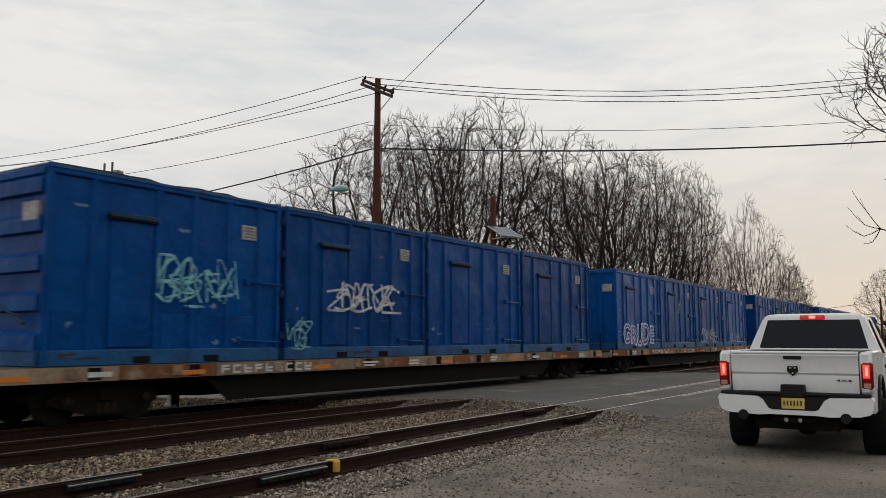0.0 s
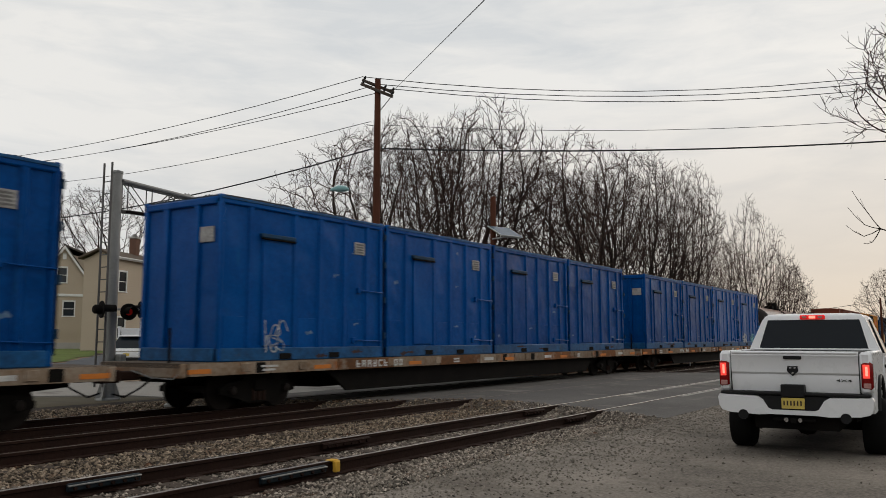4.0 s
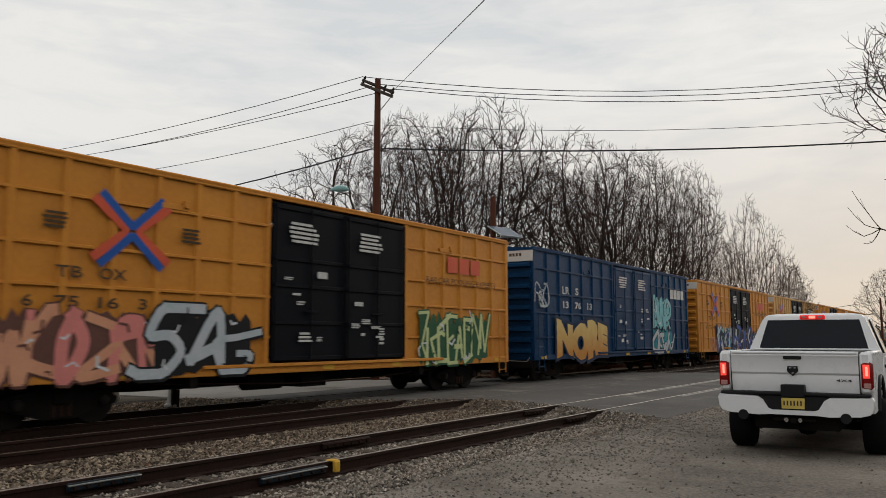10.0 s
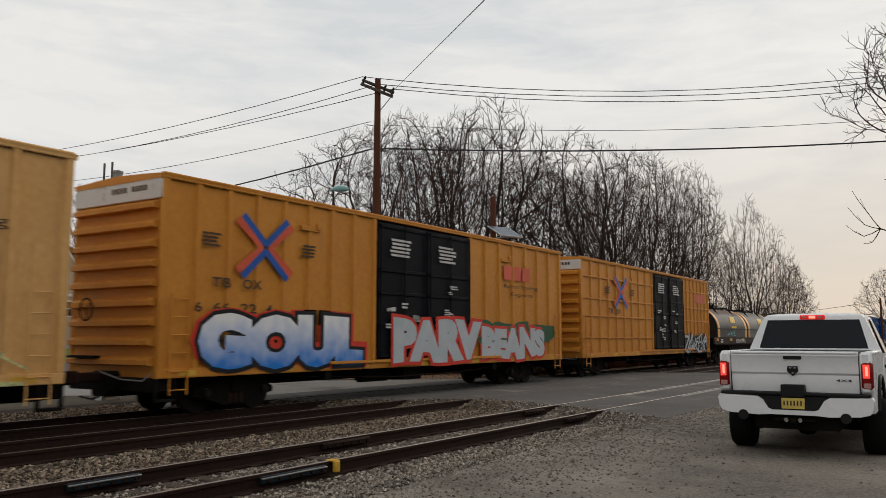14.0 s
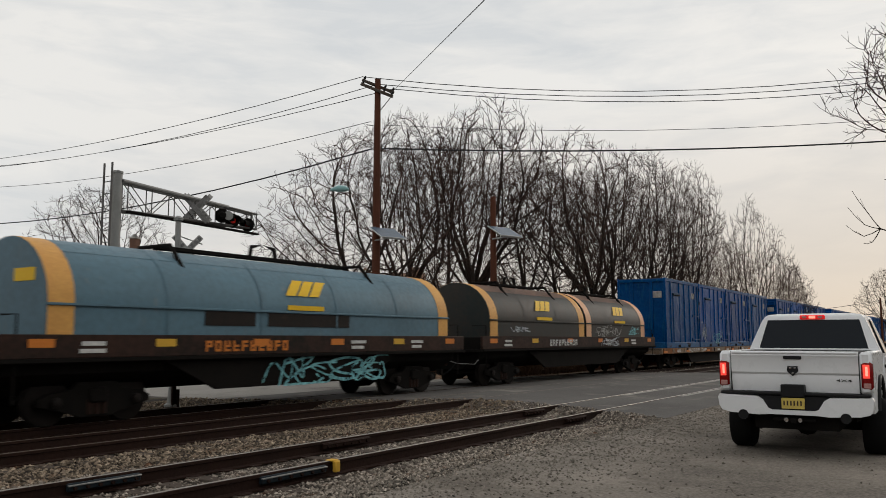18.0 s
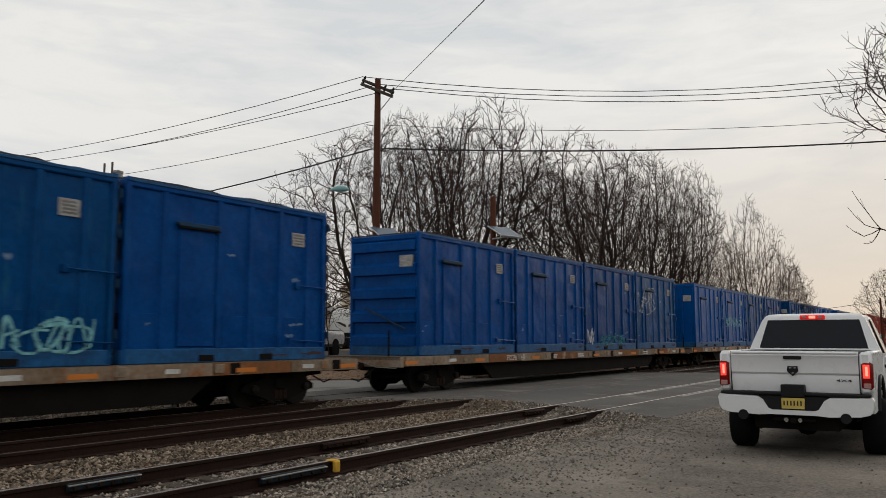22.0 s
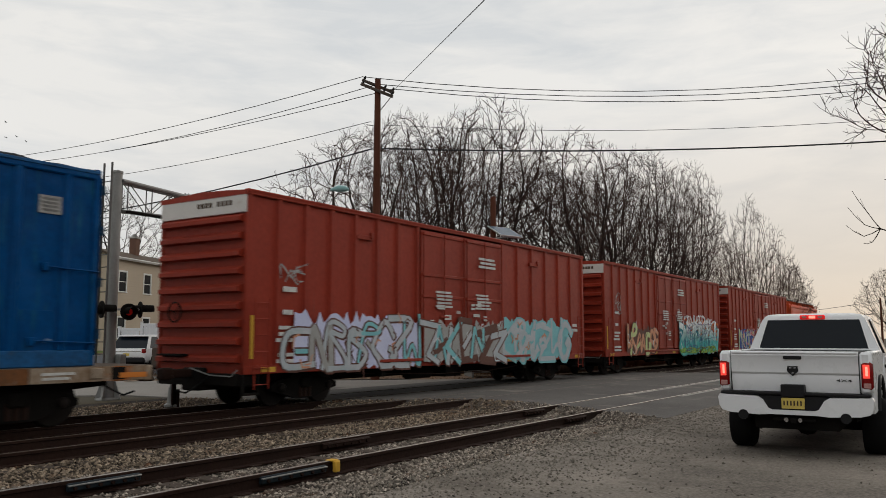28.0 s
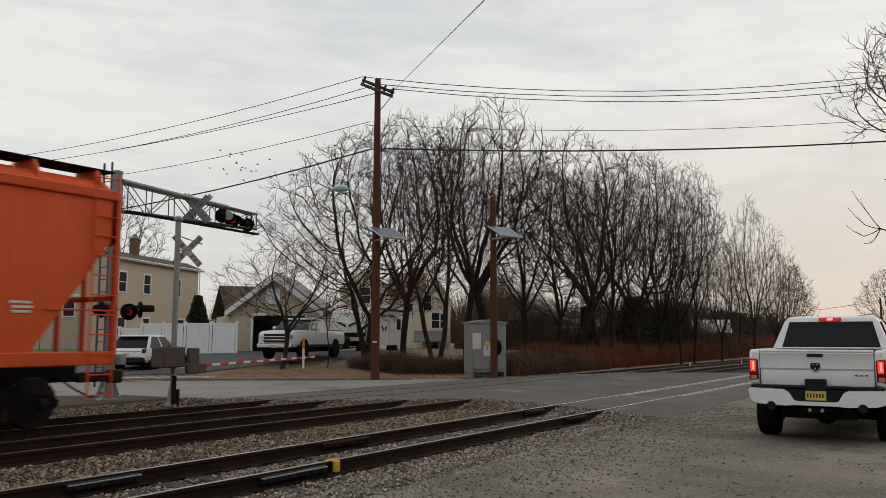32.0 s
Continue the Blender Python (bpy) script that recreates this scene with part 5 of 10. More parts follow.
# white vinyl fence
fence = thing("fence", pose(0, 0, 0), "tall white vinyl privacy fence with square posts", "fence")
fpts = [W(-18.0, 45.6), W(-14.6, 46.4), W(-11.75, 46.7)]
for a, b in ((fpts[0], fpts[1]), (fpts[1], fpts[2])):
    n = 3 if a is fpts[0] else 2
    for i in range(n):
        q0, q1 = a.lerp(b, i / n), a.lerp(b, (i + 1) / n)
        d = (q1 - q0)
        ln, ang = d.length, math.degrees(math.atan2(d.y, d.x))
        z = ground_z(q0.x, q0.y) + 0.05
        hgt = 1.5 if a is fpts[0] and i == 0 else 1.75
        k = int(ln / 0.18)
        board = mesh_of("board", Shape().cbox(0.0, (ln - 0.2) / k - 0.006, -0.018, 0.018, 0.1, hgt - 0.12, 0.005), M["vinyl"])
        for j in range(k):
            o = part("board", board, None, fence)
            o.matrix_basis = pose(q0.x, q0.y, z, 0, 0, ang) @ pose(0.1 + (ln - 0.2) * j / k, 0, 0)
        o2 = part("rail", Shape().cbox(0.05, ln - 0.05, -0.035, 0.035, hgt - 0.14, hgt, 0.01).cbox(0.05, ln - 0.05, -0.035, 0.035, 0.03, 0.16, 0.01), M["vinyl"], fence)
        o2.matrix_basis = pose(q0.x, q0.y, z, 0, 0, ang)
        for qq in ((q0, q1) if i == n - 1 else (q0,)):
            o3 = part("post", Shape().cbox(-0.065, 0.065, -0.065, 0.065, -0.2, hgt + 0.06, 0.008).prism([(-0.09, -0.09), (0.09, -0.09), (0.09, 0.09), (-0.09, 0.09)], "z", hgt + 0.06, hgt + 0.1), M["vinyl"], fence)
            o3.matrix_basis = pose(qq.x, qq.y, z, 0, 0, ang)

# ---- utility pole, wires ----
P0 = Vector((26.45, 20.82, 0))
upole = thing("utility_pole", pose(P0.x, P0.y, -0.05), "tall brown timber utility pole with crossarms", "utility pole", "utility poles")
part("shaft", Shape().tube([(0, 0, -0.4), (0, 0, 4), (0.01, 0, 8.5), (0.02, 0, 12.62)], [0.19, 0.175, 0.15, 0.125], 14), M["pole"], upole)
ad = Vector((0.55, -0.83, -0.52)).normalized()
arm_dir = Vector((0.45, -0.89, 0)).normalized()
ang = math.degrees(math.atan2(arm_dir.y, arm_dir.x))
for k, (z, tilt, off) in enumerate(((12.35, 24, 0.13), (12.1, 24, -0.13))):
    o = part("crossarm", Shape().cbox(-0.75, 0.75, -0.05, 0.05, -0.06, 0.06, 0.012), M["tie"], upole)
    o.matrix_basis = Matrix.Translation((0, 0, z)) @ pose(0, 0, 0, 0, 0, ang) @ pose(0, off, 0, 0, tilt, 0)
    for x in (-0.68, 0.3, 0.66):
        q = part("insulator", Shape().lathe([(0.015, 0.05), (0.05, 0.08), (0.055, 0.13), (0.03, 0.15), (0.045, 0.18), (0.02, 0.21)], "z", (x, 0, 0), 8), M["plastic"], upole)
        q.matrix_basis = o.matrix_basis.copy()
part("brace", Shape().tube([(0.05, -0.05, 11.2), (0.3, -0.5, 11.85)], 0.02, 6), M["galv"], upole)
part("ground_wire", Shape().tube([(0.15, -0.1, 0.1), (0.13, -0.09, 6), (0.12, -0.08, 9.5)], 0.012, 5), M["rust"], upole)
part("bracket", Shape().tube([(-0.12, 0.1, 10.6), (-0.35, 0.3, 10.62)], 0.02, 5), M["galv"], upole)
# street lamp on its arm
part("lamp_arm", Shape().tube([(-0.1, 0.08, 7.25), (-0.45, 0.42, 7.62), (-0.75, 0.72, 7.8), (-1.0, 0.97, 7.84)], 0.025, 7), M["galv"], upole)
part("lamp_head", Shape().tube([(-0.82, 0.80, 7.84), (-0.95, 0.93, 7.87), (-1.15, 1.13, 7.86), (-1.36, 1.34, 7.80)], [0.05, 0.13, 0.14, 0.04], 10), M["lamp_teal"], upole, "pale teal-grey street lamp head")

solar_m = mat("solar_glass", (0.10, 0.13, 0.17), 0.18, second=(0.085, 0.11, 0.15), bump=0.0, big=3, fine=20)


def solar(parent, z):
    """A panel tilted to the south-west in front of its pole, on an arm under the low edge and a strut to the high one."""
    a, tilt = radians(TURN), radians(29)
    right, ahead = Vector((math.sin(a), -math.cos(a), 0)), Vector((math.cos(a), math.sin(a), 0))
    u = right * 0.78 + ahead * 0.62
    v = (ahead * 0.78 - right * 0.62) * math.cos(tilt) + Vector((0, 0, math.sin(tilt)))
    m = Matrix((u.normalized(), v.normalized(), u.cross(v).normalized())).transposed().to_4x4()
    m.translation = right * 0.5 - ahead * 0.32 + Vector((0, 0, z))
    low, high = m @ Vector((-0.25, -0.46, -0.05)), m @ Vector((-0.45, 0.1, -0.05))
    o = part("solar_panel", Shape().cbox(-0.64, 0.64, -0.51, 0.51, -0.022, 0.018, 0.006), M["alu"], parent, "tilted solar panel in a pale frame")
    o.matrix_basis = m
    for i in range(4):
        for j in range(2):
            part("solar_cell", Shape().box(-0.61 + i * 0.306, -0.308 + i * 0.306, -0.48 + j * 0.483, -0.003 + j * 0.483, 0.019, 0.022), solar_m, o)
    end = m @ Vector((0.55, -0.46, -0.05))
    part("panel_arm", Shape().tube([(-0.12, -0.02, low.z - 0.02), low, end], 0.032, 6), M["galv"], parent, "pale steel arm")
    part("panel_strut", Shape().tube([(-0.05, -0.05, high.z + 0.05), high], 0.025, 6), M["galv"], parent)
    part("panel_rail", Shape().tube([(-0.5, -0.5, -0.045), (-0.5, 0.5, -0.045)], 0.024, 6), M["galv"], parent).matrix_basis = m


solar(upole, 6.02)
part("notice", Shape().cbox(-0.09, 0.09, -0.205, -0.19, 1.55, 1.6, 0.004), M["white"], upole).matrix_basis = pose(0, 0, 0, 0, 0, -56)
P1 = W(2.2, 35.4)
up2 = thing("sign_pole", pose(P1.x, P1.y, -0.05), "short brown timber pole carrying a solar panel", "pole", "utility poles")
part("shaft", Shape().tube([(0, 0, -0.3), (0, 0, 3), (0, 0, 7.9)], [0.16, 0.15, 0.12], 12), M["pole"], up2)
solar(up2, 6.31)
part("round_sign", Shape().lathe([(0.02, -0.02), (0.33, -0.02), (0.33, 0.0), (0.02, 0.0)], "x", (0.17, 0.0, 1.32), 24), M["black"], up2, "back of a dark round sign").matrix_basis = pose(0, 0, 0, 0, 0, -25)


def sagged(name, a, b, sag, r, label, n=14):
    pts = [Vector(a).lerp(Vector(b), i / n) - Vector((0, 0, sag * 4 * (i / n) * (1 - i / n))) for i in range(n + 1)]
    tagged(part(name, Shape().tube(pts, r, 5), M["wire"]), label, "cable")


far_l, far_r = Vector((26.5, 66, 0)), Vector((48.2, -12.2, 0))
top = P0 + Vector((0, 0, 0))
for dx, z0, zl, zr, s in ((-0.28, 12.7, 14.0, 16.6, (0.9, 2.2)), (0.0, 12.35, 14.0, 16.2, (1.2, 2.0)), (0.27, 12.12, 13.6, 16.0, (0.8, 2.0))):
    a = P0 + arm_dir * dx * 2.4 + Vector((0, 0, z0))
    sagged("power_line", a, (far_l.x + dx, far_l.y, zl), s[0], 0.016, "thin overhead power line")
    sagged("power_line", a, (far_r.x + dx, far_r.y + dx, zr), s[1], 0.017, "thin overhead power line")
sagged("power_line", P0 + Vector((-0.2, 0.2, 10.72)), (26.3, 66, 12.75), 1.2, 0.014, "thin black overhead service line")
sagged("power_line", P0 + Vector((0.2, -0.2, 10.6)), (48.0, -12, 13.2), 1.2, 0.012, "thin black overhead service line")
sagged("telephone_cable", P0 + Vector((-0.18, 0.1, 9.55)), (26.3, 66, 10.0), 1.3, 0.032, "thick black overhead telephone cable")
sagged("telephone_cable", P0 + Vector((0.18, -0.1, 9.6)), (48.1, -12, 11.6), 0.8, 0.034, "thick black overhead telephone cable")
e = Vector((10.4, 6.1, 6.85))
s0 = P0 + Vector((0.3, -0.4, 11.9))
sagged("service_line", s0, s0 + (e - s0) * 1.75, 0.0, 0.008, "thin overhead line running to the near side")
for q, zz in ((far_l, 14.2), (far_r, 16.2)):
    pp = thing("utility_pole", pose(q.x, q.y, ground_z(q.x, q.y)), "brown timber utility pole farther along the wires", "utility pole", "utility poles")
    part("shaft", Shape().tube([(0, 0, -0.3), (0, 0, zz)], [0.17, 0.12], 10), M["pole"], pp)
    part("crossarm", Shape().cbox(-0.8, 0.8, -0.05, 0.05, zz - 0.6, zz - 0.48, 0.01), M["tie"], pp)
fp = thing("utility_pole", pose(135.5, 12.6, -0.05), "far brown timber utility pole beside the street", "utility pole", "utility poles")
part("shaft", Shape().tube([(0, 0, -0.3), (0, 0, 7.6)], [0.17, 0.13], 8), M["pole"], fp)
sagged("power_line", (135.5, 12.6, 7.2), (230, 60, 8.5), 1.0, 0.035, "thin overhead line far down the street")
sagged("power_line", (135.5, 12.6, 5.4), (230, 60, 6.0), 0.8, 0.03, "thin overhead line far down the street")
lp = W(-40.5, 75)
lpo = thing("utility_pole", pose(lp.x, lp.y, 0.7), "dark timber pole with a solar panel beyond the lawn", "utility pole", "utility poles")
part("shaft", Shape().tube([(0, 0, -0.3), (0, 0, 8.6)], [0.17, 0.13], 8), M["pole"], lpo)
solar(lpo, 5.0)

# ---- crossing signals ----
AX, AY = 14.2, 20.7
gan = thing("crossing_signal_gantry", pose(AX, AY, -0.08), "galvanised cantilever crossing signal with truss arm", "crossing signal", "crossing signals")
part("mast", Shape().tube([(0, 0, 0), (0, 0, 6.55)], [0.16, 0.14], 14), M["galv"], gan)
part("mast_cap", Shape().lathe([(0.16, 6.5), (0.16, 6.56), (0.02, 6.6)], "z", (0, 0, 0), 14), M["galv"], gan)
part("base", Shape().lathe([(0.34, 0), (0.34, 0.06), (0.2, 0.1), (0.17, 0.9)], "z", (0, 0, 0), 12), M["galv"], gan)
for k in range(4):
    a = k * math.pi / 2 + 0.5
    part("base_rib", Shape().prism([(0.1, 0.05), (0.38, 0.05), (0.14, 0.75)], "y", -0.02, 0.02), M["galv"], gan).matrix_basis = pose(0, 0, 0, 0, 0, math.degrees(a))
ld = part("ladder", Shape().tube([(-0.33, 0.15, 0.4), (-0.33, 0.15, 6.75)], 0.03, 6).tube([(-0.33, -0.22, 0.4), (-0.33, -0.22, 6.75)], 0.03, 6), M["truss"], gan)
for k in range(17):
    part("rung", Shape().tube([(-0.33, 0.15, 0.6 + k * 0.35), (-0.33, -0.22, 0.6 + k * 0.35)], 0.016, 5), M["truss"], ld)
arm_a = math.degrees(math.atan2(0.8, 6.4))
truss = part("truss_arm", Shape().tube([(0.1, 0.12, 6.3), (6.1, 0.12, 6.12)], 0.04, 7).tube([(0.1, -0.12, 6.3), (6.1, -0.12, 6.12)], 0.04, 7)
             .tube([(0.1, 0.12, 5.42), (6.1, 0.12, 5.6)], 0.04, 7).tube([(0.1, -0.12, 5.42), (6.1, -0.12, 5.6)], 0.04, 7), M["truss"], gan)
truss.matrix_basis = pose(0, 0, 0, 0, 0, arm_a)
for k in range(7):
    x0, x1 = 0.3 + k * 0.92, 0.3 + min(k + 1, 6.25) * 0.92
    for y in (0.12, -0.12):
        t0, b0 = 6.3 - 0.028 * x0, 5.42 + 0.028 * x0
        t1, b1 = 6.3 - 0.028 * x1, 5.42 + 0.028 * x1
        part("brace", Shape().tube([(x0, y, b0), (x0, y, t0)], 0.018, 5).tube([(x0, y, t0 if k % 2 == 0 else b0), (x1, y, b1 if k % 2 == 0 else t1)], 0.016, 5), M["truss"], truss)
part("walkway", Shape().cbox(0.2, 6.0, -0.35, -0.16, 5.36, 5.42, 0.01), M["black"], truss)
for y in (-0.12, 0.12):
    part("chord", Shape().tube([(0.1, y, 6.29), (4.6, y, 6.17)], 0.062, 8), M["galv"], truss, "thick pale upper chord")
    part("end_post", Shape().tube([(6.08, y, 5.6), (6.08, y, 6.12)], 0.025, 6), M["truss"], truss)


def flasher(parent, x, y, z, turn, lit, name="flasher"):
    """A round black target with a hooded lens, facing -x before the turn."""
    o = part(name, Shape().lathe([(0.02, 0.0), (0.24, 0.0), (0.24, 0.03), (0.02, 0.03)], "x", (0, 0, 0), 22).lathe([(0.13, 0.03), (0.13, 0.2), (0.08, 0.25)], "x", (0, 0, 0), 14), M["black"], parent)
    o.matrix_basis = pose(x, y, z, 0, 0, turn)
    part("lens", Shape().lathe([(0.01, -0.03), (0.07, -0.025), (0.105, 0.0), (0.105, 0.01)], "x", (0, 0, 0), 16), M["red_signal"] if lit else M["red_lens"], o)
    n = 14
    ang_ = [math.pi * (-0.15 + 1.3 * k / n) for k in range(n + 1)]
    loop = [(math.cos(a) * 0.125, math.sin(a) * 0.125) for a in ang_] + [(math.cos(a) * 0.137, math.sin(a) * 0.137) for a in reversed(ang_)]
    vis = Shape().loft([[(-0.36, y_, z_) for y_, z_ in loop], [(0.0, y_, z_) for y_, z_ in loop]])
    part("visor", vis, M["black"], o)
    return o


def crossbuck(parent, x, y, z, turn, size=1.22, back=False):
    o = part("crossbuck", Shape().cbox(-0.012, 0.012, -size / 2, size / 2, -0.08, 0.08, 0.005), M["sign_grey"] if back else M["sign_white"], parent, "crossed white sign blades")
    o.matrix_basis = pose(x, y, z, 0, 0, turn) @ pose(0, 0, 0, 48, 0, 0)
    o2 = part("blade", Shape().cbox(0.013, 0.037, -size / 2, size / 2, -0.08, 0.08, 0.005), M["sign_grey"] if back else M["sign_white"], o)
    o2.matrix_basis = pose(0, 0, 0, 84, 0, 0)
    if not back:
        for (nm, q) in (("lettering", o), ("lettering", o2)):
            for k in range(8):
                if abs(-0.46 + k * 0.13) > 0.12:
                    part(nm, Shape().box(-0.017, -0.0125, -0.5 + k * 0.13, -0.42 + k * 0.13, -0.05, 0.05), M["sign_grey"], q, smooth=False)


flasher(gan, 4.15, 0.25, 5.80, 228, False)
flasher(gan, 4.80, 0.45, 5.74, 75, True)
flasher(gan, 5.05, 0.75, 5.76, 150, False)
flasher(gan, 5.65, 0.65, 5.70, 20, False)
part("lamp_back", Shape().lathe([(0.02, 0.0), (0.15, 0.0), (0.15, 0.02), (0.02, 0.02)], "x", (0, 0, 0), 20), M["galv"], gan, "pale back of a signal target").matrix_basis = pose(4.22, 0.02, 5.80, 0, 0, 48)
crossbuck(gan, 2.95, 0.15, 5.88, 60, 1.15, True)
crossbuck(gan, 3.25, 0.35, 5.95, 40, 1.15, False)
flasher(gan, 0.32, -0.35, 2.5, 75, True)
flasher(gan, 0.85, -0.15, 2.58, 160, False)
flasher(gan, -0.5, -0.3, 2.55, 165, False)
part("signal_bar", Shape().tube([(-0.55, -0.28, 2.55), (0.75, -0.22, 2.58)], 0.035, 6), M["galv"], gan)
part("junction_box", Shape().cbox(0.1, 0.3, -0.35, -0.1, 1.0, 1.3, 0.02), M["galv"], gan)

GX, GY = 14.10, 17.80
gate = thing("crossing_gate", pose(GX, GY, -0.1), "crossing gate mast with crossbuck and lowered striped arm", "crossing gate", "crossing signals")
part("mast", Shape().tube([(0, 0, 0), (0, 0, 4.86)], 0.075, 12), M["galv"], gate)
part("base", Shape().lathe([(0.2, 0), (0.2, 0.05), (0.13, 0.1), (0.1, 0.5)], "z", (0, 0, 0), 10), M["galv"], gate)
part("bell", Shape().lathe([(0.03, 4.86), (0.12, 4.9), (0.13, 4.96), (0.05, 5.02)], "z", (0, 0, 0), 12), M["galv"], gate)
crossbuck(gate, 0.22, -0.12, 4.1, 52, 1.05, False)
part("sign_bracket", Shape().tube([(-0.05, 0, 4.5), (0.9, 0.1, 4.35)], 0.018, 5).tube([(-0.02, 0, 4.1), (0.25, -0.12, 4.1)], 0.02, 5).tube([(-0.02, 0, 3.7), (0.18, -0.1, 3.7)], 0.018, 5), M["galv"], gate)
box_m = mat("weathered_gate_box", (0.10, 0.075, 0.06), 0.7, second=(0.06, 0.048, 0.04), bump=0.2)
mech = part("gate_mechanism", Shape().cbox(-0.55, 0.12, -0.34, 0.2, 1.02, 1.55, 0.03), box_m, gate)
part("counterweight", Shape().cbox(0.1, 0.72, -0.46, -0.32, 0.85, 1.12, 0.03).cbox(0.15, 0.5, -0.44, -0.30, 1.08, 1.52, 0.03), box_m, mech)
gdir = (Vector((25.4, 23.2, 0)) - Vector((GX, GY, 0)))
ga = math.degrees(math.atan2(gdir.y, gdir.x))
garm = part("gate_arm", Shape().cbox(0.2, 12.6, -0.02, 0.02, 0.97, 1.045, 0.008), M["cap_white"], gate)
garm.matrix_basis = pose(0, 0, 0.0, 0, 0, ga)
gstripe = mat("red_gate_stripe", (0.34, 0.03, 0.03), 0.5, second=(0.26, 0.03, 0.03), bump=0.03)
for k in range(10):
    part("stripe", Shape().cbox(0.6 + k * 1.2, 1.2 + k * 1.2, -0.024, 0.024, 0.966, 1.049, 0.004), gstripe, garm)
for x in (4.8, 8.6, 12.4):
    part("arm_lamp", Shape().lathe([(0.03, 1.045), (0.045, 1.08), (0.045, 1.13), (0.02, 1.15)], "z", (x, 0, 0), 10), M["red_signal"], garm)
part("post", Shape().cbox(-0.12, 0.0, -0.16, -0.10, 0.0, 0.8, 0.01).cbox(0.0, 0.08, -0.2, -0.14, 0.0, 0.45, 0.01), M["rust"], gate)
mk = W(-6.55, 38.6)
mark = thing("marker_post", pose(mk.x, mk.y, ground_z(mk.x, mk.y)), "white marker post with an orange top", "post")
part("post", Shape().tube([(0, 0, -0.1), (0.02, 0.02, 0.95)], 0.055, 8), M["white"], mark)
part("orange_top", Shape().tube([(0.02, 0.02, 0.95), (0.03, 0.03, 1.45)], 0.057, 8), M["s_orange"], mark)
for r, d in ((20.3, 56), (15.0, 50)):
    q = W(r, d)
    mk2 = thing("marker_stake", pose(q.x, q.y, ground_z(q.x, q.y)), "small white marker stake by the far rails", "stake", "marker stakes")
    part("stake", Shape().tube([(0, 0, -0.1), (0.03, 0, 0.7)], 0.035, 6), M["white"], mk2)

# silver equipment cabinet
pc = W(1.9, 37.2)
cab = thing("signal_cabinet", pose(pc.x, pc.y, -0.05, 0, 0, -35), "large weathered grey aluminium signal cabinet on short legs", "cabinet")
body = part("body", Shape().cbox(-0.85, 0.85, -0.45, 0.45, 0.2, 2.45, 0.03), M["cabinet_grey"], cab)
part("roof", Shape().prism([(-0.9, 2.44), (0, 2.56), (0.9, 2.44), (0.9, 2.38), (-0.9, 2.38)], "y", -0.51, 0.5), M["cabinet_grey"], cab)
for x in (-0.4, 0.42):
    d_ = part("door", Shape().cbox(x - 0.39, x + 0.39, -0.49, -0.45, 0.35, 2.3, 0.012), M["cabinet_grey"], cab)
    part("handle", Shape().cbox(x + 0.25, x + 0.3, -0.54, -0.49, 1.2, 1.4, 0.01), M["galv"], d_)
for x in (-0.79, 0.79):
    part("leg", Shape().box(x - 0.05, x + 0.05, -0.42, 0.42, -0.1, 0.2), M["galv"], cab)
part("patch", Shape().cbox(-0.83, -0.42, -0.505, -0.49, 1.25, 1.95, 0.01), M["cap_white"], cab, "pale repaired patch")
part("notice", Shape().cbox(-0.22, 0.02, -0.507, -0.492, 1.42, 1.6, 0.005), M["plate"], cab, "yellow notice")
part("placard", Shape().cbox(-0.3, 0.1, -0.502, -0.491, 0.95, 1.4, 0.005), M["cap_white"], cab)


# ---- the train ----
MOVING = []


def rolling(name, s, label, category, group):
    """A vehicle of the train whose local x = 0 stands s metres along the track at the start."""
    t = thing(name, pose(s, TRACK_Y, 0), label, category, group)
    MOVING.append((t, s, 0.0))
    return t


wheel_prof = [(0.08, -0.83), (0.08, -0.80), (0.40, -0.79), (0.455, -0.785), (0.46, -0.70), (0.485, -0.685), (0.485, -0.665), (0.40, -0.67), (0.1, -0.68), (0.085, -0.6)]
wsh = Shape().lathe(wheel_prof, "y", (0, 0, 0), 28).lathe([(r, -h) for r, h in wheel_prof], "y", (0, 0, 0), 28).tube([(0, -0.95, 0), (0, 0.95, 0)], 0.085, 12)
wheel_m = mat("wheel_steel", (0.012, 0.010, 0.009), 0.7, 0.2, second=(0.022, 0.016, 0.013), bump=0.15, big=4)
wheelset_mesh = mesh_of("wheelset", wsh, wheel_m)
fsh = Shape().prism([(-1.2, 0.52), (-1.0, 0.62), (-0.55, 0.68), (-0.42, 0.82), (0.42, 0.82), (0.55, 0.68), (1.0, 0.62), (1.2, 0.52), (1.2, 0.40), (1.0, 0.36), (0.5, 0.22), (0.35, 0.16), (-0.35, 0.16), (-0.5, 0.22), (-1.0, 0.36), (-1.2, 0.40)], "y", -0.07, 0.07)
frame_mesh = mesh_of("side_frame", fsh, M["black"])
spring_mesh = mesh_of("spring", Shape().lathe([(0.07, 0.2), (0.07, 0.5)], "z", (0, 0, 0), 8), M["rust"])
bolster_mesh = mesh_of("bolster", Shape().cbox(-0.2, 0.2, -1.15, 1.15, 0.42, 0.72, 0.04), M["black"])
cap_mesh = mesh_of("bearing_cap", Shape().lathe([(0.10, 0.0), (0.10, -0.09), (0.05, -0.12)], "y", (0, 0, 0), 10), wheel_m)
WHEELS = []


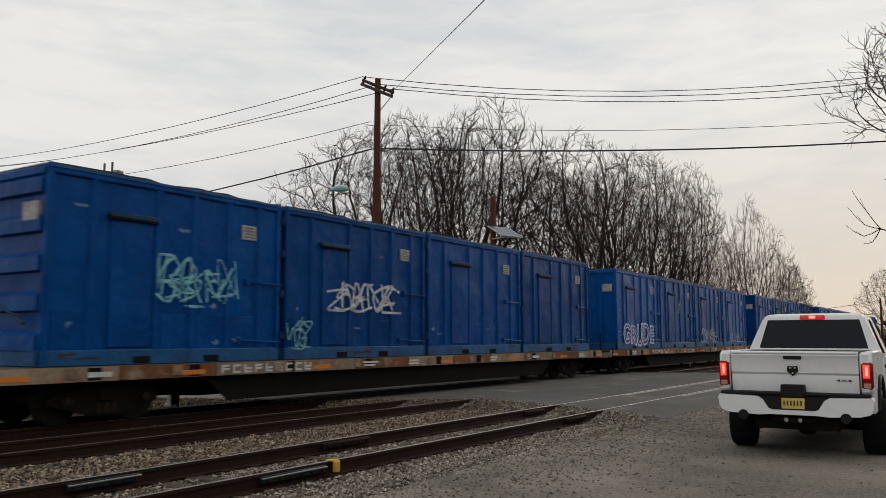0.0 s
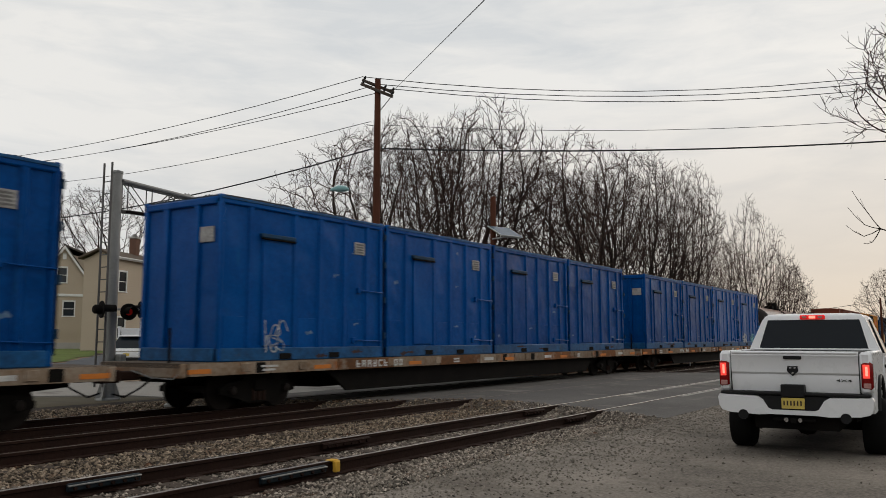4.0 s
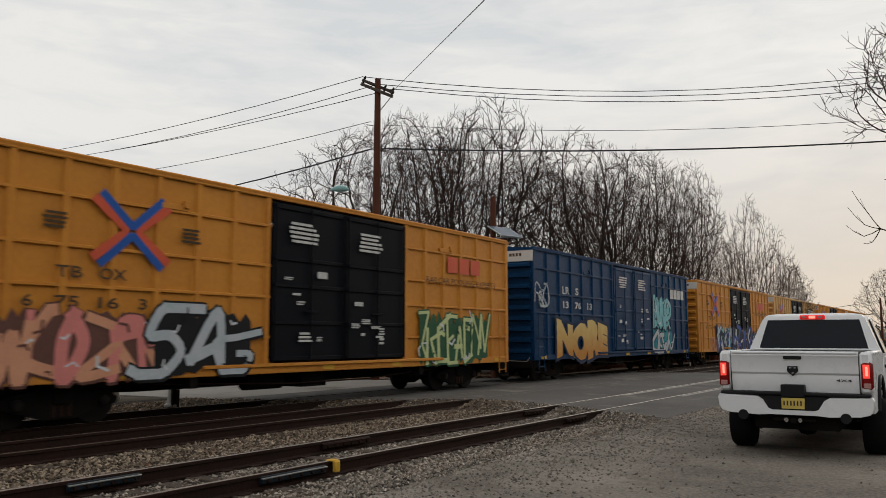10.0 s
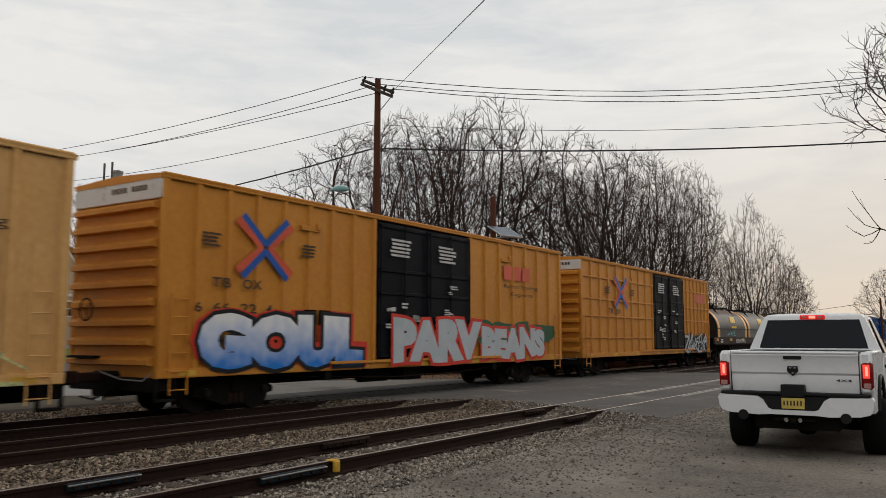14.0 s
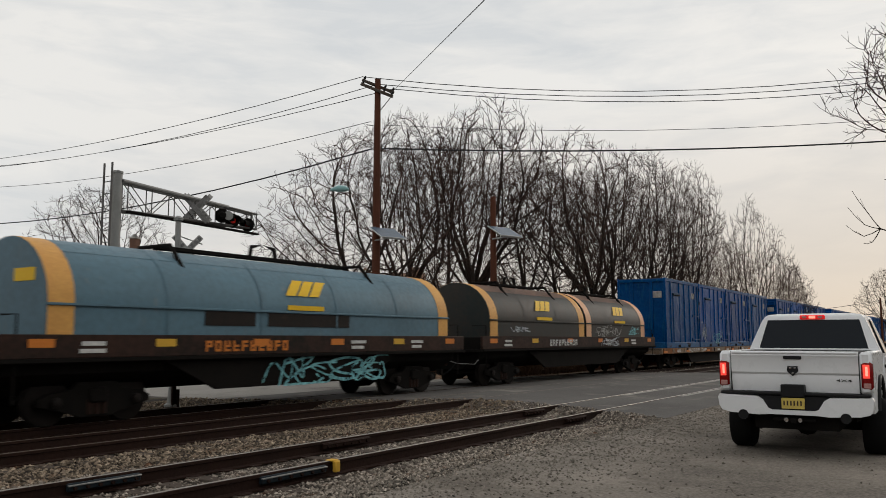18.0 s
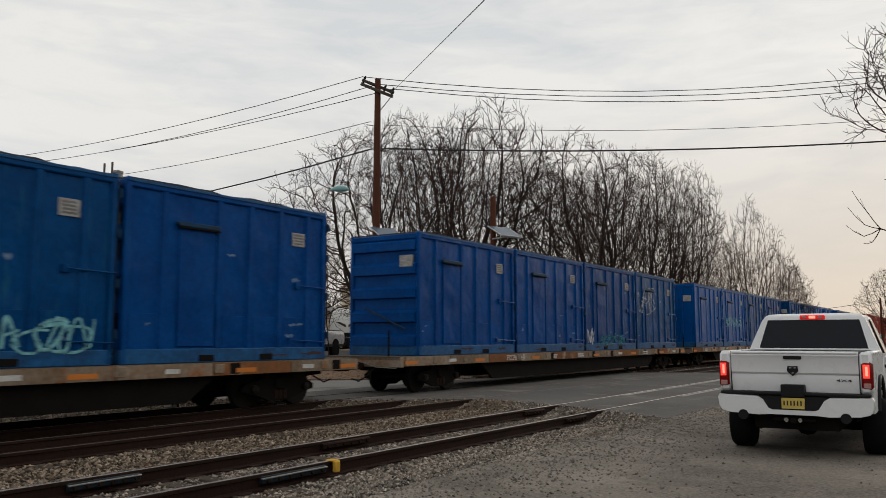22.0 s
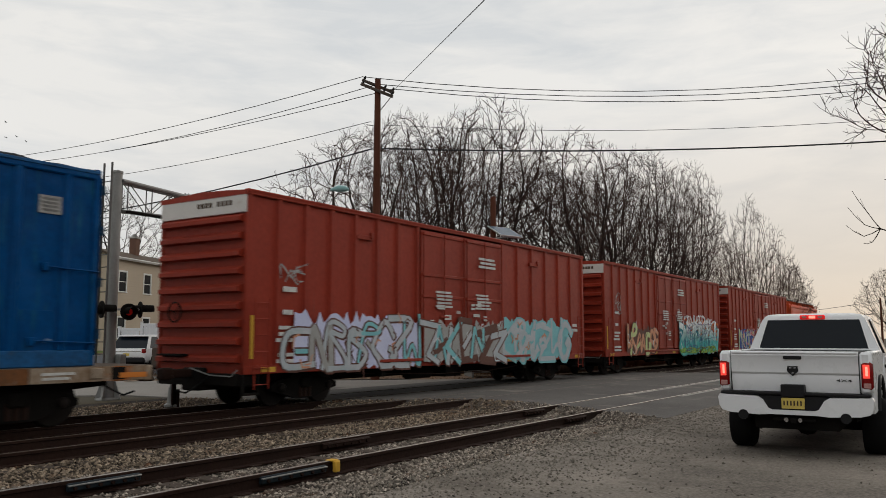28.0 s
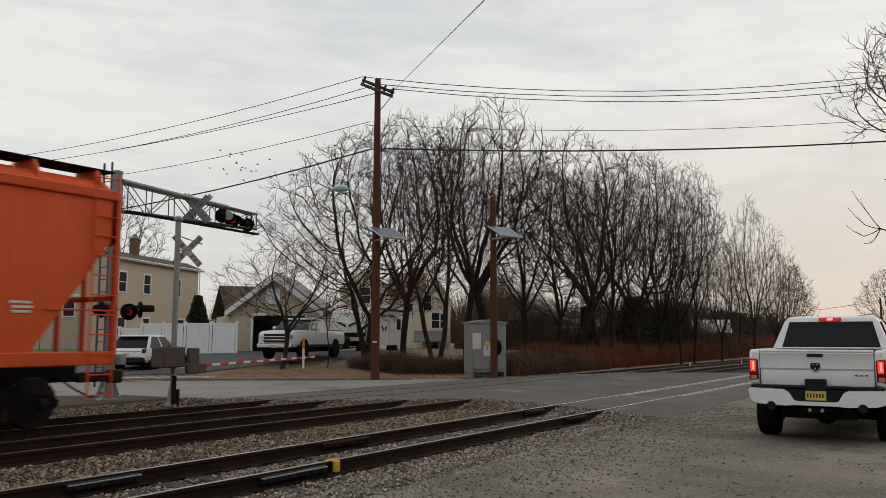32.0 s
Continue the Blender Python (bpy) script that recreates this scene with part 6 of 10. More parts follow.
def bogie(car, x, s):
    b = part("bogie", bolster_mesh, None, car, "black two-axle bogie")
    b.location = (x, 0, 0)
    for dx in (-0.87, 0.87):
        w = part("wheelset", wheelset_mesh, None, b)
        w.location = (dx, 0, 0.462)
        WHEELS.append((w, dx, s + x + dx))
    for y in (-1.0, 1.0):
        f = part("side_frame", frame_mesh, None, b)
        f.location = (0, y, 0)
        for dx in (-0.16, 0.0, 0.16) if y < 0 else ():
            f = part("spring", spring_mesh, None, b)
            f.location = (dx, y * 1.04, 0)
        if y < 0:
            for dx in (-0.87, 0.87):
                c = part("bearing_cap", cap_mesh, None, b)
                c.location = (dx, y - 0.06, 0.462)


coupler_mesh = mesh_of("coupler", Shape().cbox(-0.9, 0.0, -0.09, 0.09, 0.76, 0.96, 0.03).cbox(-1.05, -0.75, -0.16, 0.14, 0.72, 1.0, 0.04), M["rust"])
hose_mesh = mesh_of("air_hose", Shape().tube([(0.1, -0.45, 0.85), (-0.25, -0.42, 0.6), (-0.55, -0.3, 0.42), (-0.8, -0.25, 0.5)], 0.022, 6), M["rubber"])
cut_mesh = mesh_of("uncoupling_lever", Shape().tube([(0.05, -1.35, 0.95), (-0.1, -1.3, 0.8), (-0.12, -0.6, 0.82), (-0.3, -0.15, 0.98)], 0.015, 5), M["galv"])


def couplers(car, x0, x1):
    for x, s in ((x0, 1), (x1, -1)):
        for nm, me in (("coupler", coupler_mesh), ("air_hose", hose_mesh), ("uncoupling_lever", cut_mesh)):
            o = part(nm, me, None, car)
            o.location = (x, 0, 0)
            if s < 0:
                o.rotation_euler = (0, 0, math.pi)


# --- marks and paint on a flat side (facing the street) ---
def bars(parent, rows, y, material, name="lettering", label=""):
    """Character blocks: each row is x0, x1, z0, z1, count."""
    name = name[:-1] if name.endswith("marks") else name
    rng = random.Random(int(rows[0][0] * 91) + len(rows))
    for x0, x1, z0, z1, n in rows:
        w, h = (x1 - x0) / n * 0.68, z1 - z0
        e = min(w * 0.3, h * 0.24)
        for k in range(n):
            sh = Shape().box(0, e, y - 0.006, y, z0, z1)
            for q in rng.sample((0, 1, 2), 2):
                sh.box(e, w, y - 0.006, y, z0 + (h - e) * q / 2, z0 + (h - e) * q / 2 + e)
            if rng.random() < 0.5:
                sh.box(w - e, w, y - 0.0065, y, z0 + (h * 0.5 if rng.random() < 0.4 else 0), z1)
            part(name, sh, material, parent, label, smooth=False).location = (x0 + k * (x1 - x0) / n, 0, 0)


def stencil(parent, x, z, w, h, lines, y, material, name="stencil", label=""):
    """Small print that nobody can read: plain bars."""
    sh = Shape()
    rng = random.Random(int(x * 97 + z * 31))
    for k in range(lines):
        zz = z + h - (k + 0.78) * h / lines
        sh.box(x + rng.uniform(0, 0.12) * w, x + w * rng.uniform(0.75, 1.0), y - 0.005, y, zz, zz + 0.58 * h / lines)
    return part(name, sh, material, parent, label, smooth=False)


def text_mesh(name, text, x0, x1, z0, z1, y, material, fat=0.0, shear=0.0, wave=0.0, space=1.0):
    cu = bpy.data.curves.new(name, "FONT")
    cu.body, cu.size, cu.offset, cu.shear, cu.space_character = text, 1.0, fat, shear, space
    cu.resolution_u = 3
    ob = bpy.data.objects.new(name, cu)
    scene.collection.objects.link(ob)
    dg = bpy.context.evaluated_depsgraph_get()
    me = bpy.data.meshes.new_from_object(ob.evaluated_get(dg))
    bpy.data.objects.remove(ob)
    bpy.data.curves.remove(cu)
    co = np.empty(len(me.vertices) * 3)
    me.vertices.foreach_get("co", co)
    co = co.reshape(-1, 3)
    lo, hi = co.min(0), co.max(0)
    u, v = (co[:, 0] - lo[0]) / max(hi[0] - lo[0], 1e-6), (co[:, 1] - lo[1]) / max(hi[1] - lo[1], 1e-6)
    out = np.stack([x0 + u * (x1 - x0), np.full(len(u), y), z0 + v * (z1 - z0) + wave * (z1 - z0) * np.sin(u * 9.0 + v * 2.0)], 1)
    me.vertices.foreach_set("co", out.reshape(-1))
    me.materials.clear()
    me.materials.append(material)
    me.update()
    return me


def words(parent, text, x0, x1, z0, z1, y, fill, outline=None, fat=0.05, line=0.07, wave=0.06, shear=0.0, label="", name="graffiti", space=1.0):
    if outline:
        part(name, text_mesh(name, text, x0 - line, x1 + line, z0 - line, z1 + line, y - 0.006, outline, fat + 0.06, shear, wave, space), None, parent, label)
    return part(name, text_mesh(name, text, x0, x1, z0, z1, y - 0.010, fill, fat, shear, wave, space), None, parent, label)


def stroke(sh, pts, w, y):
    for (x0, z0), (x1, z1) in zip(pts, pts[1:]):
        dx, dz = x1 - x0, z1 - z0
        n = math.hypot(dx, dz) or 1e-6
        ux, uz = -dz / n * w / 2, dx / n * w / 2
        ex, ez = dx / n * w * 0.35, dz / n * w * 0.35
        ex, ez = ex * 0.8, ez * 0.8
        sh.add([(x0 + ux - ex, y, z0 + uz - ez), (x0 - ux - ex, y, z0 - uz - ez), (x1 - ux + ex, y, z1 - uz + ez), (x1 + ux + ex, y, z1 + uz + ez)], [(0, 1, 2, 3)])
        y -= 0.00012


BONES = [[[(0, 0), (0.45, 1), (0.95, 0)], [(0.1, 0.35), (0.85, 0.42)]], [[(0.1, 0), (0.1, 1)], [(0.95, 1), (0.15, 0.5), (1, 0)]], [[(0.05, 0), (0.1, 1), (0.85, 0.05), (0.9, 1)]],
         [[(1, 1), (0.1, 0.95), (0.05, 0.05), (1, 0)], [(0.1, 0.5), (0.8, 0.5)]], [[(0, 1), (0.95, 0.95), (0.1, 0.1), (1, 0)]],
         [[(1, 0.9), (0.4, 1), (0.05, 0.75), (0.5, 0.52), (0.95, 0.3), (0.6, 0), (0, 0.1)]], [[(1, 0.85), (0.5, 1), (0.05, 0.6), (0.15, 0.1), (0.6, 0), (1, 0.15), (0.95, 0.45), (0.55, 0.45)]],
         [[(0.1, 0), (0.1, 1), (0.85, 0.9), (0.8, 0.55), (0.1, 0.5)], [(0.4, 0.5), (1, 0)]], [[(0.5, 1), (0.05, 0.6), (0.3, 0.05), (0.85, 0.2), (0.9, 0.8), (0.5, 1.0)]],
         [[(0.1, 0), (0.1, 1), (0.8, 0.85), (0.7, 0.6), (0.1, 0.5), (0.9, 0.35), (0.8, 0.05), (0.1, 0)]], [[(0, 0.9), (0.2, 0.1), (0.5, 0.6), (0.75, 0.05), (1, 1)]]]


def spline(pts, m):
    """A smooth line through the points."""
    q, out = [pts[0]] + list(pts) + [pts[-1]], []
    for i in range(1, len(q) - 2):
        for j in range(m):
            t = j / m
            out.append(tuple(0.5 * (2 * q[i][c] + (q[i + 1][c] - q[i - 1][c]) * t + (2 * q[i - 1][c] - 5 * q[i][c] + 4 * q[i + 1][c] - q[i + 2][c]) * t * t
                                    + (3 * q[i][c] - q[i - 1][c] - 3 * q[i + 1][c] + q[i + 2][c]) * t ** 3) for c in (0, 1)))
    return out + [pts[-1]]


SPRAY = {}


def sprayed(paint):
    """The same paint blown on thinly, so that the steel shows through in specks."""
    if paint.name not in SPRAY:
        m = paint.copy()
        m.name = "thin_" + paint.name
        n, l = m.node_tree.nodes, m.node_tree.links
        co, nz, mr = n.new("ShaderNodeTexCoord"), n.new("ShaderNodeTexNoise"), n.new("ShaderNodeMapRange")
        nz.inputs["Scale"].default_value, nz.inputs["Detail"].default_value, nz.inputs["Roughness"].default_value = 5.0, 6, 0.7
        mr.inputs[1].default_value, mr.inputs[2].default_value, mr.inputs[3].default_value, mr.inputs[4].default_value = 0.36, 0.6, 0.25, 1.0
        l.new(co.outputs["Object"], nz.inputs["Vector"])
        l.new(nz.outputs["Fac"], mr.inputs[0])
        l.new(mr.outputs[0], n["Principled BSDF"].inputs["Alpha"])
        SPRAY[paint.name] = m
    return SPRAY[paint.name]


def scrawl(parent, seed, x0, x1, z0, z1, y, fill, n, w, outline=None, back=None, label="", name="graffiti", ow=0.07, curvy=True, accent=None):
    """A spray-painted piece that cannot be read: interlocked strokes with an outline on a ragged ground."""
    rng = random.Random(seed)
    tag = outline is None and back is None
    n = n if tag else int(n * 1.4 + 0.5)
    cells, paths = (x1 - x0) / n, []
    slant = rng.uniform(-0.05, 0.3)
    if tag:
        w, fill = w * 0.72, sprayed(fill)
    gap = rng.randrange(1, 4)
    for k in list(range(n)) + ([j + 0.5 for j in range(n - 1)] if tag else []):
        if tag and n > 3 and k % 3 == gap % 3:
            continue
        cx, cw, ch, lift = x0 + (k + 0.5) * cells, cells * rng.uniform(1.0, 1.5), (z1 - z0) * rng.uniform(0.75, 1.05), (z1 - z0) * rng.uniform(-0.05, 0.12)
        for bone in rng.choice(BONES if curvy else BONES[:5]):
            pts = [(u + rng.uniform(-0.24, 0.24), v + rng.uniform(-0.22, 0.22)) for u, v in bone]
            if curvy:
                pts = spline(pts, 5)
            paths.append([(cx + (u - 0.5 + slant * (v - 0.5)) * cw, min(max(z0 + lift + v * ch, z0), z1 + 0.08 * (z1 - z0))) for u, v in pts])
        if tag and rng.random() < 0.35:
            q = rng.uniform(-0.2, 0.9)
            paths.append([(cx - cw * 0.3, z0 + q * ch), (cx + cw * rng.uniform(0.3, 0.8), z0 + (q + rng.uniform(-0.1, 0.15)) * ch)])
    if not tag:
        w = max(w * 0.85, 0.26 * cells)
        back = back or outline
    wid = [w * rng.uniform(0.6, 1.2) for _ in paths]
    if back:
        sh = Shape()
        m = max(8, n * 5)
        up = [(x0 + (x1 - x0) * i / m, z1 + (z1 - z0) * rng.uniform(-0.16, 0.12)) for i in range(m + 1)]
        dn = [(x0 + (x1 - x0) * i / m, z0 + (z1 - z0) * rng.uniform(-0.05, 0.10)) for i in range(m + 1)]
        poly = [(x, y - 0.003, z) for x, z in dn] + [(x, y - 0.003, z) for x, z in up]
        sh.add(poly, [(i, i + 1, m + 2 + i, m + 1 + i) for i in range(m)])
        part(name, sh, back, parent, label, smooth=False)
    if outline:
        sh = Shape()
        for i, p in enumerate(paths):
            stroke(sh, p, wid[i] + ow * 1.5, y - 0.006 - i * 0.0002)
            stroke(sh, [(a + ow * 0.9, b - ow * 0.8) for a, b in p], wid[i] + ow * 0.6, y - 0.004 - i * 0.0002)
        part(name, sh, outline, parent, label, smooth=False)
    fills = fill if isinstance(fill, (list, tuple)) else [fill]
    for j, paint in enumerate(fills):
        sh = Shape()
        for i, p in enumerate(paths):
            if i % len(fills) == j:
                stroke(sh, p, wid[i], y - 0.016 - i * 0.0002)
        part(name, sh, paint, parent, label, smooth=False)
    if outline:
        # inner lines in the outline's colour and light glints
        sh, sh2 = Shape(), Shape()
        for k in range(n * 2):
            x, z = rng.uniform(x0, x1), rng.uniform(z0, z1)
            q, l = rng.uniform(0, 6.28), (z1 - z0) * rng.uniform(0.1, 0.32)
            stroke(sh if k % 2 else sh2, [(x, z), (x + l * 0.5 * math.cos(q), z + l * 0.5 * math.sin(q)), (x + l * math.cos(q + 0.7), z + l * math.sin(q + 0.7))], ow * rng.uniform(0.6, 1.1), y - 0.028 - k * 0.0001)
        part(name, sh, outline, parent, label, smooth=False)
        part(name, sh2, accent or M["s_white"], parent, label, smooth=False)


# --- waste containers on flat cars ---
CL, CW, CH = 6.04, 1.375, 3.66
DECK = 1.25


def container(corrugated):
    t = thing("waste_container", pose(0, 0, 0), "tall blue steel waste container with dented ribbed sides", "container", "waste containers")
    for s in (-1, 1):
        a, b = (-CW + 0.06, -CW + 0.10) if s < 0 else (CW - 0.10, CW - 0.06)
        part("side_wall", Shape().box(0.08, CL - 0.08, a, b, 0.15, CH - 0.12), M["blue"], t)
        part("top_rail", Shape().cbox(0.0, CL, s * CW - (0 if s < 0 else 0.14), s * CW + (0.14 if s < 0 else 0), CH - 0.16, CH, 0.03), M["blue"], t)
        part("bottom_rail", Shape().cbox(0.0, CL, s * CW - (0 if s < 0 else 0.12), s * CW + (0.12 if s < 0 else 0), -0.11, 0.2, 0.02), M["blue_worn"], t)
        for x in (0.0, CL - 0.14):
            part("corner_post", Shape().cbox(x, x + 0.14, s * CW - (0 if s < 0 else 0.14), s * CW + (0.14 if s < 0 else 0), -0.11, CH + 0.05, 0.025), M["blue"], t)
        for x in (0.98, 2.48, 3.42, 4.40, 5.36):
            y0, y1 = (-CW + 0.005, -CW + 0.07) if s < 0 else (CW - 0.07, CW - 0.005)
            sh = Shape().prism([(x - 0.11, y1 if s < 0 else y0), (x - 0.06, y0 if s < 0 else y1), (x + 0.06, y0 if s < 0 else y1), (x + 0.11, y1 if s < 0 else y0)], "z", 0.2, CH - 0.14)
            part("rib", sh, M["blue"], t)
    y = -CW
    h = part("hatch", Shape().cbox(1.36, 2.36, y + 0.02, y + 0.07, 0.24, 2.80, 0.015), M["blue"], t, "flat blue hatch door")
    part("lintel", Shape().cbox(1.28, 2.44, y - 0.035, y + 0.07, 2.82, 2.93, 0.02), M["blue_dull"], h)
    part("drip_edge", Shape().cbox(1.28, 2.44, y - 0.05, y + 0.0, 2.78, 2.82, 0.008), M["black"], h)
    pl = part("placard", Shape().cbox(4.80, 5.24, y + 0.03, y + 0.058, 2.72, 3.06, 0.006), M["sign_white"], t, "faded white information placard")
    stencil(pl, 4.83, 2.75, 0.38, 0.28, 4, y + 0.029, M["sign_grey"])
    for z, x0 in ((1.72, 4.75), (0.35, 4.55)):
        la_ = part("latch_arm", Shape().tube([(x0 + 0.2, y + 0.03, z + 0.03), (5.3, y - 0.02, z), (CL - 0.02, y - 0.02, z - 0.02)], 0.02, 6), M["blue"], t)
        part("latch_bracket", Shape().cbox(x0 + 0.16, x0 + 0.28, y - 0.01, y + 0.06, z - 0.07, z + 0.09, 0.01), M["blue"], la_)
    part("hinge_bar", Shape().cbox(CL + 0.0, CL + 0.07, y + 0.03, y + 0.12, 0.1, CH - 0.1, 0.02), M["black"], t)
    for x0, x1 in ((0.2, 0.84), (2.62, 3.28), (3.56, 4.26), (4.54, 5.22)):
        part("patch_plate", Shape().cbox(x0, x1, y + 0.052, y + 0.064, 0.2, 0.93, 0.004), M["blue"], t)
    part("rail_lip", Shape().cbox(0.02, CL - 0.02, y - 0.018, y + 0.02, CH - 0.05, CH + 0.012, 0.008), M["blue_worn"], t, "scuffed pale lip along the top")
    for z in (0.5, 1.5, 2.5, 3.3):
        part("hinge", Shape().tube([(CL + 0.02, y - 0.04, z - 0.09), (CL + 0.02, y - 0.04, z + 0.09)], 0.035, 7), M["blue_dull"], t)
    for x in (1.95, 3.75):
        part("fork_pocket", Shape().cbox(x, x + 0.42, y - 0.012, y + 0.06, -0.08, 0.06, 0.01), M["black"], t, "dark forklift pocket")
    # front end wall, and the door end
    part("end_wall", Shape().box(0.07, 0.11, -CW + 0.1, CW - 0.1, 0.1, CH - 0.1), M["blue"], t)
    if corrugated:
        for k in range(5):
            z = 0.36 + k * 0.74
            part("corrugation", Shape().prism([(0.07, z - 0.20), (-0.05, z - 0.17), (-0.05, z + 0.10), (0.07, z + 0.19)], "y", -CW + 0.14, CW - 0.14), M["blue"], t)
        part("strut", Shape().tube([(-0.05, -CW + 0.5, 0.7), (-0.05, CW - 0.7, 1.35)], 0.035, 6), M["blue_dull"], t)
    else:
        for yy in (-0.55, 0.55):
            part("end_rib", Shape().cbox(-0.01, 0.08, yy - 0.09, yy + 0.09, 0.15, CH - 0.12, 0.02), M["blue"], t)
    part("end_placard", Shape().cbox(-0.062 if corrugated else 0.03, 0.05, -CW + 0.24, -CW + 0.72, 2.62, 2.98, 0.006), M["sign_white"], t, "faded white information placard")
    part("end_top_rail", Shape().cbox(-0.02, 0.14, -CW + 0.1, CW - 0.1, CH - 0.18, CH, 0.03), M["blue"], t)
    part("end_bottom_rail", Shape().cbox(-0.02, 0.12, -CW + 0.1, CW - 0.1, -0.11, 0.2, 0.02), M["blue_worn"], t)
    part("door", Shape().cbox(CL - 0.12, CL - 0.03, -CW + 0.12, CW - 0.12, 0.1, CH - 0.1, 0.02), M["blue"], t)
    rng = random.Random(5)
    edge = [(0.03 + (CL - 0.06) * i / 14, CH + 0.03 + rng.uniform(-0.03, 0.04)) for i in range(15)]
    part("lid", Shape().prism([(0.03, CH - 0.1), (CL - 0.03, CH - 0.1)] + edge[::-1], "y", -CW + 0.02, CW - 0.02), M["lid"], t, "sagging grimy lid")
    part("floor", Shape().box(0.05, CL - 0.05, -CW + 0.05, CW - 0.05, -0.11, 0.1), M["black"], t)
    return t


def flat_car(s):
    """A long flat car; local x = 0 is where its first container begins."""
    t = rolling("flat_car", s, "long rust-stained flat car carrying four waste containers", "flat car", "flat cars")
    a, b = -1.0, 26.0
    part("deck", Shape().cbox(a, b, -1.40, 1.40, 1.02, 1.137, 0.01), M["deck"], t)
    for y in (-1.47, 1.47):
        n = 11
        for k in range(n):
            x0, x1 = a + 0.2 + (b - a - 0.4) * k / n, a + 0.2 + (b - a - 0.4) * (k + 1) / n - 0.03
            part("side_sill", Shape().prism([(y, 1.125), (y + (0.07 if y < 0 else -0.07), 1.125), (y + (0.07 if y < 0 else -0.07), 0.85), (y, 0.85)], "x", x0, x1), M["flat_rust"] if (k * 7 + int(s)) % 5 < 2 else M["flat_sill"], t)
    part("center_sill", Shape().prism([(a + 0.3, 1.12), (b - 0.3, 1.12), (b - 0.3, 0.7), (b - 5.5, 0.35), (a + 5.5, 0.35), (a + 0.3, 0.7)], "y", -0.35, 0.35), M["black"], t)
    part("underframe", Shape().prism([(a + 4.4, 1.12), (b - 4.4, 1.12), (b - 5.6, 0.28), (a + 5.6, 0.28)], "y", -1.28, -1.2), M["black"], t)
    part("underframe", Shape().prism([(a + 4.4, 1.12), (b - 4.4, 1.12), (b - 5.6, 0.28), (a + 5.6, 0.28)], "y", 1.2, 1.28), M["black"], t)
    for x in (a, b - 0.18):
        part("end_sill", Shape().cbox(x, x + 0.18, -1.42, 1.42, 0.82, 1.12, 0.02), M["flat_sill"], t)
    rng = random.Random(int(s))
    for x in (-0.85, 3.1, 7.2, 13.0, 17.5, 21.6, 25.2):
        part("reflector", Shape().box(x, x + 0.62, -1.480, -1.472, 0.90, 1.0), M["orange_mark"], t)
    bars(t, [(5.0 + rng.uniform(-1.5, 1.5), 6.6 + rng.uniform(0, 0.6), 0.89, 1.08, 9)], -1.474, M["letter"], "car_marks", "worn white car marks")
    for x in (1.2, 9.4, 11.5, 16.0, 19.4, 23.4):
        x += rng.uniform(-0.4, 0.4)
        stencil(t, x, 0.89, rng.uniform(0.4, 0.8), 0.17, rng.choice((1, 2, 2)), -1.473, M["letter"])
    pocket = mesh_of("stake_pocket", Shape().cbox(0, 0.26, -1.50, -1.465, 0.90, 1.10, 0.012).box(0.06, 0.20, -1.503, -1.49, 0.95, 1.06), M["flat_sill"])
    gap = mesh_of("lashing_slot", Shape().box(0, 0.30, -1.4725, -1.46, 0.87, 1.11), M["black"])
    for x in (0.6, 2.6, 6.0, 8.5, 12.2, 14.6, 18.6, 20.8, 24.4):
        x += rng.uniform(-0.3, 0.3)
        part("stake_pocket", pocket, None, t).location = (x, 0, 0)
        if rng.random() < 0.6:
            part("lashing_slot", gap, None, t, "dark lashing slot").location = (x + 0.45, 0, 0)
    part("hand_brake", Shape().tube([(-0.9, -0.9, 1.13), (-0.9, -0.9, 1.9)], 0.03, 6), M["black"], t)
    for x in (1.6, 23.4):
        bogie(t, x, s)
    couplers(t, a, b)
    return t


proto = {True: container(True), False: container(False)}
used = {True: False, False: False}
FLATS = [("A", 8.40, True), ("B", 36.40, False), ("C", 64.35, False), ("D", 92.90, False), ("E", 120.73, False),
         ("F", 405.30, False), ("G", 433.60, True), ("H", 462.55, True), ("I", 491.00, False), ("J", 519.40, False), ("K", 547.60, True)]
BOXES = {}
for key, s, cor in FLATS:
    flat_car(s)
    for k in range(4):
        m = pose(s + 6.22 * k, TRACK_Y, DECK)
        if not used[cor]:
            c, used[cor] = proto[cor], True
            c.matrix_basis = m
        else:
            c = copy_thing(proto[cor], m)
        MOVING.append((c, s + 6.22 * k, DECK))
        BOXES[(key, k)] = c

scuff_m = mat("bare_scuffed_paint", (0.16, 0.24, 0.34), 0.6, second=(0.06, 0.13, 0.24), amount=1.0, big=6, fine=22, bump=0.05)
rust_m = mat("rust_bleed", (0.07, 0.035, 0.025), 0.8, second=(0.03, 0.035, 0.05), amount=1.0, big=5, fine=18, bump=0.1)
scuff_meshes = []
for k in range(5):
    rng = random.Random(200 + k)
    m_ = 7
    up = [(0.3 * i / m_, 0.05 + rng.uniform(-0.03, 0.04)) for i in range(m_ + 1)]
    dn = [(0.3 * i / m_, rng.uniform(-0.05, 0.02)) for i in range(m_ + 1)]
    up[0] = dn[0] = (0.0, 0.02)
    up[-1] = dn[-1] = (0.3, 0.02)
    sh = Shape().add([(x, 0, z) for x, z in dn] + [(x, 0, z) for x, z in up], [(i, i + 1, m_ + 2 + i, m_ + 1 + i) for i in range(m_)])
    scuff_meshes.append((mesh_of("scuff", sh, scuff_m, False), mesh_of("rust_stain", sh, rust_m, False)))
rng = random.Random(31)
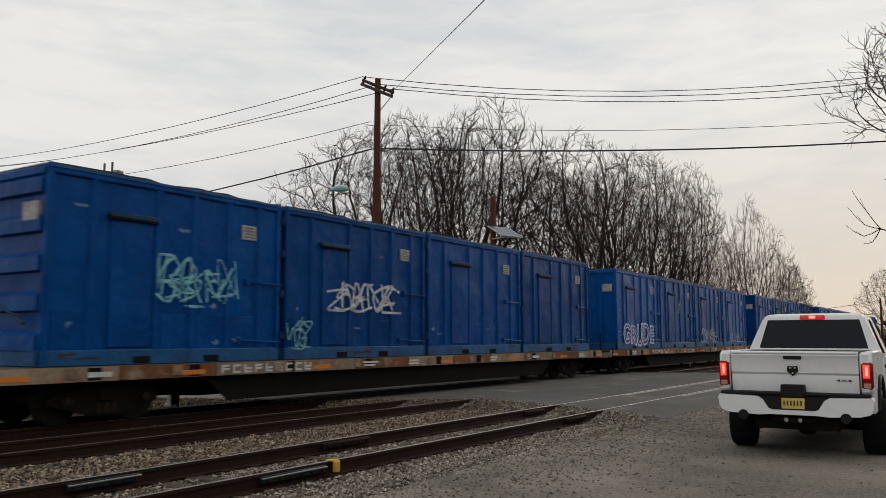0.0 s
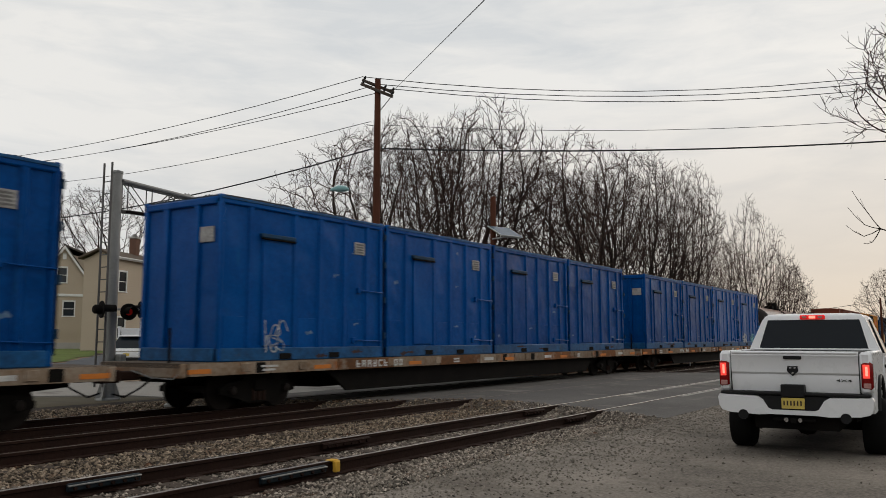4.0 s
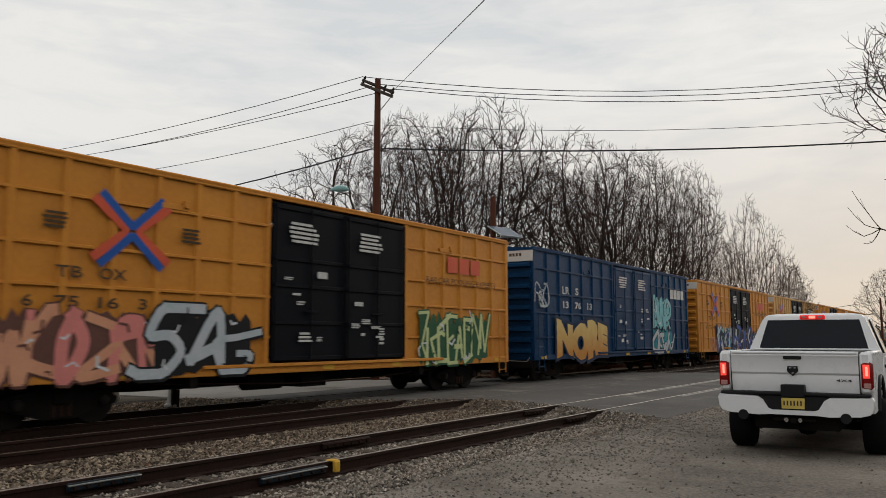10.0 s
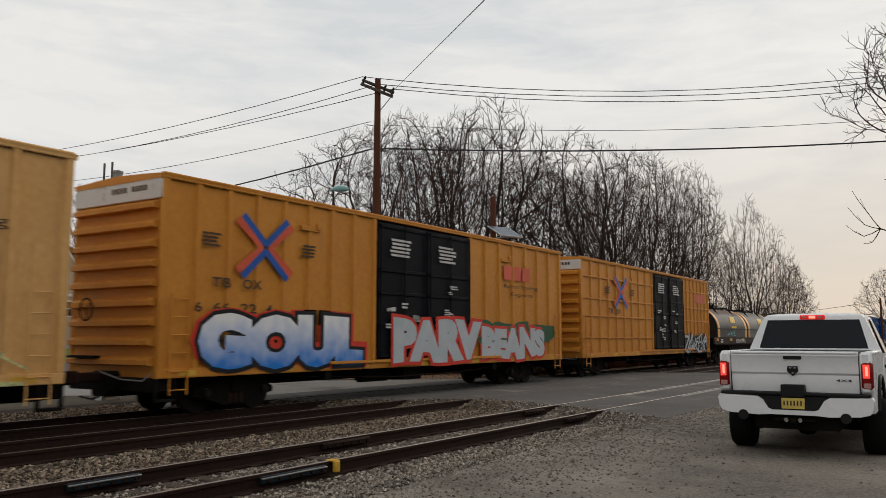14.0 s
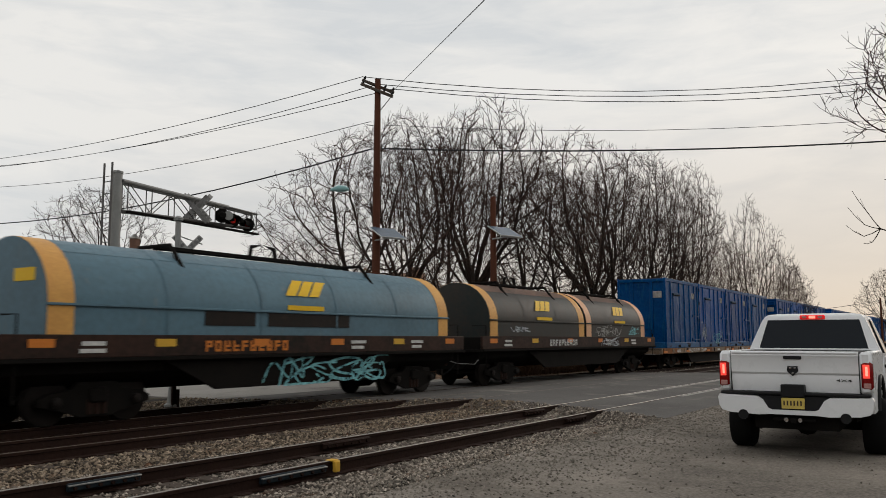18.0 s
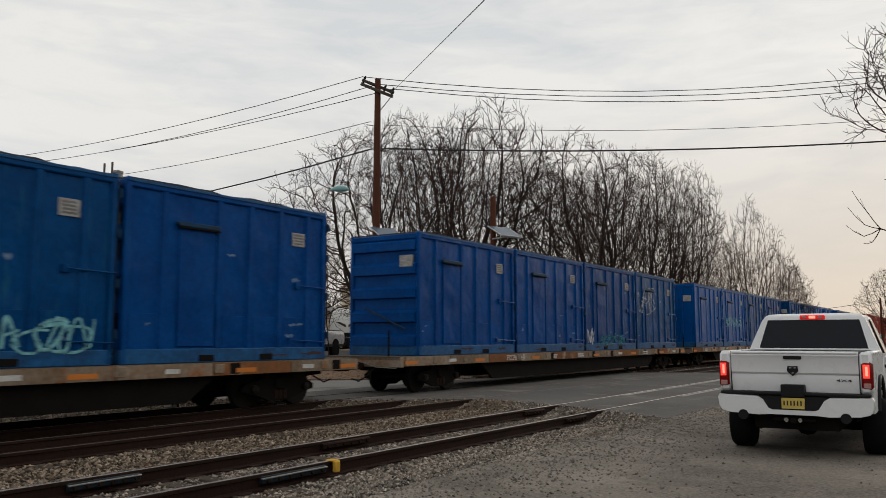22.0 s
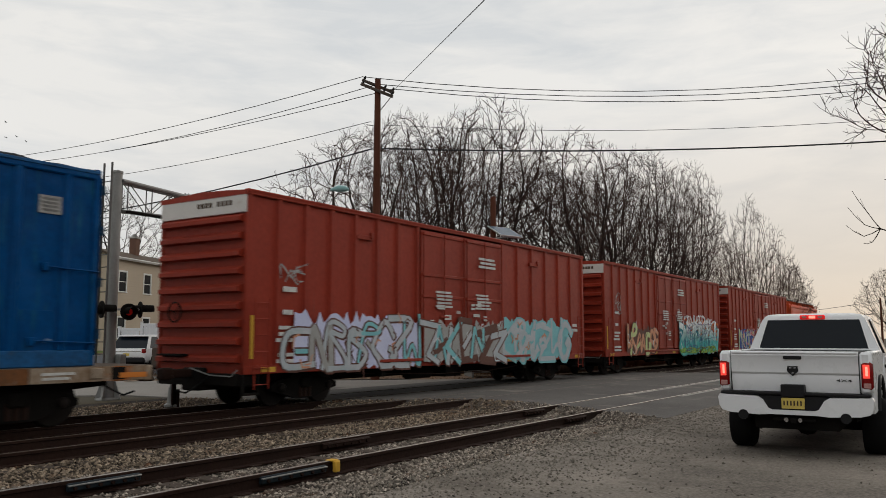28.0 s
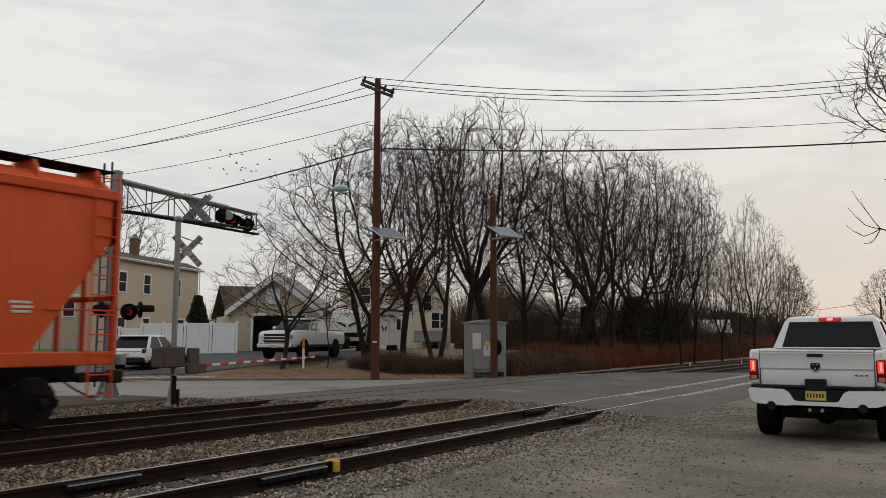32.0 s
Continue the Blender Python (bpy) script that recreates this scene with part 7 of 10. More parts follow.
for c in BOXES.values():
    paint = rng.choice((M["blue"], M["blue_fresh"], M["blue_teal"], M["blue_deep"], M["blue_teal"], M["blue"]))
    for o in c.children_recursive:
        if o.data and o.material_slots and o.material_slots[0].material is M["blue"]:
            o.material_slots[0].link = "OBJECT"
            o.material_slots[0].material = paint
rng = random.Random(9)
BAYS = ((0.15, 0.8), (2.6, 3.2), (3.56, 4.2), (4.54, 5.1))
for c in BOXES.values():
    for k in range(rng.randrange(3, 7)):
        a, b = rng.choice(BAYS)
        low = rng.random() < 0.6
        o = part("scuff", rng.choice(scuff_meshes)[0], None, c)
        o.location = (rng.uniform(a, b - 0.15), -CW + (0.0505 if low else 0.058), rng.uniform(0.3, 0.8) if low else rng.uniform(1.1, 3.2))
        o.scale = (rng.uniform(0.3, 1.2), 1, rng.uniform(0.4, 1.4))
    for k in range(rng.randrange(1, 4)):
        o = part("rust_stain", rng.choice(scuff_meshes)[1], None, c)
        o.location = (rng.uniform(0.3, 5.4), -CW - 0.004, rng.uniform(-0.04, 0.12))
        o.scale = (rng.uniform(1, 3), 1, rng.uniform(0.5, 1.3))
G = "spray-painted graffiti"
words(BOXES[("B", 0)], "GRUDE", 0.85, 5.0, 0.16, 1.06, -CW, M["blue_worn"], M["s_lilac"], -0.004, 0.08, wave=0.07, shear=0.08, label="lilac spray-painted word", space=1.12)
scrawl(BOXES[("A", 0)], 11, 2.3, 4.7, 1.2, 2.1, -CW, M["s_mint"], 6, 0.07, label=G)
scrawl(BOXES[("A", 1)], 12, 1.5, 4.6, 1.15, 1.85, -CW, M["s_white"], 6, 0.10, label=G)
scrawl(BOXES[("A", 1)], 13, 0.2, 0.9, 0.15, 0.9, -CW, M["s_mint"], 2, 0.07, label=G)
scrawl(BOXES[("B", 2)], 14, 0.9, 4.4, 0.2, 1.0, -CW, M["s_pale"], 6, 0.09, label=G)
scrawl(BOXES[("B", 3)], 15, 1.6, 4.2, 0.2, 0.7, -CW, M["s_pale"], 4, 0.06, label=G)
scrawl(BOXES[("B", 1)], 16, 2.9, 3.2, 1.8, 3.0, -CW, M["s_pale"], 1, 0.08, label=G)
for k, (a, b, sd) in enumerate(((1.0, 2.0, 17), (3.2, 4.4, 18))):
    scrawl(BOXES[("E", 3)], sd, a, b, 0.15, 0.75, -CW, M["s_pale"] if k == 0 else M["s_mint"], 3, 0.10, label=G)
scrawl(BOXES[("C", 1)], 19, 3.0, 3.6, 0.6, 1.6, -CW, M["s_pale"], 1, 0.05, label=G)
scrawl(BOXES[("D", 0)], 20, 1.4, 2.2, 0.1, 0.8, -CW, M["s_pale"], 2, 0.06, label=G)
scrawl(BOXES[("F", 1)], 21, 0.3, 1.2, 0.2, 1.6, -CW, M["s_pale"], 2, 0.08, label=G)
scrawl(BOXES[("F", 1)], 22, 2.6, 4.6, 0.1, 0.8, -CW, M["s_mint"], 3, 0.06, label=G)
scrawl(BOXES[("F", 3)], 23, 1.8, 2.7, 0.2, 0.8, -CW, M["s_pale"], 2, 0.07, label=G)
scrawl(BOXES[("G", 2)], 24, 0.4, 3.0, 0.15, 0.75, -CW, M["s_mint"], 6, 0.10, label=G)
scrawl(BOXES[("G", 2)], 25, 3.8, 5.6, 0.15, 0.75, -CW, M["s_mint"], 4, 0.10, label=G)
scrawl(BOXES[("H", 2)], 26, 0.2, 0.8, 0.15, 0.8, -CW, M["s_white"], 2, 0.10, label=G)
scrawl(BOXES[("H", 2)], 27, 1.2, 4.4, 0.15, 0.6, -CW, M["s_teal"], 6, 0.08, label=G)
scrawl(BOXES[("H", 3)], 28, 0.4, 2.8, 1.7, 2.9, -CW, M["s_pale"], 4, 0.07, label=G)
scrawl(BOXES[("I", 1)], 29, 0.3, 4.9, 1.2, 1.85, -CW, M["s_mint"], 7, 0.07, label=G)
for k, x in enumerate((0.3, 1.5, 2.6, 3.8)):
    scrawl(BOXES[("J", 2)], 30 + k, x, x + 0.7, 1.2, 1.8, -CW, M["s_white"], 2, 0.10, label=G)
scrawl(BOXES[("J", 0)], 35, 0.3, 0.9, 1.7, 2.3, -CW, M["s_mint"], 2, 0.06, label=G)
scrawl(BOXES[("J", 0)], 36, 3.5, 4.1, 1.75, 2.0, -CW, M["s_orange"], 2, 0.12, label=G)
scrawl(BOXES[("K", 3)], 37, 2.6, 2.9, 0.8, 3.2, -CW, M["s_pale"], 1, 0.14, label=G)


# --- box cars ---
def box_car(s, L, paint, ribs, d0, d1, label, door=None, cap=True, top=5.22, bottom=0.84, roof=None, pale_eave=False, hrib=False, door_parts=2):
    """Local x = 0 is the leading end; d0 and d1 are where the doorway lies."""
    t = rolling("box_car", s, label, "box car", "box cars")
    w = 1.55
    door = door or paint
    for sy in (-1, 1):
        y0, y1 = (-w + 0.06, -w + 0.10) if sy < 0 else (w - 0.10, w - 0.06)
        for x0, x1 in ((0.04, d0), (d1, L - 0.04)):
            part("side_panel", Shape().box(x0, x1, y0, y1, bottom + 0.1, top - 0.1), paint, t)
        rib = Shape().prism([(-0.10, y0), (-0.055, sy * w), (0.055, sy * w), (0.10, y0)], "z", bottom + 0.16, top - 0.16)
        rib_me = mesh_of("rib", rib, paint)
        n0, n1 = ribs
        xs = [0.10 + (d0 - 0.2) * k / n0 for k in range(n0 + 1)] + [d1 + 0.10 + (L - d1 - 0.2) * k / n1 for k in range(n1 + 1)]
        for x in xs:
            o = part("rib", rib_me, None, t)
            o.location = (x, 0, 0)
        part("side_sill", Shape().cbox(0.0, L, sy * w - (0.005 if sy < 0 else 0.10), sy * w + (0.10 if sy < 0 else 0.005), bottom, bottom + 0.2, 0.015), paint, t)
        part("eave_rail", Shape().cbox(0.0, L, sy * w - (0.015 if sy < 0 else 0.12), sy * w + (0.12 if sy < 0 else 0.015), top - 0.2, top - 0.06, 0.02), M["cap_white"] if pale_eave else paint, t)
        dw = (d1 - d0) / door_parts
        for k in range(door_parts):
            x0 = d0 + k * dw
            y = -w - 0.01 if sy < 0 else w - 0.05
            d = part("door", Shape().cbox(x0 + 0.03, x0 + dw - 0.03, y, y + 0.06, bottom + 0.28, top - 0.26, 0.015), door, t)
            if sy < 0:
                for z in (bottom + 0.34, 2.05, 2.95, 3.6, top - 0.36):
                    part("door_rail", Shape().cbox(x0 + 0.05, x0 + dw - 0.05, y - 0.035, y + 0.01, z - 0.05, z + 0.05, 0.015), door, d)
                for x in (x0 + 0.10, x0 + dw * 0.5, x0 + dw - 0.10):
                    part("lock_bar", Shape().tube([(x, y - 0.045, bottom + 0.3), (x, y - 0.045, top - 0.3)], 0.022, 6), door, d)
                part("door_handle", Shape().cbox(x0 + dw * 0.5 - 0.25, x0 + dw * 0.5 + 0.25, y - 0.07, y - 0.03, 2.3, 2.36, 0.01), door, d)
    part("door_track", Shape().cbox(d0 - 2.0 if d0 > 3 else 0.4, min(d1 + 2.0, L - 0.4), -w - 0.07, -w - 0.005, bottom + 0.16, bottom + 0.24, 0.01), paint, t)
    part("end_panel", Shape().box(0.03, 0.09, -w + 0.04, w - 0.04, bottom, top - 0.12), paint, t)
    part("rear_panel", Shape().box(L - 0.09, L - 0.03, -w + 0.04, w - 0.04, bottom, top - 0.12), paint, t)
    for y in (-w, w - 0.12):
        for x in (0.0, L - 0.12):
            part("corner_post", Shape().cbox(x, x + 0.12, y, y + 0.12, bottom, top - 0.08, 0.02), paint, t)
    nc = 9
    for k in range(nc):
        z = bottom + 0.35 + (top - bottom - 1.1) * k / (nc - 1)
        part("corrugation", Shape().prism([(0.05, z - 0.10), (-0.13, z - 0.07), (-0.13, z + 0.03), (0.05, z + 0.12)], "y", -w + 0.13, w - 0.13), paint, t)
        part("corrugation", Shape().prism([(L - 0.05, z - 0.13), (L + 0.07, z - 0.05), (L + 0.07, z + 0.05), (L - 0.05, z + 0.13)], "y", -w + 0.13, w - 0.13), paint, t)
    if cap:
        c = part("end_cap", Shape().cbox(-0.03, 0.03, -w + 0.02, w - 0.02, top - 0.62, top - 0.1, 0.01), M["cap_white"], t, "pale panel at the top of the end")
        bb = Shape()
        for k in range(9):
            if k != 4:
                bb.box(-0.036, -0.03, -w + 0.5 + k * 0.14, -w + 0.6 + k * 0.14, top - 0.42, top - 0.30)
        part("end_marks", bb, M["letter_dark"], c)
    rf_ = Shape().prism([(-w - 0.03, top - 0.10), (-w * 0.5, top - 0.05), (0, top - 0.02), (w * 0.5, top - 0.05), (w + 0.03, top - 0.10), (w, top - 0.2), (-w, top - 0.2)], "x", -0.04, L + 0.04)
    part("roof", rf_, roof or paint, t)
    for k in range(14):
        x = 0.6 + (L - 1.2) * k / 13
        part("roof_seam", Shape().prism([(-w - 0.01, top - 0.09), (-w * 0.5, top - 0.025), (0, top + 0.005), (w * 0.5, top - 0.025), (w + 0.01, top - 0.09)], "x", x - 0.04, x + 0.04), roof or paint, t)
    part("floor", Shape().box(0.1, L - 0.1, -w + 0.1, w - 0.1, bottom, bottom + 0.1), M["black"], t)
    part("underframe", Shape().prism([(0.3, bottom), (L - 0.3, bottom), (L - 0.3, 0.7), (L - 4.6, 0.52), (4.6, 0.52), (0.3, 0.7)], "y", -0.3, 0.3), M["black"], t)
    part("cross_ties", Shape().box(5.2, 5.4, -1.5, 1.5, 0.6, bottom).box(L - 5.4, L - 5.2, -1.5, 1.5, 0.6, bottom).box(L / 2 - 0.6, L / 2 + 0.3, -1.2, -0.4, 0.45, bottom).tube([(L / 2 - 2.2, -0.8, 0.62), (L / 2 - 1.0, -0.8, 0.62)], 0.2, 10), M["black"], t)
    for x in (0.0, L - 0.5):
        part("end_sill", Shape().cbox(x - 0.06, x + 0.56, -1.42, 1.42, 0.56, bottom + 0.02, 0.03), M["black"], t)
        part("draft_gear", Shape().cbox(x - 0.25, x + 0.75, -0.3, 0.3, 0.45, 0.98, 0.04), M["black"], t)
        part("corner_step", Shape().cbox(x + 0.02, x + 0.48, -1.56, -1.45, 0.36, 0.42, 0.01).cbox(x + 0.0, x + 0.05, -1.55, -1.46, 0.36, bottom, 0.008).cbox(x + 0.45, x + 0.5, -1.55, -1.46, 0.36, bottom, 0.008), M["black"], t)
    part("brake_rod", Shape().tube([(4.4, -1.2, 0.72), (L / 2 - 1, -1.25, 0.56), (L / 2 + 2, -1.25, 0.56), (L - 4.4, -1.2, 0.72)], 0.02, 5), M["rust"], t)
    # ladders by the ends, grab irons
    for x in (0.28, L - 0.75):
        ld_ = part("ladder", Shape().tube([(x, -w - 0.05, bottom - 0.35), (x, -w - 0.05, 2.6)], 0.018, 5).tube([(x + 0.45, -w - 0.05, bottom - 0.35), (x + 0.45, -w - 0.05, 2.6)], 0.018, 5), paint, t)
        for k in range(6):
            part("rung", Shape().tube([(x, -w - 0.05, 0.6 + k * 0.38), (x + 0.45, -w - 0.05, 0.6 + k * 0.38)], 0.013, 5), paint, ld_)
    bw = part("brake_wheel", Shape().tube([(-0.18, 0.7 + 0.24 * math.cos(q), 2.3 + 0.24 * math.sin(q)) for q in np.linspace(0, 6.283, 17)], 0.018, 5, cap=False), M["black"], t)
    for q in (0.3, 2.4, 4.5):
        part("spoke", Shape().tube([(-0.17, 0.7, 2.3), (-0.18, 0.7 + 0.24 * math.cos(q), 2.3 + 0.24 * math.sin(q))], 0.012, 4), M["black"], bw)
    part("brake_platform", Shape().cbox(-0.28, -0.05, 0.3, 1.2, 1.25, 1.3, 0.01), M["black"], t)
    for x in (2.55, L - 2.55):
        bogie(t, x, s)
    couplers(t, -0.05, L + 0.05)
    for x in np.linspace(0.55, L - 1.0, 7):
        part("reflector", Shape().box(x, x + 0.45, -w - 0.012, -w - 0.007, bottom + 0.04, bottom + 0.16), M["yellow_mark"], t)
    # hinged panels high on the side
    for x in (d0 * 0.62, d1 + (L - d1) * 0.35):
        part("route_board", Shape().cbox(x - 0.35, x + 0.35, -w - 0.02, -w + 0.06, top - 0.85, top - 0.72, 0.012).cbox(x + 0.2, x + 0.34, -w - 0.06, -w + 0.02, top - 0.80, top - 0.62, 0.02), paint, t)
    if hrib:
        for z in (1.7, 2.65, 3.4, 4.35):
            for x0, x1 in ((0.12, d0), (d1, L - 0.12)):
                part("stiffener", Shape().cbox(x0, x1, -w + 0.0, -w + 0.07, z - 0.035, z + 0.035, 0.012), paint, t)
    return t


def door_marks(t, d0, d1, top, seed, material):
    rng = random.Random(seed)
    m = (d0 + d1) / 2
    y = -1.615
    stencil(t, d0 + 0.5, top - 1.2, 1.1, 0.55, 5, y, material)
    stencil(t, m + 0.5, top - 1.2, 1.1, 0.55, 5, y, material)
    for _ in range(14):
        x, z = rng.choice((d0, m)) + rng.uniform(0.2, 1.7), rng.uniform(1.4, 3.2)
        stencil(t, x, z, rng.uniform(0.2, 0.5), rng.uniform(0.08, 0.3), rng.choice((1, 2, 3)), y - 0.002, material)


def cross_logo(t, cx, cz, r):
    """The painted crossed emblem: two bent bands, blue and red."""
    sh_b, sh_r = Shape(), Shape()
    y = -1.563
    for sx in (-1, 1):
        for sz in (-1, 1):
            k = 0.0006 * (sx + sz)
            stroke(sh_b, [(cx + sx * 0.03 * r, cz + sz * 0.14 * r), (cx + sx * 0.98 * r, cz + sz * 0.98 * r)], 0.24 * r, y - 0.004 - k)
            stroke(sh_r, [(cx + sx * 0.20 * r, cz + sz * 0.05 * r), (cx + sx * 1.20 * r, cz + sz * 0.80 * r)], 0.26 * r, y - 0.002 - k)
    part("emblem", sh_r, M["logo_red"], t, "red bands of a crossed emblem", smooth=False)
    part("emblem", sh_b, M["logo_blue"], t, "blue bands of a crossed emblem", smooth=False)


def block_letters(t, x0, x1, z0, z1, n, material, y=-1.565, slant=0.0, name="emblem", label="bold block emblem"):
    """A maker's mark as plain blocks of its size and colour."""
    sh = Shape()
    w = (x1 - x0) / n
    for k in range(n):
        a, b = x0 + k * w, x0 + k * w + w * 0.84
        sh.add([(a, y, z0), (b, y, z0), (b + slant, y, z1), (a + slant, y, z1)], [(0, 1, 2, 3)])
    return part(name, sh, material, t, label, smooth=False)


YF = -1.556
# red-brown car with white stripes and blocks
ns = box_car(186.0, 19.6, M["ns"], (8, 7), 8.1, 13.0, "red-brown steel box car with white stripe emblem and graffiti", cap=False)
st = Shape()
for k in range(5):
    z = 3.55 + k * 0.2
    st.box(0.25, 3.0 - 0.0 * k, YF - 0.01, YF - 0.004, z, z + 0.11)
part("emblem", st, M["letter"], ns, "white horizontal stripes", smooth=False)
eb = Shape()
eb.add([(x, YF - 0.012, z) for x, z in ((2.85, 3.42), (3.95, 3.42), (4.35, 4.48), (3.25, 4.48))], [(0, 1, 2, 3)])
eb.add([(x, YF - 0.012, z) for x, z in ((4.2, 3.42), (5.3, 3.42), (5.52, 3.6), (5.66, 4.3), (5.5, 4.48), (4.6, 4.48))], [(0, 1, 2, 3, 4, 5)])
part("emblem", eb, M["letter"], ns, "bold white slanted emblem shapes", smooth=False)
for x, z, w_, h_, n_ in ((0.3, 3.05, 1.2, 0.3, 2), (0.9, 2.4, 0.8, 0.2, 1), (0.9, 1.9, 1.0, 0.22, 1), (5.7, 2.75, 0.35, 0.2, 1), (2.4, 2.6, 0.5, 0.3, 4)):
    stencil(ns, x, z, w_, h_, n_, YF - 0.004, M["letter"])
door_marks(ns, 8.1, 13.0, 5.2, 3, M["letter"])
scrawl(ns, 41, 2.2, 8.0, 0.9, 2.2, -1.565, [M["s_salmon"], M["s_pale"], M["s_salmon"], M["s_grey"], M["s_mint"]], 7, 0.15, M["s_plum"], M["s_salmon"], G, ow=0.06, accent=M["s_teal"])
words(ns, "HUGER", 13.6, 18.0, 1.0, 2.55, -1.565, M["f_lime"], M["s_black"], 0.09, 0.12, 0.02, label="lime green block graffiti with black outline")

# yellow cars with black doors
t1 = box_car(207.5, 19.1, M["yellow"], (7, 6), 7.45, 12.85, "yellow steel box car with black doors and graffiti", M["black_paint"], hrib=True, roof=M["yellow"])
blu = box_car(228.6, 19.2, M["navy"], (7, 6), 8.0, 13.0, "navy blue box car with white block emblem and graffiti", hrib=True)
t2 = box_car(249.8, 19.1, M["yellow"], (7, 6), 7.45, 12.85, "yellow steel box car with black doors and blue graffiti", M["black_paint"], hrib=True, roof=M["yellow"])
t3 = box_car(271.0, 19.2, M["yellow_pale"], (8, 7), 7.1, 12.0, "faded tan-yellow box car with black doors and graffiti", M["black_paint"], roof=M["yellow_pale"])
t4 = box_car(292.2, 19.2, M["yellow"], (8, 7), 7.25, 12.2, "yellow steel box car with black doors and bold graffiti", M["black_paint"], roof=M["yellow"])
t5 = box_car(313.4, 19.1, M["yellow"], (9, 7), 9.0, 13.9, "yellow steel box car with raised stiffeners and black doors", M["black_paint"], hrib=True, roof=M["yellow"])
NUMS = {4: [("6", 1.4, 1.6, 2.24), ("75", 2.0, 2.5, 2.24), ("16", 2.9, 3.35, 2.24), ("3", 3.8, 4.0, 2.24)], 5: [("6", 1.5, 1.75, 2.24), ("75", 2.2, 2.75, 2.24), ("49", 3.1, 3.65, 2.24)],
        6: [("86", 1.1, 1.6, 2.24), ("09", 2.0, 2.5, 2.24), ("67", 2.9, 3.4, 2.24)], 7: [("6", 0.9, 1.1, 2.24), ("66", 1.4, 1.9, 2.24), ("22", 2.2, 2.7, 2.24), ("4", 3.0, 3.2, 2.24)], 8: []}
for t, cx, d0, d1, sd in ((t1, 3.6, 7.45, 12.85, 4), (t2, 3.75, 7.45, 12.85, 5), (t3, 2.6, 7.1, 12.0, 6), (t4, 2.95, 7.25, 12.2, 7), (t5, 4.5, 9.0, 13.9, 8)):
    cross_logo(t, cx, 3.8, 0.7)
    door_marks(t, d0, d1, 5.2, sd, M["letter"])
    for txt, x0, x1, z in (("TB", cx - 1.6, cx - 1.05, 2.8), ("OX", cx - 0.7, cx - 0.1, 2.8), *NUMS[sd]):
        words(t, txt, x0, x1, z, z + 0.22, YF, M["letter_dark"], None, 0.015, wave=0, name="car_mark", label="dark painted car marks")
    for x in (cx - 1.9, cx + 1.2):
        stencil(t, x, 3.68, 0.55, 0.34, 4, YF - 0.002, M["letter_dark"])
    if t is t3:
        part("emblem", Shape().box(14.7, 17.4, YF - 0.006, YF, 3.95, 4.5), M["s_black"], t, "black emblem panel")
        block_letters(t, 14.95, 17.2, 4.06, 4.38, 3, M["letter"], YF - 0.008)
        for k, wd in enumerate(("Railcar Pooling", "Experts")):
            words(t, wd, 14.3 + k * 1.0, 18.0 - k * 1.0, 3.55 - k * 0.42, 3.80 - k * 0.42, YF, M["letter_dark"], None, 0.0, wave=0, name="lettering", label="brown painted slogan")
        stencil(t, 15.4, 2.8, 1.8, 0.2, 1, YF, M["letter_dark"])
    else:
        x0 = d1 + 2.3
        block_letters(t, x0, x0 + 2.1, 3.75, 4.25, 3, M["logo_red"], YF)
        if t in (t1, t2):
            words(t, "RAILCAR POOLING EXPERTS", x0 - 1.2, x0 + 3.0, 3.38, 3.56, YF, M["letter_dark"], None, 0.0, wave=0, name="lettering", label="brown painted slogan")
        elif t is t4:
            for k, wd in enumerate(("Railcar Pooling", "Experts")):
                words(t, wd, x0 + k * 0.5, x0 + 2.6 - k * 0.4, 3.42 - k * 0.28, 3.60 - k * 0.28, YF, M["letter_dark"], None, 0.0, wave=0, name="lettering", label="brown painted slogan")
scrawl(t1, 51, 0.3, 4.4, 0.95, 2.1, -1.565, [M["s_pink"], M["s_salmon"]], 5, 0.26, M["s_plum"], None, G, ow=0.05)
scrawl(t1, 52, 4.2, 6.8, 0.95, 2.2, -1.592, M["s_pale"], 2, 0.16, M["s_black"], None, G, ow=0.06)
scrawl(t1, 53, 13.6, 17.6, 0.9, 2.35, -1.565, M["s_lime"], 6, 0.16, M["s_green"], None, G, ow=0.06, curvy=False)
words(blu, "NORE", 1.9, 7.1, 0.85, 2.35, -1.57, M["f_gold"], M["s_navy"], 0.09, 0.14, 0.09, label="yellow block graffiti with black outline")
block_letters(blu, 16.1, 18.5, 3.8, 4.3, 4, M["letter"], YF)
for txt, x0, x1, z0, z1 in (("LR", 2.5, 3.15, 3.45, 3.75), ("S", 3.75, 4.05, 3.45, 3.75), ("13", 2.55, 3.05, 2.88, 3.16), ("76", 3.7, 4.3, 2.88, 3.16), ("13", 4.95, 5.45, 2.88, 3.16)):
    words(blu, txt, x0, x1, z0, z1, YF, M["letter"], None, 0.02, wave=0, name="car_mark", label="worn white car marks")
door_marks(blu, 8.0, 13.0, 5.2, 11, M["letter"])
scrawl(blu, 55, 13.3, 15.8, 2.2, 3.7, -1.565, M["s_mint"], 3, 0.30, M["s_black"], M["s_mint"], G, ow=0.06)
scrawl(blu, 56, 13.2, 16.2, 1.0, 2.1, -1.565, M["s_pale"], 3, 0.24, M["s_black"], M["s_teal"], G, ow=0.05)
scrawl(blu, 57, 0.1, 1.2, 2.9, 3.8, -1.565, M["s_pale"], 2, 0.12, None, None, G)
scrawl(t2, 58, 4.0, 7.4, 0.9, 2.3, -1.565, [M["s_blue"], M["s_pale"], M["s_navy"]], 4, 0.3, M["s_black"], M["s_mint"], G, ow=0.07, curvy=False, accent=M["s_white"])
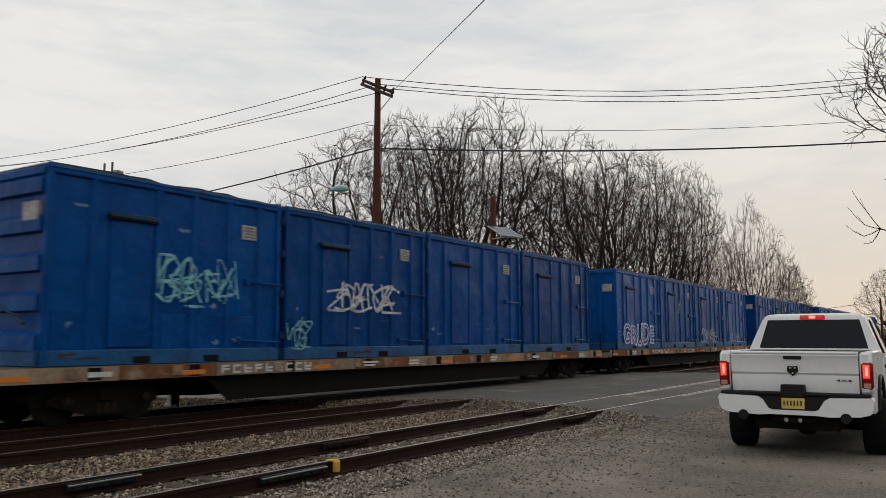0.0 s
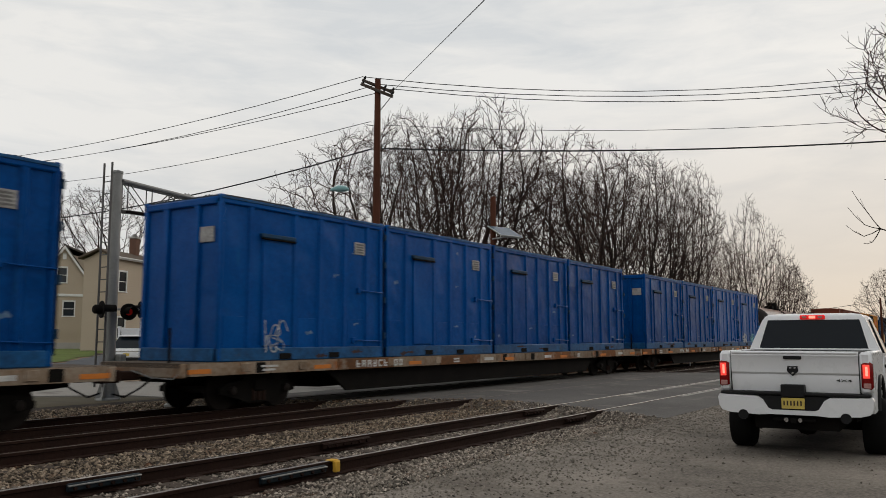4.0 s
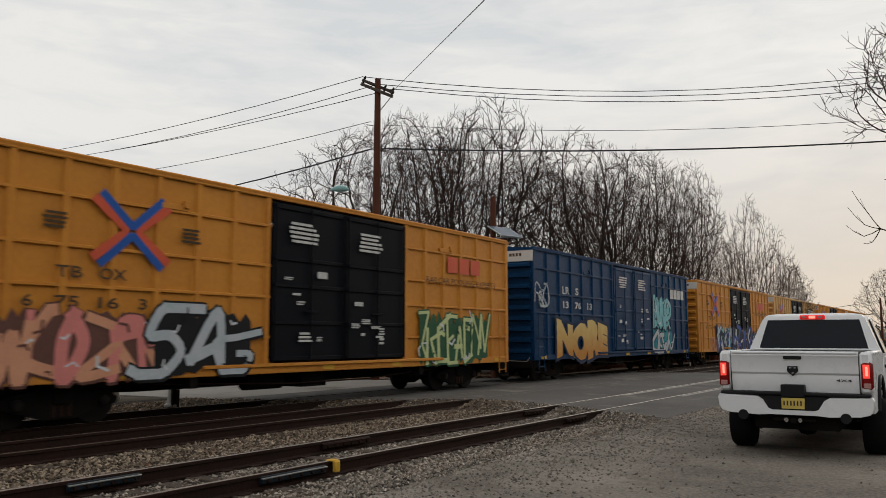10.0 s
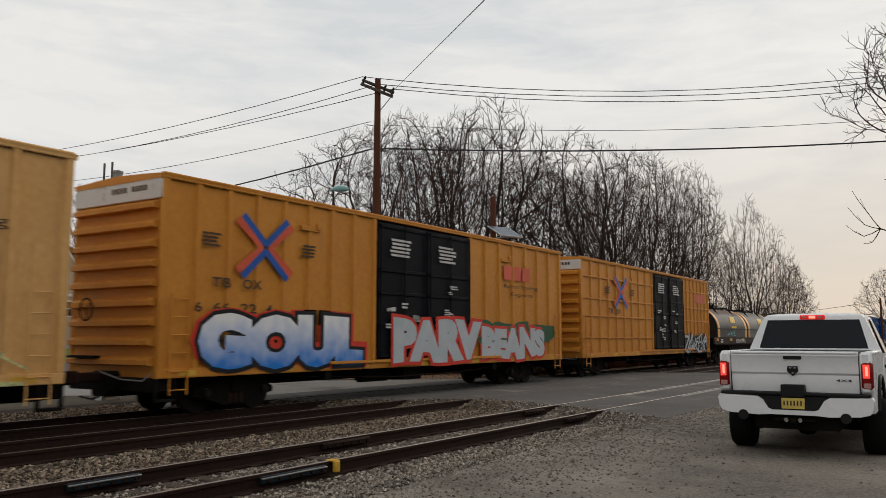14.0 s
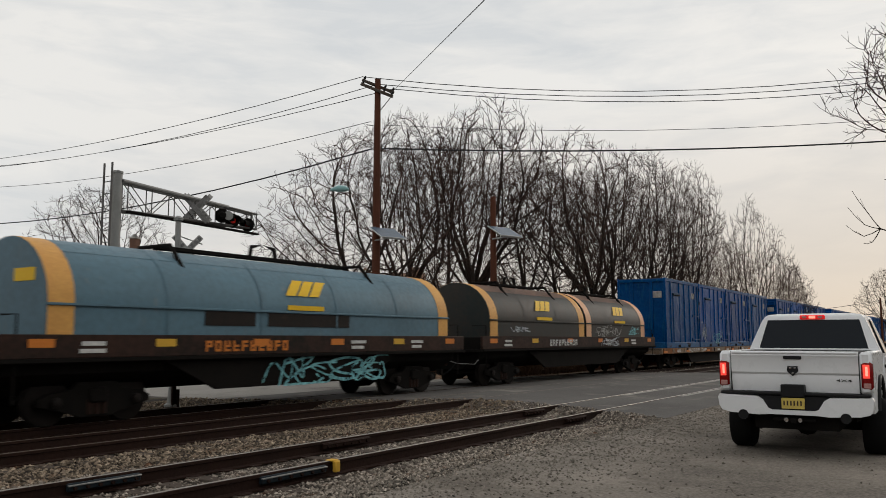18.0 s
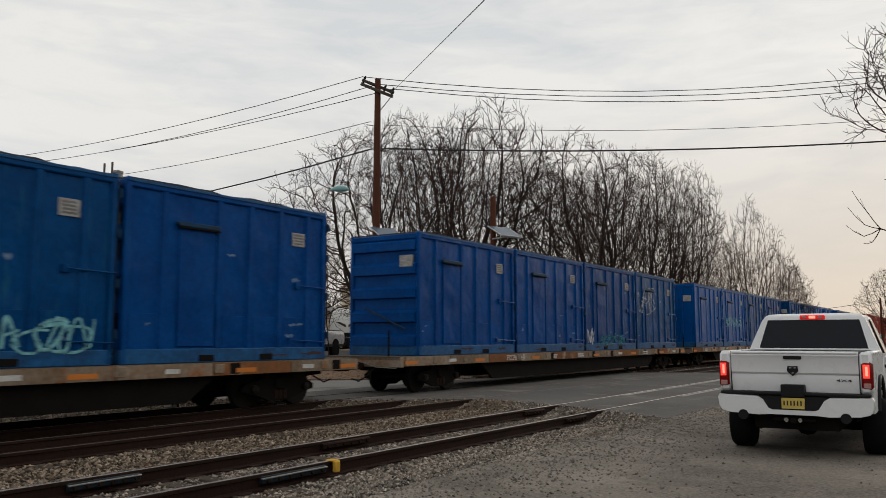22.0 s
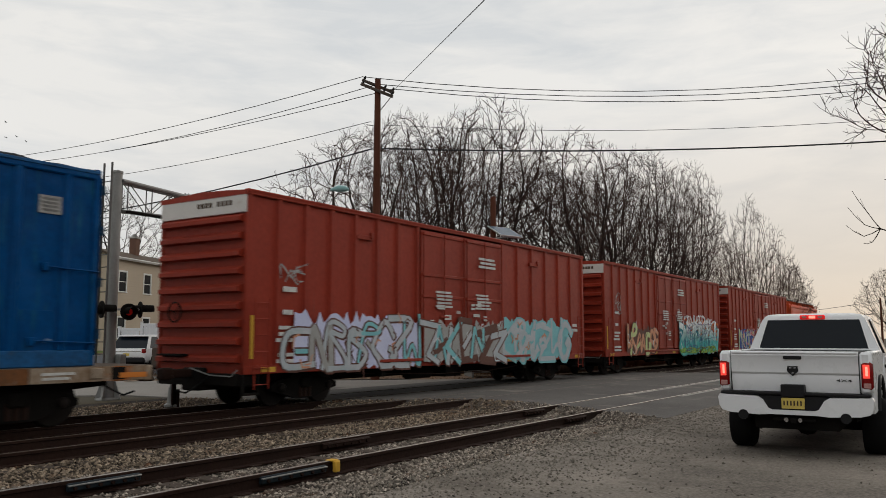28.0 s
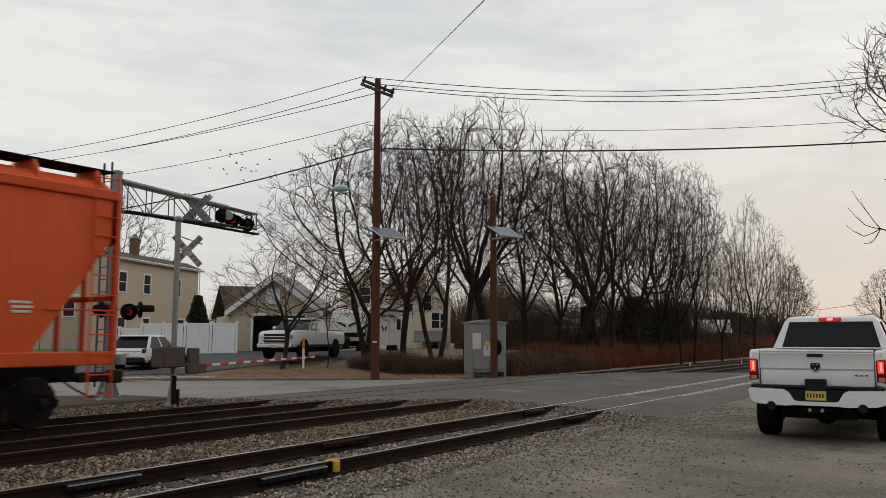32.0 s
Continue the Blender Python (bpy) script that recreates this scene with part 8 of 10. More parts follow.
scrawl(t2, 88, 7.4, 12.9, 0.9, 2.4, -1.625, [M["s_blue"], M["s_navy"], M["s_pale"], M["s_blue"]], 6, 0.3, M["s_black"], None, G, ow=0.07, curvy=False, accent=M["s_salmon"])
scrawl(t2, 59, 13.0, 15.4, 0.9, 2.2, -1.565, [M["s_blue"], M["s_pale"], M["s_navy"]], 3, 0.2, M["s_black"], None, G, ow=0.08, curvy=False)
scrawl(t2, 60, 2.0, 4.2, 0.95, 1.7, -1.562, M["s_salmon"], 3, 0.10, None, None, G, curvy=False)
scrawl(t2, 61, 15.4, 17.4, 0.95, 1.9, -1.565, M["s_salmon"], 3, 0.10, None, None, G, curvy=False)
scrawl(t3, 62, 2.4, 7.0, 0.95, 2.3, -1.565, [M["s_pale"], M["s_white"], M["s_pale"], M["s_yellow"]], 6, 0.20, M["s_black"], None, G, ow=0.06)
scrawl(t3, 63, 0.8, 3.0, 0.85, 1.5, -1.565, M["s_white"], 3, 0.12, None, None, G)
scrawl(t3, 64, 7.6, 9.5, 2.7, 3.6, -1.622, M["s_pale"], 2, 0.12, None, None, G)
scrawl(t3, 65, 12.1, 17.6, 1.0, 2.5, -1.565, [M["s_plum"], M["s_green"], M["s_plum"], M["s_yellow"]], 6, 0.26, M["s_green"], None, G, ow=0.05)
scrawl(t3, 66, 12.2, 18.2, 1.0, 1.6, -1.592, M["s_lime"], 5, 0.10, None, None, G, curvy=False)
words(t4, "GOUL", 1.0, 6.6, 0.95, 2.25, -1.575, M["f_ice"], M["s_black"], 0.09, 0.10, 0.02, label="blue and white block graffiti with red border")
words(t4, "GOUL", 0.8, 6.8, 0.88, 2.38, -1.560, M["s_red"], None, 0.22, wave=0.02, label="red halo behind the graffiti")
words(t4, "PARV", 7.9, 12.8, 0.95, 2.25, -1.63, M["s_pale"], M["s_red"], 0.08, 0.10, 0.03, label="white block graffiti outlined in red")
words(t4, "BEANS", 12.9, 17.6, 0.95, 2.05, -1.575, M["s_pale"], M["s_red"], 0.08, 0.10, 0.05, label="white block graffiti outlined in red")
scrawl(t4, 68, 12.8, 18.3, 1.6, 2.15, -1.562, M["s_green"], 5, 0.2, None, M["s_green"], G)
scrawl(t5, 69, 14.1, 18.3, 0.9, 1.9, -1.565, M["s_pale"], 6, 0.13, M["s_black"], None, G, ow=0.06, curvy=False)

# oxide red cars
reds = [box_car(575.95, 19.05, M["red"], (7, 6), 7.0, 12.0, "oxide red box car with pale letter-like graffiti along its foot", pale_eave=False),
        box_car(597.3, 19.1, M["red"], (7, 6), 7.0, 12.0, "oxide red box car with salmon and teal flame graffiti"),
        box_car(618.7, 19.0, M["red"], (7, 6), 7.0, 12.0, "oxide red box car with pale green and silver graffiti")]
for k, t in enumerate(reds):
    stencil(t, 10.3, 4.0, 1.2, 0.4, 3, -1.615, M["letter"])
    for x, z, w_, h_, n_ in ((1.15, 2.75, 0.55, 0.22, 1), (1.15, 2.2, 0.5, 0.2, 1), (1.0, 1.55, 0.8, 0.45, 3), (1.0, 1.05, 0.9, 0.3, 2), (17.8, 1.9, 0.6, 0.4, 2)):
        stencil(t, x, z, w_, h_, n_, YF - 0.004, M["letter"])
    door_marks(t, 7.2, 12.0, 3.8, 20 + k, M["letter"])
    part("safety_stripe", Shape().box(0.16, 0.26, YF - 0.02, YF - 0.012, 1.2, 2.2), M["yellow_mark"], t)
scrawl(reds[0], 71, 1.6, 6.9, 0.9, 2.25, -1.565, [M["s_pale"], M["s_mint"], M["s_grey"], M["s_pale"]], 6, 0.19, M["s_plum"], M["s_lilac"], G, ow=0.05, accent=M["s_salmon"])
scrawl(reds[0], 72, 7.1, 11.9, 0.9, 2.2, -1.624, [M["s_pale"], M["s_mint"], M["s_plum"]], 5, 0.20, M["s_plum"], M["s_grey"], G, ow=0.05, curvy=False)
scrawl(reds[0], 73, 12.1, 17.4, 0.9, 2.3, -1.565, M["s_pale"], 5, 0.24, M["s_mint"], None, G, ow=0.08, accent=M["s_salmon"])
scrawl(reds[0], 74, 1.1, 2.0, 3.0, 3.5, -1.565, M["s_grey"], 2, 0.07, None, None, G)
scrawl(reds[1], 75, 2.6, 7.0, 0.95, 2.2, -1.565, [M["s_salmon"], M["s_lime"], M["s_salmon"]], 5, 0.26, M["s_plum"], None, G, ow=0.06)
scrawl(reds[1], 76, 1.2, 1.9, 2.9, 3.7, -1.565, M["s_grey"], 2, 0.06, None, None, G)
scrawl(reds[1], 77, 10.4, 17.9, 0.9, 2.5, -1.630, M["f_flame"], 7, 0.34, M["s_teal"], M["s_teal"], G, ow=0.06)
scrawl(reds[1], 78, 11.0, 17.4, 1.6, 2.9, -1.66, M["f_flame"], 8, 0.18, None, None, G)
scrawl(reds[1], 79, 11.4, 16.6, 2.1, 2.7, -1.626, M["s_orange"], 6, 0.16, None, None, G)
scrawl(reds[1], 82, 10.4, 17.9, 0.86, 1.15, -1.664, M["s_leaf"], 12, 0.11, None, None, G, curvy=False)
scrawl(reds[1], 83, 10.7, 17.5, 1.1, 2.4, -1.668, M["s_purple"], 7, 0.045, None, None, G)
scrawl(reds[1], 84, 14.5, 18.2, 1.7, 2.5, -1.624, M["s_orange"], 5, 0.24, None, None, G)
scrawl(reds[2], 85, 2.3, 7.0, 0.95, 2.2, -1.60, M["s_blue"], 6, 0.07, None, None, G)
scrawl(reds[2], 86, 5.4, 7.6, 1.1, 2.4, -1.564, M["s_pink"], 4, 0.14, None, None, G)
scrawl(reds[2], 80, 2.4, 6.9, 0.95, 2.15, -1.565, [M["s_lime"], M["s_pale"], M["s_pink"]], 5, 0.26, M["s_blue"], None, G, ow=0.06, curvy=False)
scrawl(reds[2], 81, 12.0, 18.2, 0.9, 2.55, -1.565, M["s_grey"], 6, 0.22, M["s_black"], M["s_grey"], G, ow=0.06, accent=M["s_grey"])
part("placard", Shape().box(16.0, 16.75, -1.602, -1.598, 1.75, 2.35), M["s_plum"], reds[2], "brown panel with white bars", smooth=False)
stencil(reds[2], 16.05, 1.8, 0.6, 0.5, 5, -1.606, M["letter"])


# --- tank cars ---
def tank_car(s, L, zc, r, paint, head, label, dark=False):
    """Local x = 0 is the leading end of the frame."""
    t = rolling("tank_car", s, label, "tank car", "tank cars")
    a, b = 0.9, L - 0.8
    hd = [(0.02, -0.78), (0.45 * r, -0.72), (0.75 * r, -0.52), (0.93 * r, -0.26), (r, 0.0)]
    seg = np.linspace(a + 0.75, b - 0.75, 8)
    for k in range(7):
        part("shell_ring", Shape().lathe([(r, seg[k]), (r, seg[k + 1] - 0.03), (r - 0.008, seg[k + 1] - 0.02), (r - 0.008, seg[k + 1])], "x", (0, 0, zc), 44), paint, t)
    part("front_head", Shape().lathe([(q, a + 0.75 + h) for q, h in hd], "x", (0, 0, zc), 44), head, t, "black domed tank head")
    part("rear_head", Shape().lathe([(q, b - 0.75 - h) for q, h in reversed(hd)], "x", (0, 0, zc), 44), paint, t)
    m = L / 2
    part("manway", Shape().lathe([(0.38, zc + r - 0.1), (0.38, zc + r + 0.48), (0.42, zc + r + 0.5), (0.42, zc + r + 0.58), (0.1, zc + r + 0.6)], "z", (m + 0.3, 0, 0), 20), M["black"], t)
    pf = part("top_platform", Shape().cbox(m - 1.1, m + 1.5, -0.6, 0.6, zc + r + 0.0, zc + r + 0.05, 0.01), M["black"], t)
    for x in (m - 1.05, m + 0.2, m + 1.45):
        for y in (-0.58, 0.58):
            part("stanchion", Shape().tube([(x, y, zc + r), (x, y, zc + r + 0.75)], 0.018, 5), M["black"], pf)
    part("guard_rail", Shape().tube([(m - 1.05, -0.58, zc + r + 0.75), (m + 1.45, -0.58, zc + r + 0.75)], 0.018, 5).tube([(m - 1.05, 0.58, zc + r + 0.75), (m + 1.45, 0.58, zc + r + 0.75)], 0.018, 5), M["black"], pf)
    part("valve_box", Shape().cbox(m - 1.1, m - 0.5, -0.3, 0.3, zc + r, zc + r + 0.3, 0.04), M["black"], t)
    ld_ = part("ladder", Shape(), M["black"], t)
    for x in (m - 0.22, m + 0.22):
        pts = [(x, -1.5, 0.5)] + [(x, -(r + 0.06) * math.cos(q), zc + (r + 0.06) * math.sin(q)) for q in np.linspace(-0.25, 1.15, 10)]
        part("stile", Shape().tube(pts, 0.022, 5), M["black"], ld_)
    for q in list(np.linspace(-0.2, 1.1, 7)):
        y, z = -(r + 0.06) * math.cos(q), zc + (r + 0.06) * math.sin(q)
        part("rung", Shape().tube([(m - 0.22, y, z), (m + 0.22, y, z)], 0.014, 5), M["black"], ld_)
    for z in (0.6, 0.95, 1.3):
        part("rung", Shape().tube([(m - 0.22, -1.5, z), (m + 0.22, -1.5, z)], 0.014, 5), M["black"], ld_)
    part("band", Shape().lathe([(r, m - 0.32), (r + 0.012, m - 0.31), (r + 0.012, m - 0.24), (r, m - 0.23)], "x", (0, 0, zc), 44), M["black"], t)
    part("running_rail", Shape().tube([(0.3, -1.5, 1.12), (L - 0.3, -1.5, 1.12)], 0.03, 6).tube([(0.3, 1.5, 1.12), (L - 0.3, 1.5, 1.12)], 0.03, 6), M["black"], t)
    for x in (0.1, L - 3.6):
        part("stub_sill", Shape().cbox(x, x + 3.5, -0.3, 0.3, 0.72, 1.2, 0.02), M["black"], t)
    for x in (0.05, L - 0.6):
        part("end_platform", Shape().cbox(x, x + 0.55, -1.5, 1.5, 1.02, 1.08, 0.01), M["black"], t)
        part("end_rail", Shape().tube([(x + 0.28, -1.48, 0.5), (x + 0.28, -1.48, 2.1), (x + 0.28, -0.6, 2.1)], 0.022, 6).tube([(x + 0.28, 1.48, 0.5), (x + 0.28, 1.48, 2.1), (x + 0.28, 0.6, 2.1)], 0.022, 6), M["black"], t)
    for x in (3.0, L - 3.0):
        part("saddle", Shape().prism([(-1.45, 1.05), (1.45, 1.05), (1.1, 1.6), (-1.1, 1.6)], "x", x - 0.25, x + 0.25), M["black"], t)
    part("bottom_valve", Shape().lathe([(0.3, 1.15), (0.3, 0.9), (0.15, 0.7), (0.15, 0.5)], "z", (m, 0, 0), 12).tube([(m - 1.8, -0.7, 0.75), (m + 2.0, -0.75, 0.72)], 0.03, 5).tube([(m + 1.0, -0.9, 0.8), (m + 2.2, -0.9, 0.8)], 0.16, 10), M["black"], t)
    part("valve_rod", Shape().tube([(m - 3.5, -1.3, 0.8), (m + 3.5, -1.3, 0.72)], 0.018, 5), M["rust"], t)

    def skin(x0, x1, q0, q1, material, name="stencil", label="", lift=0.006, ell=False):
        """A patch of paint on the curved shell between two angles above the horizontal."""
        sh = Shape()
        if ell:
            n, vs = 28, []
            xm, qm = (x0 + x1) / 2, (q0 + q1) / 2
            vs.append((xm, qm))
            vs += [(xm + (x1 - x0) / 2 * math.cos(6.2832 * k / n), qm + (q1 - q0) / 2 * math.sin(6.2832 * k / n)) for k in range(n)]
            sh.add([(x, -(r + lift + (0.015 if i == 0 else 0.0)) * math.cos(q), zc + (r + lift + (0.015 if i == 0 else 0.0)) * math.sin(q)) for i, (x, q) in enumerate(vs)], [(0, 1 + k, 1 + (k + 1) % n) for k in range(n)])
        else:
            k = 5
            qs = [q0 + (q1 - q0) * i / k for i in range(k + 1)]
            vs = [(x, -(r + lift) * math.cos(q), zc + (r + lift) * math.sin(q)) for q in qs for x in (x0, x1)]
            sh.add(vs, [(2 * i, 2 * i + 1, 2 * i + 3, 2 * i + 2) for i in range(k)])
        return part(name, sh, material, t, label)

    for x in np.linspace(a + 1.0, b - 1.0, 6):
        skin(x, x + 0.11, -0.13, 0.20, M["orange_mark"], "reflector")
    rng_k = random.Random(int(s))
    for k in range(11):
        if k != 4:
            xk = 2.6 + k * 0.27
            skin(xk, xk + 0.06, -0.32, -0.14, M["letter"])
            for q in rng_k.sample((-0.32, -0.25, -0.18), 2):
                skin(xk + 0.06, xk + 0.2, q, q + 0.04, M["letter"])
            if rng_k.random() < 0.6:
                skin(xk + 0.15, xk + 0.2, -0.32 + 0.08 * (k % 2), -0.14, M["letter"], lift=0.0065)
    for z in (-0.42, -0.5):
        skin(2.6, 3.4, z, z + 0.045, M["letter"])
        skin(3.8, 4.9, z, z + 0.045, M["letter"])
    for k in range(4):
        skin(L - 2.9, L - 2.0 - 0.1 * (k % 2), 0.02 + k * 0.08, 0.07 + k * 0.08, M["letter"])
    return t, skin, bogies_for(t, s, L)


def bogies_for(t, s, L):
    for x in (2.3, L - 2.3):
        bogie(t, x, s)
    couplers(t, 0.0, L)


def skin_scrawl(t, r, zc, seed, x0, x1, q0, q1, material, n=3, w=0.08):
    """Sprayed strokes that follow the curved shell, between two angles above the horizontal."""
    rng = random.Random(seed)
    cell, lift = (x1 - x0) / n, 0.008
    for k in range(n):
        for bone in rng.choice(BONES):
            pts = spline([(u + rng.uniform(-0.3, 0.3), v + rng.uniform(-0.2, 0.2)) for u, v in bone], 5)
            flat_ = [(x0 + (k + u * 1.2) * cell, (q0 + (q1 - q0) * v) * r) for u, v in pts]
            sh = Shape()
            stroke(sh, flat_, w, 0.0)
            lift += 0.0006
            sh.v = [(x, -(r + lift) * math.cos(z / r), zc + (r + lift) * math.sin(z / r)) for x, _y, z in sh.v]
            part("graffiti", sh, material, t, G, smooth=False)


tk1, skin1, _ = tank_car(147.8, 18.2, 2.70, 1.50, M["f_tank"], M["tank_black"], "blue-grey tank car with black ends and a yellow oval emblem")
skin1(1.75, 4.1, 0.02, 0.48, M["logo_yellow"], "emblem", "yellow oval emblem", 0.007, True)
for k in range(8):
    skin1(2.15 + k * 0.2, 2.3 + k * 0.2, 0.19, 0.33, M["letter_dark"], "emblem", "", 0.016)
skin_scrawl(tk1, 1.5, 2.70, 3, 7.9, 9.1, -0.38, -0.1, M["s_grey"], 3, 0.07)
skin_scrawl(tk1, 1.5, 2.70, 4, 10.8, 12.6, -0.48, -0.08, M["s_grey"], 4, 0.08)
skin1(15.0, 15.6, -0.3, -0.18, M["letter"])
hs = Shape()
rng_ = random.Random(9)
for _ in range(14):
    y0, z0 = rng_.uniform(-0.9, 0.3), rng_.uniform(2.3, 3.0)
    stroke_pts = [(y0, z0), (y0 + rng_.uniform(0.05, 0.3), z0 + rng_.uniform(-0.3, 0.35))]
    hs.tube([(0.93, stroke_pts[0][0], stroke_pts[0][1]), (0.93, stroke_pts[1][0], stroke_pts[1][1])], 0.05, 4)
part("graffiti", hs, M["s_cyan"], tk1, "bright blue graffiti on the tank head")
part("warning_sign", Shape().cbox(17.7, 17.72, -1.5, -1.2, 1.55, 1.95, 0.005), M["s_red"], tk1, "small red warning sign")
tk2, _, _ = tank_car(167.1, 17.9, 2.50, 1.36, M["tank_black"], M["tank_black"], "rust-black tank car with white stencils", True)
skin_scrawl(tk2, 1.36, 2.50, 5, 6.0, 8.0, -0.35, 0.12, M["coil_rust"], 4, 0.10)
skin_scrawl(tk2, 1.36, 2.50, 6, 8.4, 9.8, -0.4, 0.05, M["coil_grey"], 3, 0.10)


# --- coil cars ---
def coil_car(s, L, hoods, label, sill=None, round_top=True, mark=M["letter"]):
    """hoods: (x0, x1, paint, top paint, band paint)."""
    t = rolling("coil_car", s, label, "coil car", "coil cars")
    w = 1.5
    for y in (-w, w - 0.09):
        part("side_sill", Shape().cbox(0.1, L - 0.1, y, y + 0.09, 1.30, 1.74, 0.015), sill or M["coil_sill"], t)
    part("ledge", Shape().cbox(0.1, L - 0.1, -w - 0.06, -w + 0.12, 1.22, 1.30, 0.01).cbox(0.1, L - 0.1, w - 0.12, w + 0.06, 1.22, 1.30, 0.01), M["black"], t)
    part("trough", Shape().prism([(-1.35, 1.7), (1.35, 1.7), (1.2, 1.0), (0.5, 0.6), (-0.5, 0.6), (-1.2, 1.0)], "x", 0.3, L - 0.3), M["black"], t)
    part("fish_belly", Shape().prism([(3.6, 1.22), (L - 3.6, 1.22), (L - 5.0, 0.55), (5.0, 0.55)], "y", -1.4, -1.32).prism([(3.6, 1.22), (L - 3.6, 1.22), (L - 5.0, 0.55), (5.0, 0.55)], "y", 1.32, 1.4), M["black"], t)
    for x in (0.0, L - 0.8):
        part("end_platform", Shape().cbox(x, x + 0.8, -w, w, 1.2, 1.28, 0.01), M["black"], t)
        part("end_rail", Shape().tube([(x + 0.4, -w + 0.05, 0.5), (x + 0.4, -w + 0.05, 2.1), (x + 0.4, -0.9, 2.1)], 0.02, 5), M["black"], t)
    n = 16
    for (x0, x1, paint, top, band) in hoods:
        def ring(x, grow_=0.0):
            pts = [(x, -1.42 - grow_, 1.66), (x, -1.42 - grow_, 2.32)]
            if round_top:
                pts += [(x, -(1.42 + grow_) * math.cos(q), 2.32 + (1.32 + grow_) * math.sin(q)) for q in np.linspace(0.1, math.pi - 0.1, n)]
            else:
                pts += [(x, -1.40 - grow_, 2.5), (x, -0.95 - grow_, 3.42 + grow_), (x, -0.5, 3.55 + grow_), (x, 0.5, 3.55 + grow_), (x, 0.95 + grow_, 3.42 + grow_), (x, 1.40 + grow_, 2.5)]
            pts += [(x, 1.42 + grow_, 2.32), (x, 1.42 + grow_, 1.66)]
            return pts
        hood = part("hood", Shape().loft([ring(x0), ring(x1)]), paint, t, "curved removable hood")
        m_ = len(ring(0.0))
        lo_, hi_ = (6, m_ - 6) if round_top else (3, m_ - 3)
        tops = [[(x,) + p[1:] for p in ring(x, 0.006)[lo_:hi_]] for x in (x0 + 0.5, x1 - 0.5)]
        k = len(tops[0])
        part("hood_top", Shape().add(tops[0] + tops[1], [(i, i + 1, k + i + 1, k + i) for i in range(k - 1)]), top, hood)
        for xa, xb in ((x0 + 0.02, x0 + 0.55), (x1 - 0.55, x1 - 0.02)):
            rings = [ring(xa, 0.012), ring(xb, 0.012)]
            k = len(rings[0])
            part("hood_band", Shape().add(rings[0] + rings[1], [(i, i + 1, k + i + 1, k + i) for i in range(k - 1)]), band, hood)
        nb = max(3, int((x1 - x0) / 2.4))
        for j in range(1, nb):
            x = x0 + (x1 - x0) * j / nb
            rings = [ring(x - 0.03, 0.016), ring(x + 0.03, 0.016)]
            k = len(rings[0])
            part("hood_seam", Shape().add(rings[0] + rings[1], [(i, i + 1, k + i + 1, k + i) for i in range(k - 1)]), paint, hood)
        part("flange", Shape().cbox(x0, x1, -1.47, -1.40, 2.28, 2.33, 0.008), paint, hood)
        for x in (x0 + (x1 - x0) * 0.25, x0 + (x1 - x0) * 0.75):
            part("lift_bracket", Shape().tube([(x, -1.0, 3.2), (x, -0.55, 3.75), (x, 0.55, 3.75), (x, 1.0, 3.2)], 0.05, 6).tube([(x - 0.12, -1.25, 2.85), (x, -0.75, 3.55)], 0.035, 5), M["black"], hood)
        xm = (x0 + x1) / 2
        part("lift_beam", Shape().cbox(x0 + (x1 - x0) * 0.25, x0 + (x1 - x0) * 0.75, -0.10, 0.10, 3.68, 3.78, 0.02), M["black"], hood)
        part("lift_hook", Shape().tube([(xm - 0.45, 0, 3.75), (xm - 0.4, 0, 4.02), (xm, 0, 4.1), (xm + 0.4, 0, 4.02), (xm + 0.45, 0, 3.75)], 0.06, 7), M["black"], hood)
        # maker's mark as slanted blocks with a bar beneath
        xc = x0 + (x1 - x0) * (0.46 if x1 - x0 > 10 else 0.44)
        qm = Shape()
        for kk in range(3):
            a_, b_ = xc + kk * 0.42, xc + kk * 0.42 + 0.36
            if round_top:
                f = [(-(1.44) * math.cos(q), 2.32 + 1.34 * math.sin(q)) for q in (0.30, 0.42, 0.54, 0.64)]
            else:
                f = [(-1.415, 2.62), (-1.36, 2.72), (-1.27, 2.88), (-1.19, 3.02)]
            vs = [(x + 0.15 * i, y - 0.012, z + 0.004) for i, (y, z) in enumerate(f) for x in (a_, b_)]
            qm.add(vs, [(2 * i, 2 * i + 1, 2 * i + 3, 2 * i + 2) for i in range(3)])
        qm.box(xc + 0.05, xc + 1.35, -1.448, -1.436, 2.36, 2.48)
        part("emblem", qm, M["logo_yellow"], hood, "yellow block emblem", smooth=False)
        part("end_emblem", Shape().box(x0 - 0.012, x0 - 0.004, -1.0, -0.3, 2.75, 3.0), M["logo_yellow"], hood) if x1 - x0 > 10 else None
    for x in np.linspace(0.6, L - 1.2, 6):
        part("reflector", Shape().box(x, x + 0.5, -w - 0.008, -w - 0.002, 1.50, 1.66), M["yellow_mark"] if int(x) % 2 else M["orange_mark"], t)
    bars(t, [(L * 0.3, L * 0.3 + 2.6, 1.38, 1.62, 10)], -w - 0.003, mark, "car_marks", "car marks")
    for x in (1.6, L * 0.62, L * 0.8):
        stencil(t, x, 1.36, 0.7, 0.28, 2, -w - 0.003, M["letter"])
    for x in (2.3, L - 2.3):
        bogie(t, x, s)
    couplers(t, 0.0, L)
    return t


